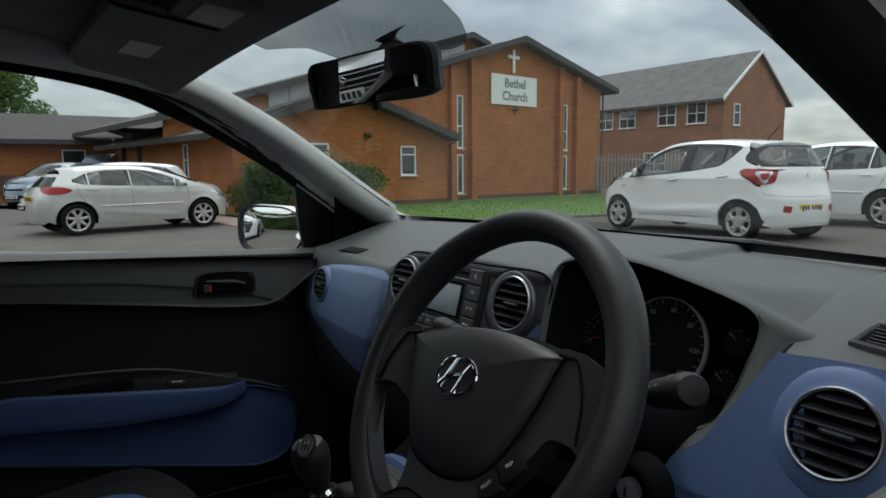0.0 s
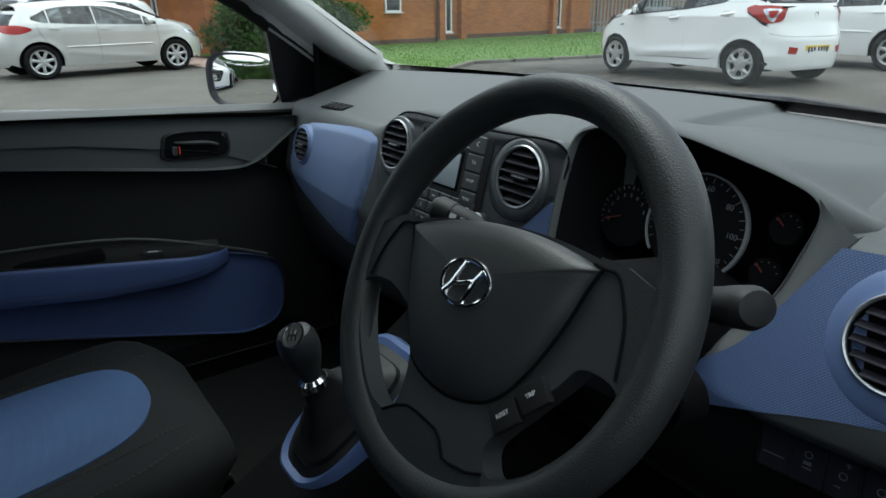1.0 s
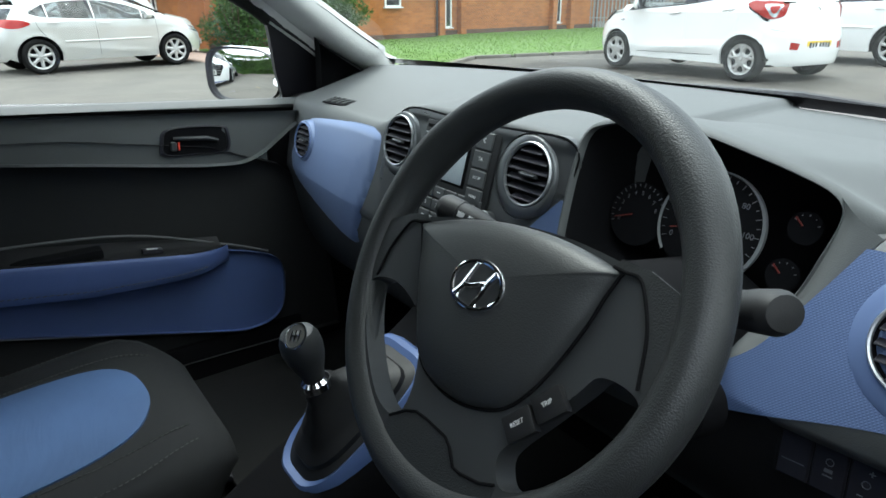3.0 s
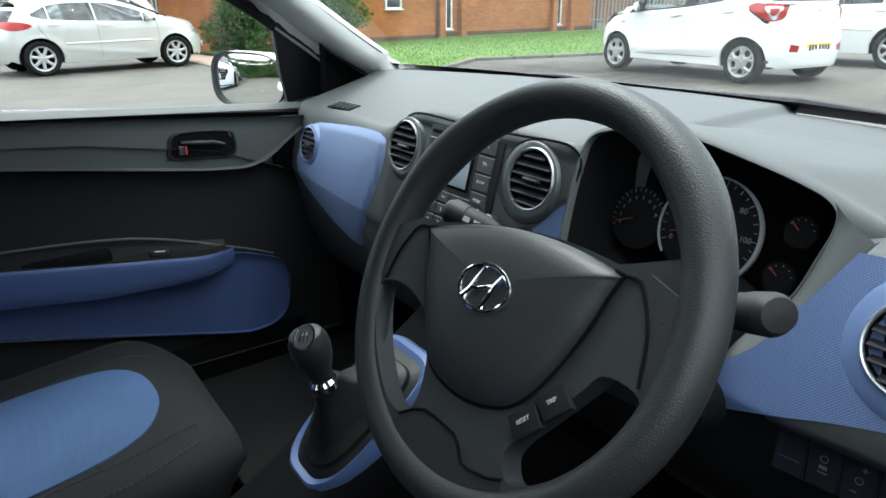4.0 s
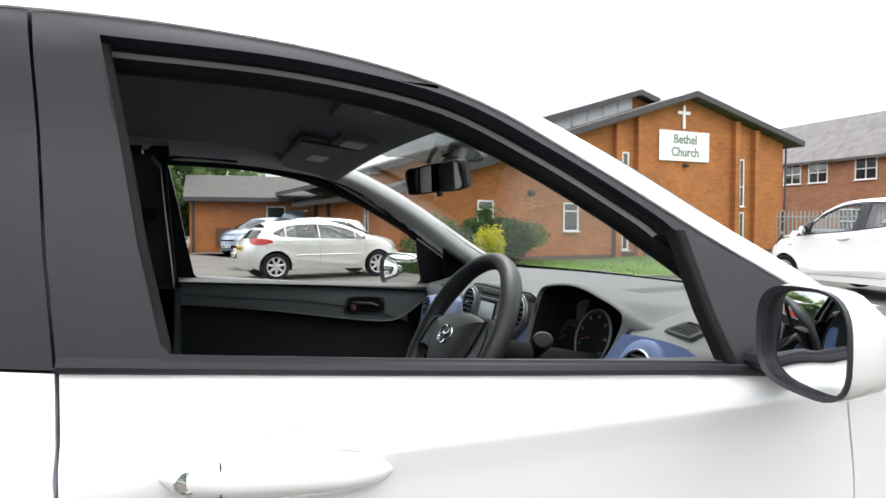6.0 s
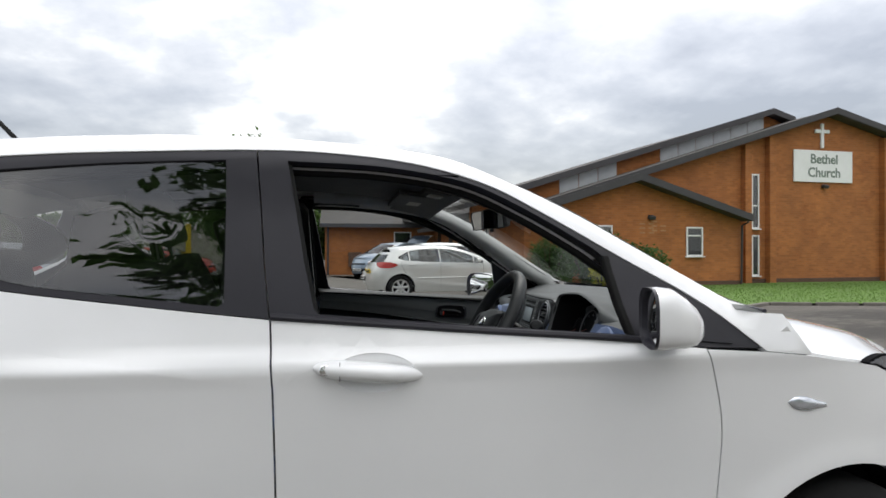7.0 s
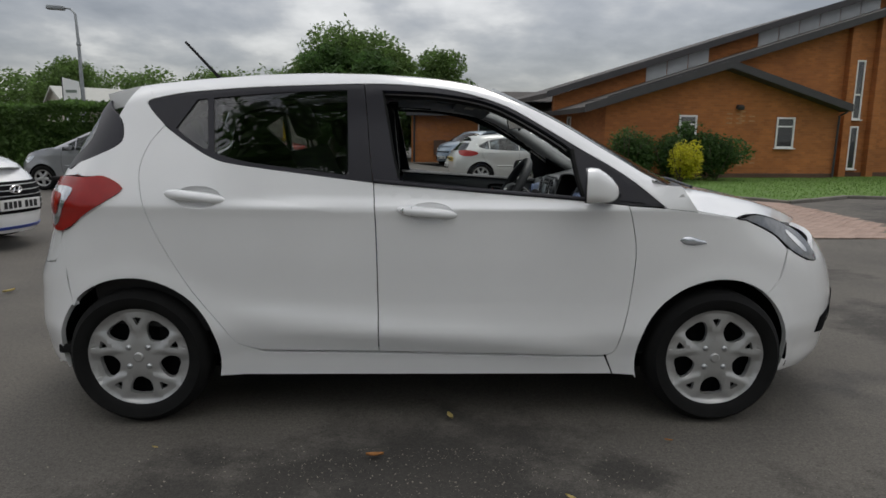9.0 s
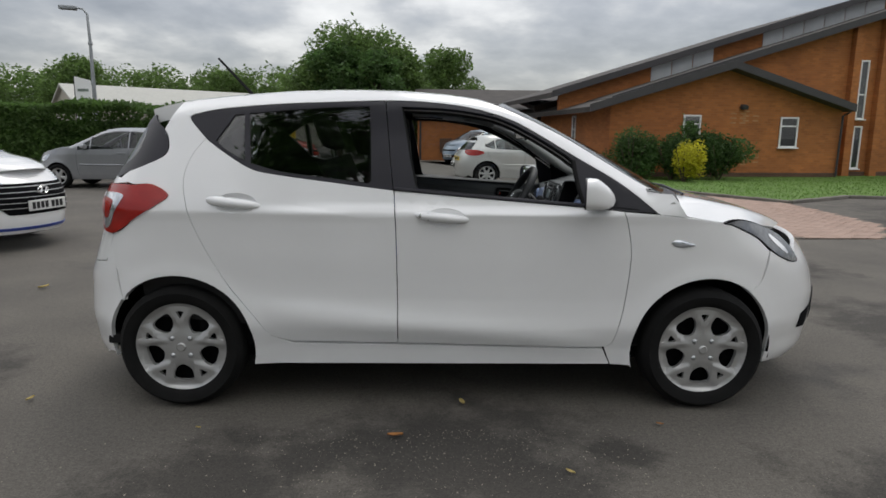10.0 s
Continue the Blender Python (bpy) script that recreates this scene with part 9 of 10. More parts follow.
slab(bm, [[(-5.9, 3.55), (-0.5, 5.15), (5.9, 3.5), (5.9, 3.35), (-0.5, 4.95), (-5.9, 3.40)]], -0.3, 24)
part("roof", bm, SHEDROOF, shed)
bm = bmesh.new()
box(bm, (22, 0.2, 4.0), pose(5.4, 12, 1.5, 0, 0, 90))
part("side_wall", bm, CLAD, shed)
for k, (x, wd) in enumerate(((-3.9, 1.9), (-1.8, 1.2), (0.4, 2.4))):
    bm = bmesh.new()
    box(bm, (wd, 0.06, 0.62), Matrix.Translation((x + 0.6, -0.03, 3.05)), 0.01, 1)
    part("sign_bar", bm, INK if k < 2 else SIGNWHITE, shed, "sign lettering bar")
lamp_post = thing("street_lamp", "grey street lamp with a curved arm", "lamp", at=pose(-12.9, 21.5, -0.1))
bm = bmesh.new()
tube(bm, [(0, 0, 0), (0, 0, 2.2), (0, 0, 4.6), (-0.03, 0, 5.6), (-0.18, 0, 5.78), (-0.45, 0, 5.82)], [0.085, 0.08, 0.055, 0.04, 0.035, 0.035], 12)
part("pole", bm, GALV, lamp_post)
bm = bmesh.new()
lathe(bm, [(0.07, 0), (0.085, 0.03), (0.07, 0.12)], Matrix.Translation((0, 0, 4.5)), 12)
part("collar", bm, GALV, lamp_post)
bm = bmesh.new()
box(bm, (0.62, 0.24, 0.16), pose(-0.72, 0, 5.82, 0, 3, 0), 0.06, 3)
part("lamp_head", bm, GALV, lamp_post, "grey lamp head")
banner = thing("feather_banner", "white advertising banner beside the street lamp", "banner", at=pose(-13.2, 21.3, -0.1))
bm = bmesh.new()
tube(bm, [(-0.32, 0, 0), (-0.32, 0, 3.35)], 0.02, 6)
part("pole", bm, TRIM, banner)
bm = bmesh.new()
slab(bm, [[(-0.30, 1.75), (0.30, 1.75), (0.30, 3.2), (-0.30, 3.35)]], -0.01, 0.01)
part("cloth", bm, SIGNWHITE, banner)
bm = bmesh.new()
box(bm, (0.40, 0.012, 0.10), Matrix.Translation((0.0, -0.016, 2.85)))
box(bm, (0.28, 0.012, 0.35), Matrix.Translation((0.0, -0.016, 2.40)))
part("banner_mark", bm, SIGNGREEN, banner)
YELLOW = surface("yellow_post_paint", (0.70, 0.50, 0.02), 0.5, spread=0.1)
post = thing("marker_post", "slim yellow post at the far side of the car park", "post", at=pose(-6.1, 24.5, -0.1))
bm = bmesh.new()
box(bm, (0.20, 0.10, 2.3), Matrix.Translation((0, 0, 1.15)), 0.02)
part("post_body", bm, YELLOW, post)


# ---- the other parked cars ----
CARGLASS = glazing("grey_car_glass", (0.42, 0.46, 0.47))


def parked_car(label, paint, sh, sp, at, group="parked cars", name="parked_car"):
    """A closed car: flanks with glass, roof, screens, bonnet, bumpers, lamps, plates, mirrors, wheels."""
    c = thing(name, label, "car", group, at)
    qf, qr = 0.80, 0.80
    pf, pr = math.pi / 2 - math.asin(qf ** (sh.pf / 2)), math.pi / 2 - math.asin(qr ** (sh.pr / 2))

    def fx(z):
        return sh.front + qf * (sh.nose(z) - sh.front)

    def rx(z):
        return sh.rear - qr * (sh.tail(z) + sh.rear)
    z0 = sp["sill"]
    xb = sp["bonnet_end"]
    zf = sh.edge(xb)
    zr = sp["roof_end_z"]
    roof_x = [x for x in np.linspace(rx(zr) + 0.02, fx(zf) - 0.01, 46)]
    for s in (-1, 1):
        side, out = sh.side(s), (0, s, 0)
        loop = [(rx(z), z) for z in np.linspace(zr, z0 + 0.05, 14)] + [(sh.axle[1] - sh.arch * 0.97, z0)] + sh.arch_line(1, 192, -12, 20) + [(sh.axle[1] + sh.arch + 0.02, z0 - 0.01), (sh.axle[0] - sh.arch - 0.02, z0 - 0.01)] + \
            sh.arch_line(0, 192, -12, 20) + [(sh.axle[0] + sh.arch * 0.98, z0)] + [(fx(z), z) for z in np.linspace(z0 + 0.05, zf - 0.005, 12)] + [(x, sh.edge(x)) for x in roof_x[::-1]]
        holes = sp["glass"]
        flank = panel("body_side", [loop] + holes, side, paint, c, out=out, depth=0.02, step=0.09)
        for hole in holes:
            panel("side_glass", [hole], sh.side(s, -0.008), CARGLASS, flank, "grey tinted side glass", out=out, depth=0.002, step=0.15)
        for a, b, tw in sp["pillars"]:
            d = Vector((b[0] - a[0], b[1] - a[1])).normalized()
            n = (-d.y * tw, d.x * tw)
            panel("pillar", [[(a[0] - n[0], a[1] - n[1]), (b[0] - n[0], b[1] - n[1]), (b[0] + n[0], b[1] + n[1]), (a[0] + n[0], a[1] + n[1])]], sh.side(s, -0.003), TRIM, flank, "black window pillar", out=out, depth=0.004, step=0.2)
        for line in sp["seams"]:
            pts = crv(line, 5)
            bm = bmesh.new()
            tube(bm, [(x, s * (sh.width(x, z) + 0.0005), z) for x, z in two(pts)], 0.0035, 4)
            part("door_seam", bm, INK, flank)
        for x, z in sp["handles"]:
            bm = bmesh.new()
            box(bm, (0.19, 0.03, 0.032), Matrix.Translation((x, s * (sh.width(x, z) + 0.012), z)), 0.012, 2)
            part("door_handle", bm, paint, flank)
        if sp.get("moulding"):
            xa, xb_, z = sp["moulding"]
            bm = bmesh.new()
            tube(bm, [(x, s * (sh.width(x, z) + 0.002), z + 0.02 * (x - xa) * 0.3) for x in np.linspace(xa, xb_, 12)], 0.018, 8, flat=1.0)
            part("side_moulding", bm, paint, flank)
        for front, key, material, lab in ((True, "headlamp", CLEARLAMP, "clear headlamp"), (False, "tail_lamp", REDLAMP, "red tail lamp")):
            lp = [(sh.turn(x, z, s, front), z) for x, z in two(ring_closed(sp[key], 4))]
            panel(key, [lp], sh.end(front, 0.004), material, c, lab, steps=(0.08, 0.05), out=(0.5 if front else -0.5, s, 0), depth=0.02)
        mx, mz = sp["mirror"]
        w = sh.width(mx, mz)
        bm = bmesh.new()
        rows = []
        for dx, k in ((-0.05, 0.9), (-0.03, 1.0), (0.01, 0.95), (0.05, 0.7), (0.08, 0.2)):
            rows.append([(mx + dx, s * (w + 0.10 + 0.085 * k * math.copysign(abs(math.cos(t)) ** 0.7, math.cos(t))), mz + 0.06 + 0.058 * k * math.copysign(abs(math.sin(t)) ** 0.7, math.sin(t))) for t in np.linspace(0, 2 * math.pi, 18, endpoint=False)])
        loft(bm, rows)
        mm = part("wing_mirror", bm, paint, c, "wing mirror")
        bm = bmesh.new()
        box(bm, (0.07, 0.12, 0.03), Matrix.Translation((mx + 0.02, s * (w + 0.02), mz + 0.02)), 0.01)
        part("mirror_foot", bm, TRIM, mm)
        for a in sh.axle:
            bm = bmesh.new()
            Rr = sh.arch - 0.005
            rws = [[(a + Rr * math.cos(t), s * (sh.half(0.5) - d), max(z0 - 0.03, sh.hub + Rr * math.sin(t))) for t in np.linspace(-0.25, math.pi + 0.25, 20)] for d in (0.03, 0.28)] + [[(a, s * 0.5, sh.hub)] * 20]
            loft(bm, rws, closed=False)
            part("wheel_arch_liner", bm, PITCH, c)
            make_wheel(c, frame_of((a, s * (sh.half(0.5) - 0.012), sh.hub), (1, 0, 0) if s < 0 else (-1, 0, 0), (0, s, 0)), sp["tyre"], 0.2, sp["cap"], sp["style"])
    top = sh.roof()
    xh, xc = sp["header"], sp["cowl"]

    def bowed(x, s):
        k = 1 - abs(s) ** 2.2
        p = top(x, s)
        t = min(1, max(0, (x - xh + 0.5) / 0.5))
        return (p[0] + sp["bow"] * k * t * min(1, max(0, (sh.nose(0.6) - x) / 0.4)), p[1], p[2])
    xr = rx(zr) + 0.02
    panel("roof_panel", [[(xr, -0.99), (xh, -0.99), (xh, 0.99), (xr, 0.99)]], bowed, paint, c, "roof", steps=(0.15, 0.15), out=(0, 0, 1), depth=0.01)
    panel("windscreen", [[(xh + 0.01, -0.95), (xc, -0.95), (xc, 0.95), (xh + 0.01, 0.95)]], bowed, CARGLASS, c, "grey windscreen", steps=(0.1, 0.12), out=(0.3, 0, 1), depth=0.004)
    panel("bonnet", [[(xc + 0.02, -0.995), (xb, -0.97), (xb + 0.04, -0.6), (xb + 0.06, 0), (xb + 0.04, 0.6), (xb, 0.97), (xc + 0.02, 0.995)]], bowed, paint, c, "bonnet", steps=(0.08, 0.1), out=(0.3, 0, 1), depth=0.01)
    fr, rr = sh.end(True), sh.end(False)
    nose_top = [(a, zf - 0.008 + 0.03 * math.cos(a)) for a in np.linspace(pf, -pf, 16)]
    panel("front_bumper", [[(-pf, z0)] + [(a, z0 - 0.02) for a in np.linspace(-pf * 0.8, pf * 0.8, 12)] + [(pf, z0)] + nose_top], fr, paint, c, "front bumper", steps=(0.09, 0.08), out=(1, 0, 0), depth=0.02)
    for lp, material, lab in sp["grille"]:
        panel("grille", [lp], sh.end(True, 0.014 if lab == "grille bar" else 0.006), material, c, lab, steps=(0.09, 0.06), out=(1, 0, 0), depth=0.008)
    rw0, rw1, rwa = sp["rear_window"]
    gate = [(-pr, z0 + 0.05)] + [(a, z0) for a in np.linspace(-pr * 0.8, pr * 0.8, 12)] + [(pr, z0 + 0.05)] + [(pr, zr)] + [(a, zr + 0.005) for a in np.linspace(pr * 0.8, -pr * 0.8, 10)] + [(-pr, zr)]
    win = [(-rwa, rw0), (rwa, rw0), (rwa * 0.97, rw1), (-rwa * 0.97, rw1)]
    panel("tail_panel", [gate, win], rr, paint, c, "tailgate and rear bumper", steps=(0.09, 0.08), out=(-1, 0, 0), depth=0.02)
    panel("rear_window", [win], sh.end(False, -0.006), CARGLASS, c, "grey rear window", steps=(0.1, 0.08), out=(-1, 0, 0.3), depth=0.002)
    for front, z, material in ((True, sp["plate"][0], PLATEWHITE), (False, sp["plate"][1], PLATEWHITE if sp.get("white_rear") else PLATEYELLOW)):
        p = Vector(sh.end(front, 0.012)(0.0001, z))
        d = 1 if front else -1
        bm = bmesh.new()
        box(bm, (0.016, 0.52, 0.11), Matrix.Translation(p), 0.003, 1)
        pl = part("number_plate", bm, material, c, "number plate")
        for k in range(7):
            bm = bmesh.new()
            box(bm, (0.003, 0.042, 0.07), Matrix.Translation(p + Vector((0.009 * d, -0.20 + 0.06 * k + (0.03 if k > 3 else 0), 0))))
            part("plate_mark", bm, INK, pl)
    if sp.get("badge"):
        p = Vector(sh.end(True, 0.016)(0.0001, sp["badge"]))
        bm = bmesh.new()
        rings = [[p + Vector((0.006 * math.sin(t), (0.075 + 0.008 * math.cos(t)) * math.cos(a), (0.038 + 0.008 * math.cos(t)) * math.sin(a))) for t in np.linspace(0, 2 * math.pi, 6, endpoint=False)] for a in np.linspace(0, 2 * math.pi, 28)]
        loft(bm, rings, True, (False, False))
        for sgn in (-1, 1):
            tube(bm, [p + Vector((0.004, sgn * 0.03 - 0.015, -0.026)), p + Vector((0.004, sgn * 0.03 + 0.015, 0.026))], 0.007, 6)
        part("badge", bm, CHROME, c, "chrome oval badge")
    # dim cabin: floor, dash, seats
    bm = bmesh.new()
    box(bm, (2.9, sh.half(0.5) * 1.7, 0.12), Matrix.Translation((0, 0, 0.28)), 0.02)
    part("underbody", bm, PITCH, c)
    bm = bmesh.new()
    box(bm, (0.5, sh.half(0.5) * 1.6, 0.25), Matrix.Translation((xc - 0.35, 0, sh.edge(xc) - 0.20)), 0.06)
    part("dashboard", bm, DARKPLASTIC, c)
    for x, y in ((-0.10, 0.37), (-0.10, -0.37), (-0.95, 0.33), (-0.95, -0.33)):
        bm = bmesh.new()
        box(bm, (0.5, 0.48, 0.16), pose(x + 0.2, y, 0.50), 0.05, 2)
        box(bm, (0.14, 0.46, 0.62), pose(x - 0.16, y, 0.82, 0, -14, 0), 0.05, 2)
        box(bm, (0.09, 0.25, 0.16), pose(x - 0.29, y, 1.20, 0, -14, 0), 0.03, 2)
        part("seat", bm, SEATCLOTH, c, "dark seat")
    return c


def hatch_glass(belt, top, xs):
    """Side windows between belt and roof lines given as (x, z) curves, split at xs."""
    b, t = table(belt, 0.01), table(top, 0.01)
    out = []
    for a, c in zip(xs, xs[1:]):
        a, c = a + 0.012, c - 0.012
        out.append([(x, b(x)) for x in np.linspace(a, c, 8)] + [(x, max(t(x), b(x) + 0.004)) for x in np.linspace(c, a, 10)])
    return out


# silver hatchback

SIL = Shape(half=[(0.15, .80), (0.32, .835), (0.5, .855), (0.62, .862), (0.80, .872), (0.92, .865), (1.0, .845), (1.15, .79), (1.35, .70), (1.5, .63)],
            nose=[(0.15, 2.05), (0.25, 2.13), (0.45, 2.18), (0.6, 2.15), (0.72, 2.08), (0.85, 1.95), (1.0, 1.8)],
            tail=[(0.15, 1.92), (0.3, 1.98), (0.5, 2.0), (0.65, 1.98), (0.8, 1.93), (1.0, 1.86), (1.2, 1.74), (1.36, 1.62), (1.5, 1.55)],
            edge=[(-2.0, 1.30), (-1.62, 1.365), (-1.3, 1.415), (-0.8, 1.455), (-0.3, 1.465), (0.05, 1.44), (0.35, 1.37), (0.7, 1.215), (1.02, 1.045), (1.12, 0.995), (1.3, 0.965), (1.6, 0.90), (1.85, 0.81), (2.1, 0.70)],
            crown=0.05, axle=(1.30, -1.30), hub=0.315, arch=0.365, front=0.95, rear=-1.15, pf=2.6, pr=3.2)
sil_sp = dict(sill=0.235, bonnet_end=1.82, roof_end_z=1.345, header=0.22, cowl=1.10, bow=0.20,
              glass=hatch_glass([(-1.45, 1.10), (-1.2, 1.005), (-0.6, .985), (0.2, .965), (0.95, .945)], [(-1.45, 1.12), (-1.1, 1.345), (-0.7, 1.40), (-0.25, 1.405), (0.1, 1.375), (0.45, 1.27), (0.75, 1.105), (0.98, .965)], [-1.40, -1.02, -0.28, 0.60, 0.92]),
              pillars=[((-0.28, 0.97), (-0.32, 1.405), 0.035), ((-1.02, 1.0), (-1.08, 1.35), 0.02)],
              seams=[[(-0.26, .30), (-0.27, .65), (-0.28, .98)], [(0.88, .32), (0.90, .6), (0.88, .93)], [(-0.95, .33), (-1.1, .55), (-1.28, .85), (-1.30, 1.0)]],
              handles=[(-0.12, .875), (-1.0, .895)], moulding=(-0.95, 0.75, 0.60), headlamp=[(1.55, .84), (1.75, .80), (1.95, .72), (2.0, .65), (1.88, .66), (1.70, .73), (1.58, .79)],
              tail_lamp=[(-1.42, .97), (-1.55, .99), (-1.76, .98), (-1.82, .90), (-1.78, .82), (-1.62, .80), (-1.48, .86)], mirror=(0.72, .97), tyre=0.315, cap=0.215, style="seven",
              grille=[([(-0.5, .32), (0.5, .32), (0.45, .45), (-0.45, .45)], PITCH, "black lower grille"), ([(-0.35, .62), (0.35, .62), (0.4, .68), (-0.4, .68)], PITCH, "black upper grille")],
              rear_window=(1.0, 1.29, 0.75), plate=(0.42, 0.72))
LOWSIL = Shape(half=[(0.15, .80), (0.32, .835), (0.5, .855), (0.62, .862), (0.80, .872), (0.92, .865), (1.0, .84), (1.1, .785), (1.25, .70), (1.4, .63)],
               nose=[(0.15, 2.02), (0.25, 2.09), (0.45, 2.13), (0.6, 2.10), (0.72, 2.03), (0.85, 1.90), (1.0, 1.75)],
               tail=[(0.15, 1.84), (0.3, 1.90), (0.5, 1.93), (0.65, 1.92), (0.8, 1.88), (0.95, 1.80), (1.1, 1.66), (1.25, 1.50), (1.4, 1.42)],
               edge=[(-1.9, 1.16), (-1.62, 1.235), (-1.3, 1.295), (-0.8, 1.338), (-0.3, 1.350), (0.05, 1.332), (0.40, 1.268), (0.75, 1.155), (1.05, 1.03), (1.15, 0.985), (1.35, 0.945), (1.6, 0.885), (1.85, 0.79), (2.1, 0.68)],
               crown=0.045, axle=(1.27, -1.27), hub=0.315, arch=0.365, front=0.95, rear=-1.1, pf=2.4, pr=2.7, swage=0.010)
lowsil_sp = dict(sil_sp, roof_end_z=1.20, header=0.24, cowl=1.13, bow=0.22,
                 glass=hatch_glass([(-1.36, 1.06), (-1.15, .995), (-0.6, .965), (0.2, .940), (1.0, .925)], [(-1.36, 1.075), (-1.05, 1.225), (-0.7, 1.278), (-0.25, 1.288), (0.1, 1.268), (0.45, 1.185), (0.75, 1.070), (1.0, .940)], [-1.33, -1.04, -0.24, 0.66, 0.93]),
                 pillars=[((-0.24, 0.955), (-0.30, 1.288), 0.030), ((-1.04, .985), (-1.09, 1.235), 0.016)],
                 seams=[[(-0.22, .30), (-0.23, .65), (-0.24, .96)], [(0.90, .32), (0.93, .6), (0.91, .915)], [(-0.86, .33), (-1.02, .52), (-1.22, .80), (-1.26, .98)]],
                 handles=[(-0.08, .865), (-0.98, .895)], moulding=(-0.82, 0.78, 0.565), tail_lamp=[(-1.34, .885), (-1.45, .945), (-1.62, .965), (-1.76, .95), (-1.78, .86), (-1.70, .815), (-1.52, .815)],
                 headlamp=[(1.50, .815), (1.70, .79), (1.90, .71), (1.95, .64), (1.84, .65), (1.68, .71), (1.54, .77)], mirror=(0.74, .935), rear_window=(.95, 1.15, 0.75), cap=0.222, style="seven")
parked_car("warm silver five-door hatchback parked on the asphalt by the church path", SILVER, LOWSIL, lowsil_sp, pose(2.45, 14.62, -0.1, 0, 0, 10.2))
parked_car("white hatchback parked behind a silver one", WHITE, SIL, sil_sp, pose(2.7, 18.3, -0.1, 0, 0, 189))
parked_car("white hatchback parked beside another white one", WHITE, SIL, sil_sp, pose(13.05, 4.9, 0.085, 0, 0, 83))
parked_car("red hatchback parked at the far side of the car park", REDPAINT, LOWSIL, lowsil_sp, pose(-6.95, 23.5, -0.1, 0, 0, -8))

# tall grey-blue car with its tailgate up
TALL = Shape(half=[(0.15, .80), (0.32, .835), (0.5, .855), (0.8, .87), (1.0, .85), (1.2, .79), (1.45, .70), (1.65, .62)],
             nose=[(0.15, 2.05), (0.25, 2.12), (0.45, 2.16), (0.7, 2.10), (0.85, 1.98), (1.0, 1.85)], tail=[(0.15, 1.95), (0.5, 2.02), (0.9, 1.98), (1.2, 1.88), (1.5, 1.74), (1.65, 1.70)],
             edge=[(-2.0, 1.45), (-1.6, 1.50), (-0.8, 1.58), (-0.2, 1.58), (0.2, 1.52), (0.6, 1.34), (1.0, 1.13), (1.15, 1.07), (1.4, 1.02), (1.7, 0.93), (2.0, 0.78)], crown=0.05, axle=(1.32, -1.32), hub=0.315, arch=0.365, front=0.95, rear=-1.2, pf=2.6, pr=3.6)
tall_sp = dict(sil_sp, bonnet_end=1.80, roof_end_z=1.46, header=0.30, cowl=1.14,
               glass=hatch_glass([(-1.6, 1.10), (-0.8, 1.05), (0.2, 1.0), (1.0, 1.0)], [(-1.6, 1.38), (-0.8, 1.50), (-0.2, 1.50), (0.2, 1.44), (0.6, 1.26), (1.0, 1.03)], [-1.55, -1.05, -0.25, 0.55, 0.92]),
               pillars=[((-0.25, 1.0), (-0.28, 1.49), 0.04)], style="seven", mirror=(0.75, 1.02), rear_window=(1.05, 1.40, 0.75),
               headlamp=[(1.50, .93), (1.75, .86), (1.95, .76), (1.95, .68), (1.80, .70), (1.58, .82)], plate=(0.40, 0.62))
mpv = parked_car("grey-blue people carrier with its tailgate raised, parked by the hall", GREYBLUE, TALL, tall_sp, pose(2.15, 27.6, -0.1, 0, 0, -138), name="people_carrier")
bm = bmesh.new()
rows = [[(-1.72 - 0.62 * u, y, 1.56 + 0.42 * u + 0.06 * math.sin(math.pi * u)) for y in np.linspace(-0.62, 0.62, 8)] for u in np.linspace(0, 1, 6)]
loft(bm, rows, closed=False)
bmesh.ops.solidify(bm, geom=bm.faces[:], thickness=0.05)
part("raised_tailgate", bm, GREYBLUE, mpv, "raised tailgate")

# dull silver three-door
OLD = Shape(half=[(0.15, .76), (0.32, .795), (0.5, .812), (0.8, .822), (0.95, .805), (1.1, .74), (1.3, .66), (1.5, .58)],
            nose=[(0.15, 1.88), (0.25, 1.95), (0.5, 1.98), (0.65, 1.94), (0.8, 1.83), (1.0, 1.65)], tail=[(0.15, 1.72), (0.4, 1.80), (0.7, 1.78), (0.9, 1.72), (1.1, 1.62), (1.35, 1.48), (1.5, 1.44)],
            edge=[(-1.8, 1.25), (-1.5, 1.30), (-1.1, 1.36), (-0.6, 1.40), (-0.1, 1.40), (0.2, 1.34), (0.55, 1.17), (0.9, 1.0), (1.0, .955), (1.3, .91), (1.6, .83), (1.85, .73)], crown=0.04, axle=(1.245, -1.245), hub=0.285, arch=0.33, front=0.9, rear=-1.0, pf=2.6, pr=3.4)
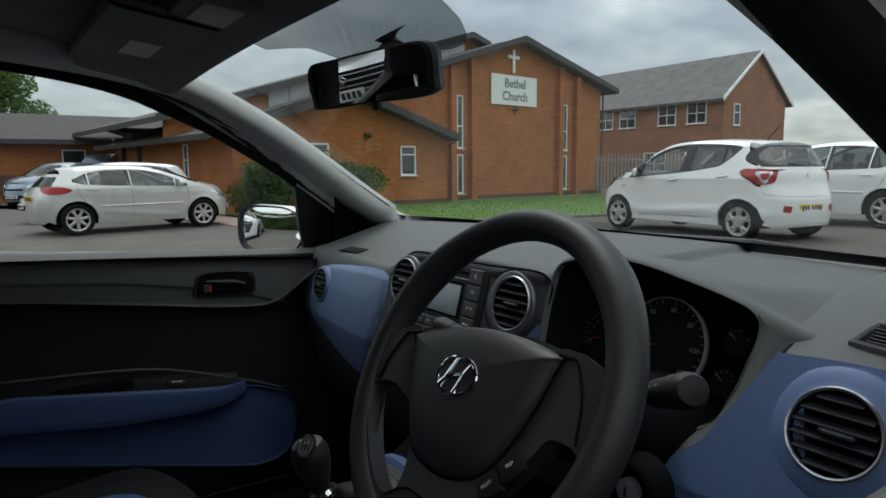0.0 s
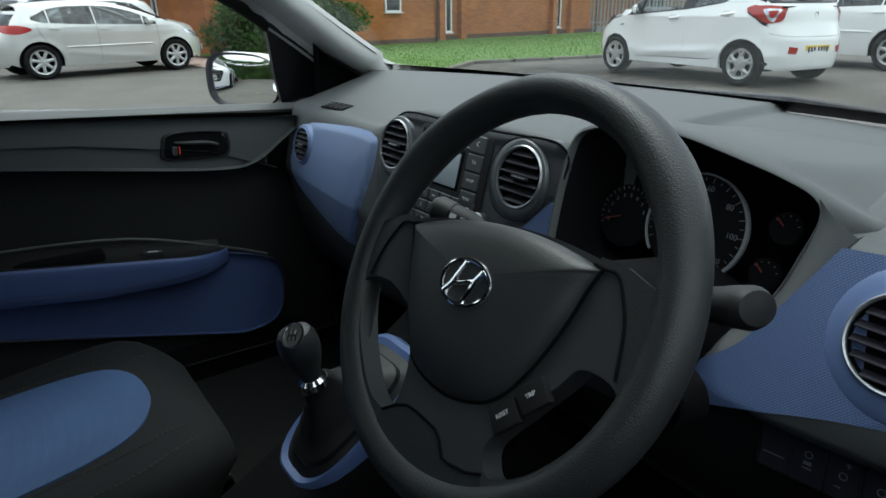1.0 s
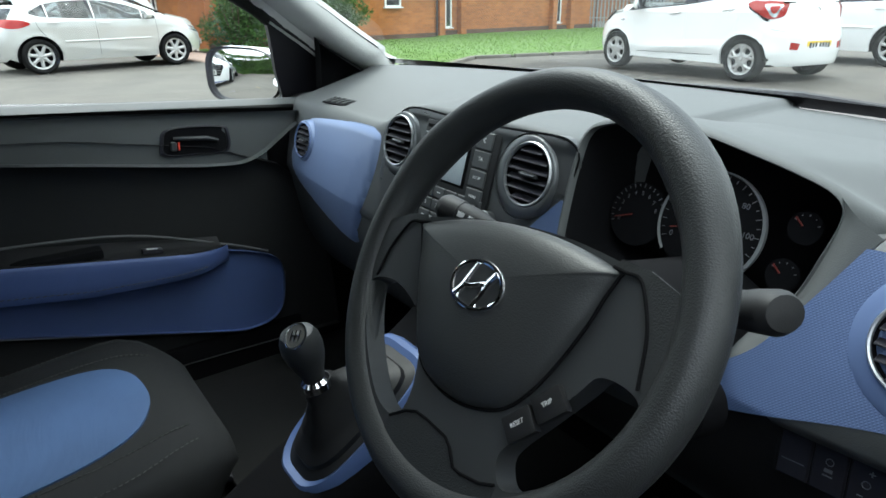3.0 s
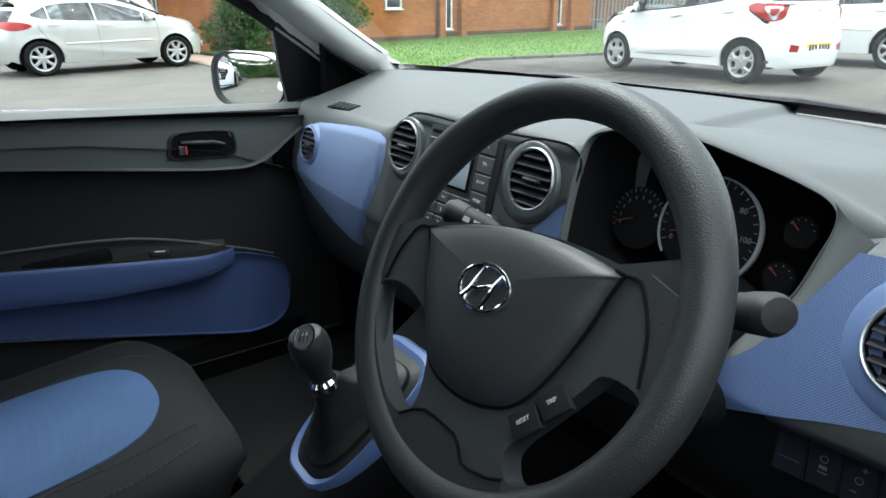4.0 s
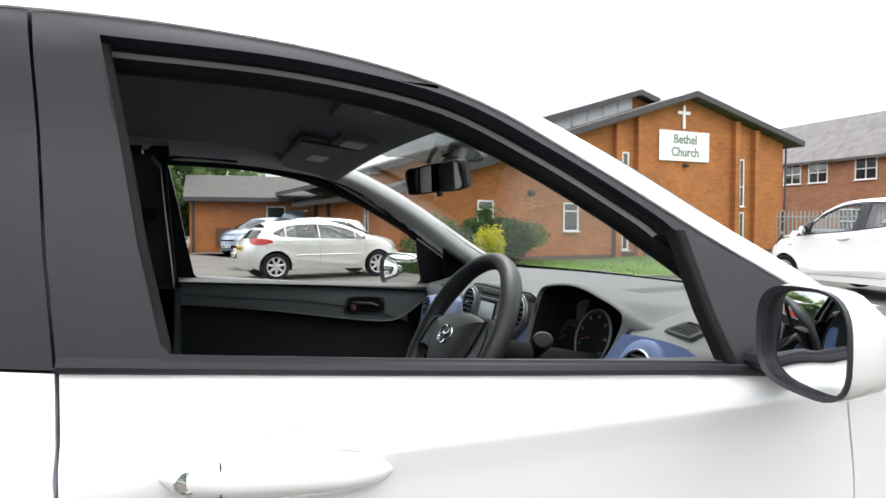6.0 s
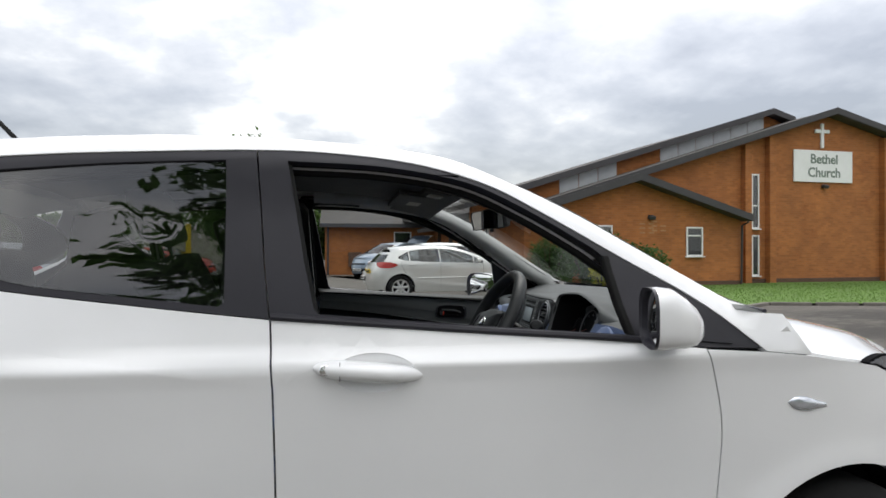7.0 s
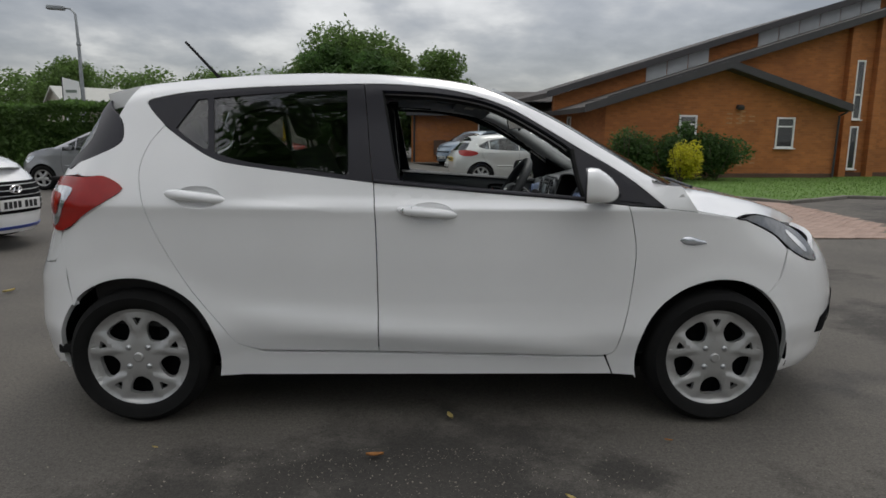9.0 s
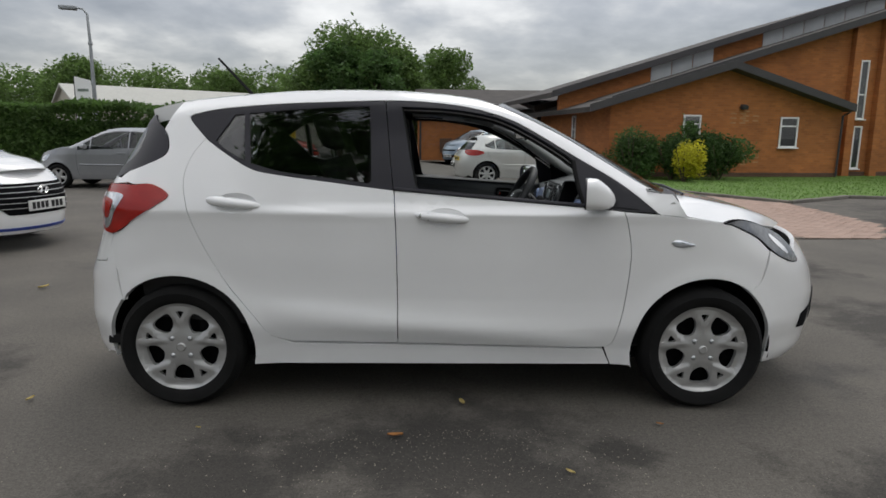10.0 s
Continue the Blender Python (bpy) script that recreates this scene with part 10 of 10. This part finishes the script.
old_sp = dict(sil_sp, bonnet_end=1.64, roof_end_z=1.28, header=0.12, cowl=0.98, bow=0.15, glass=hatch_glass([(-1.4, 1.08), (-0.9, .97), (0.2, .93), (0.8, .91)], [(-1.4, 1.10), (-1.1, 1.28), (-0.6, 1.345), (-0.1, 1.345), (0.2, 1.28), (0.5, 1.125), (0.8, .95)], [-1.35, -0.45, 0.45, 0.76]),
              pillars=[((-0.45, .95), (-0.50, 1.34), 0.04)], seams=[[(-0.42, .30), (-0.44, .65), (-0.45, .95)], [(0.74, .32), (0.78, .6), (0.76, .90)]], handles=[(-0.28, .84)], moulding=(-0.4, 0.7, 0.56),
              headlamp=[(1.42, .80), (1.60, .76), (1.76, .68), (1.74, .60), (1.58, .64), (1.46, .72)], tail_lamp=[(-1.40, .95), (-1.55, .95), (-1.62, .85), (-1.58, .72), (-1.48, .74)], mirror=(0.55, .93), tyre=0.285, cap=0.19, style="five", rear_window=(.98, 1.22, 0.7), plate=(0.40, 0.55))
parked_car("dull silver three-door hatchback parked against the hedge", DARKSILVER, OLD, old_sp, pose(-7.7, 12.6, -0.1, 0, 0, 180))

# low white car nose-on behind the hatchback
LOW = Shape(half=[(0.15, .80), (0.32, .86), (0.5, .89), (0.75, .90), (0.9, .88), (1.1, .79), (1.4, .62)],
            nose=[(0.12, 2.20), (0.25, 2.28), (0.45, 2.29), (0.6, 2.26), (0.72, 2.18), (0.82, 2.05), (1.0, 1.8)], tail=[(0.15, 2.0), (0.5, 2.15), (0.9, 2.15), (1.1, 2.05), (1.4, 1.6)],
            edge=[(-2.1, 1.05), (-1.5, 1.22), (-0.8, 1.37), (-0.2, 1.40), (0.3, 1.33), (0.7, 1.17), (1.1, .99), (1.25, .95), (1.6, .90), (1.9, .83), (2.2, .74)], crown=0.05, axle=(1.35, -1.35), hub=0.315, arch=0.36, front=0.95, rear=-1.2, pf=2.3, pr=2.8)
low_sp = dict(sil_sp, sill=0.20, bonnet_end=1.96, roof_end_z=1.10, header=0.28, cowl=1.20, bow=0.22, glass=hatch_glass([(-1.5, 1.05), (-0.8, .98), (0.2, .95), (1.0, .93)], [(-1.5, 1.16), (-0.8, 1.315), (-0.2, 1.345), (0.3, 1.27), (0.7, 1.10), (1.0, .95)], [-1.45, -0.3, 0.6, 0.95]),
              pillars=[((-0.3, .96), (-0.33, 1.34), 0.03)], headlamp=[(1.78, .80), (1.95, .77), (2.12, .70), (2.10, .65), (1.95, .68), (1.82, .74)], tail_lamp=[(-1.7, .98), (-1.9, .98), (-1.95, .9), (-1.8, .88)],
              grille=[([(-0.62, .70), (-0.70, .60), (-0.42, .38), (0.42, .38), (0.70, .60), (0.62, .70)], PITCH, "black wide grille")] +
                     [([(-0.60 + 0.05 * abs(k - 2), .665 - 0.055 * k), (0.60 - 0.05 * abs(k - 2), .665 - 0.055 * k), (0.60 - 0.05 * abs(k - 2), .672 - 0.055 * k), (-0.60 + 0.05 * abs(k - 2), .672 - 0.055 * k)], HUBCAP, "grille bar") for k in range(5)] +
                     [([(-0.75, .215), (0.75, .215), (0.78, .245), (-0.78, .245)], surface("blue_lip", (0.03, 0.06, 0.30), 0.4), "blue bumper lip")], rear_window=(.98, 1.06, 0.7), plate=(0.47, 0.8), mirror=(0.75, .95), badge=0.62, style="five")
parked_car("white low car with a dark barred grille, parked nose-on", WHITE, LOW, low_sp, pose(-6.50, 3.75, 0, 0, 0, -9))

# the second hatchback of the same model
second = copy_thing(car, pose(9.49, 5.28, 0.088, 0, 0, 82.8))
tagged(second, "white five-door hatchback with a yellow rear plate, parked by the lawn", "car", "parked cars")
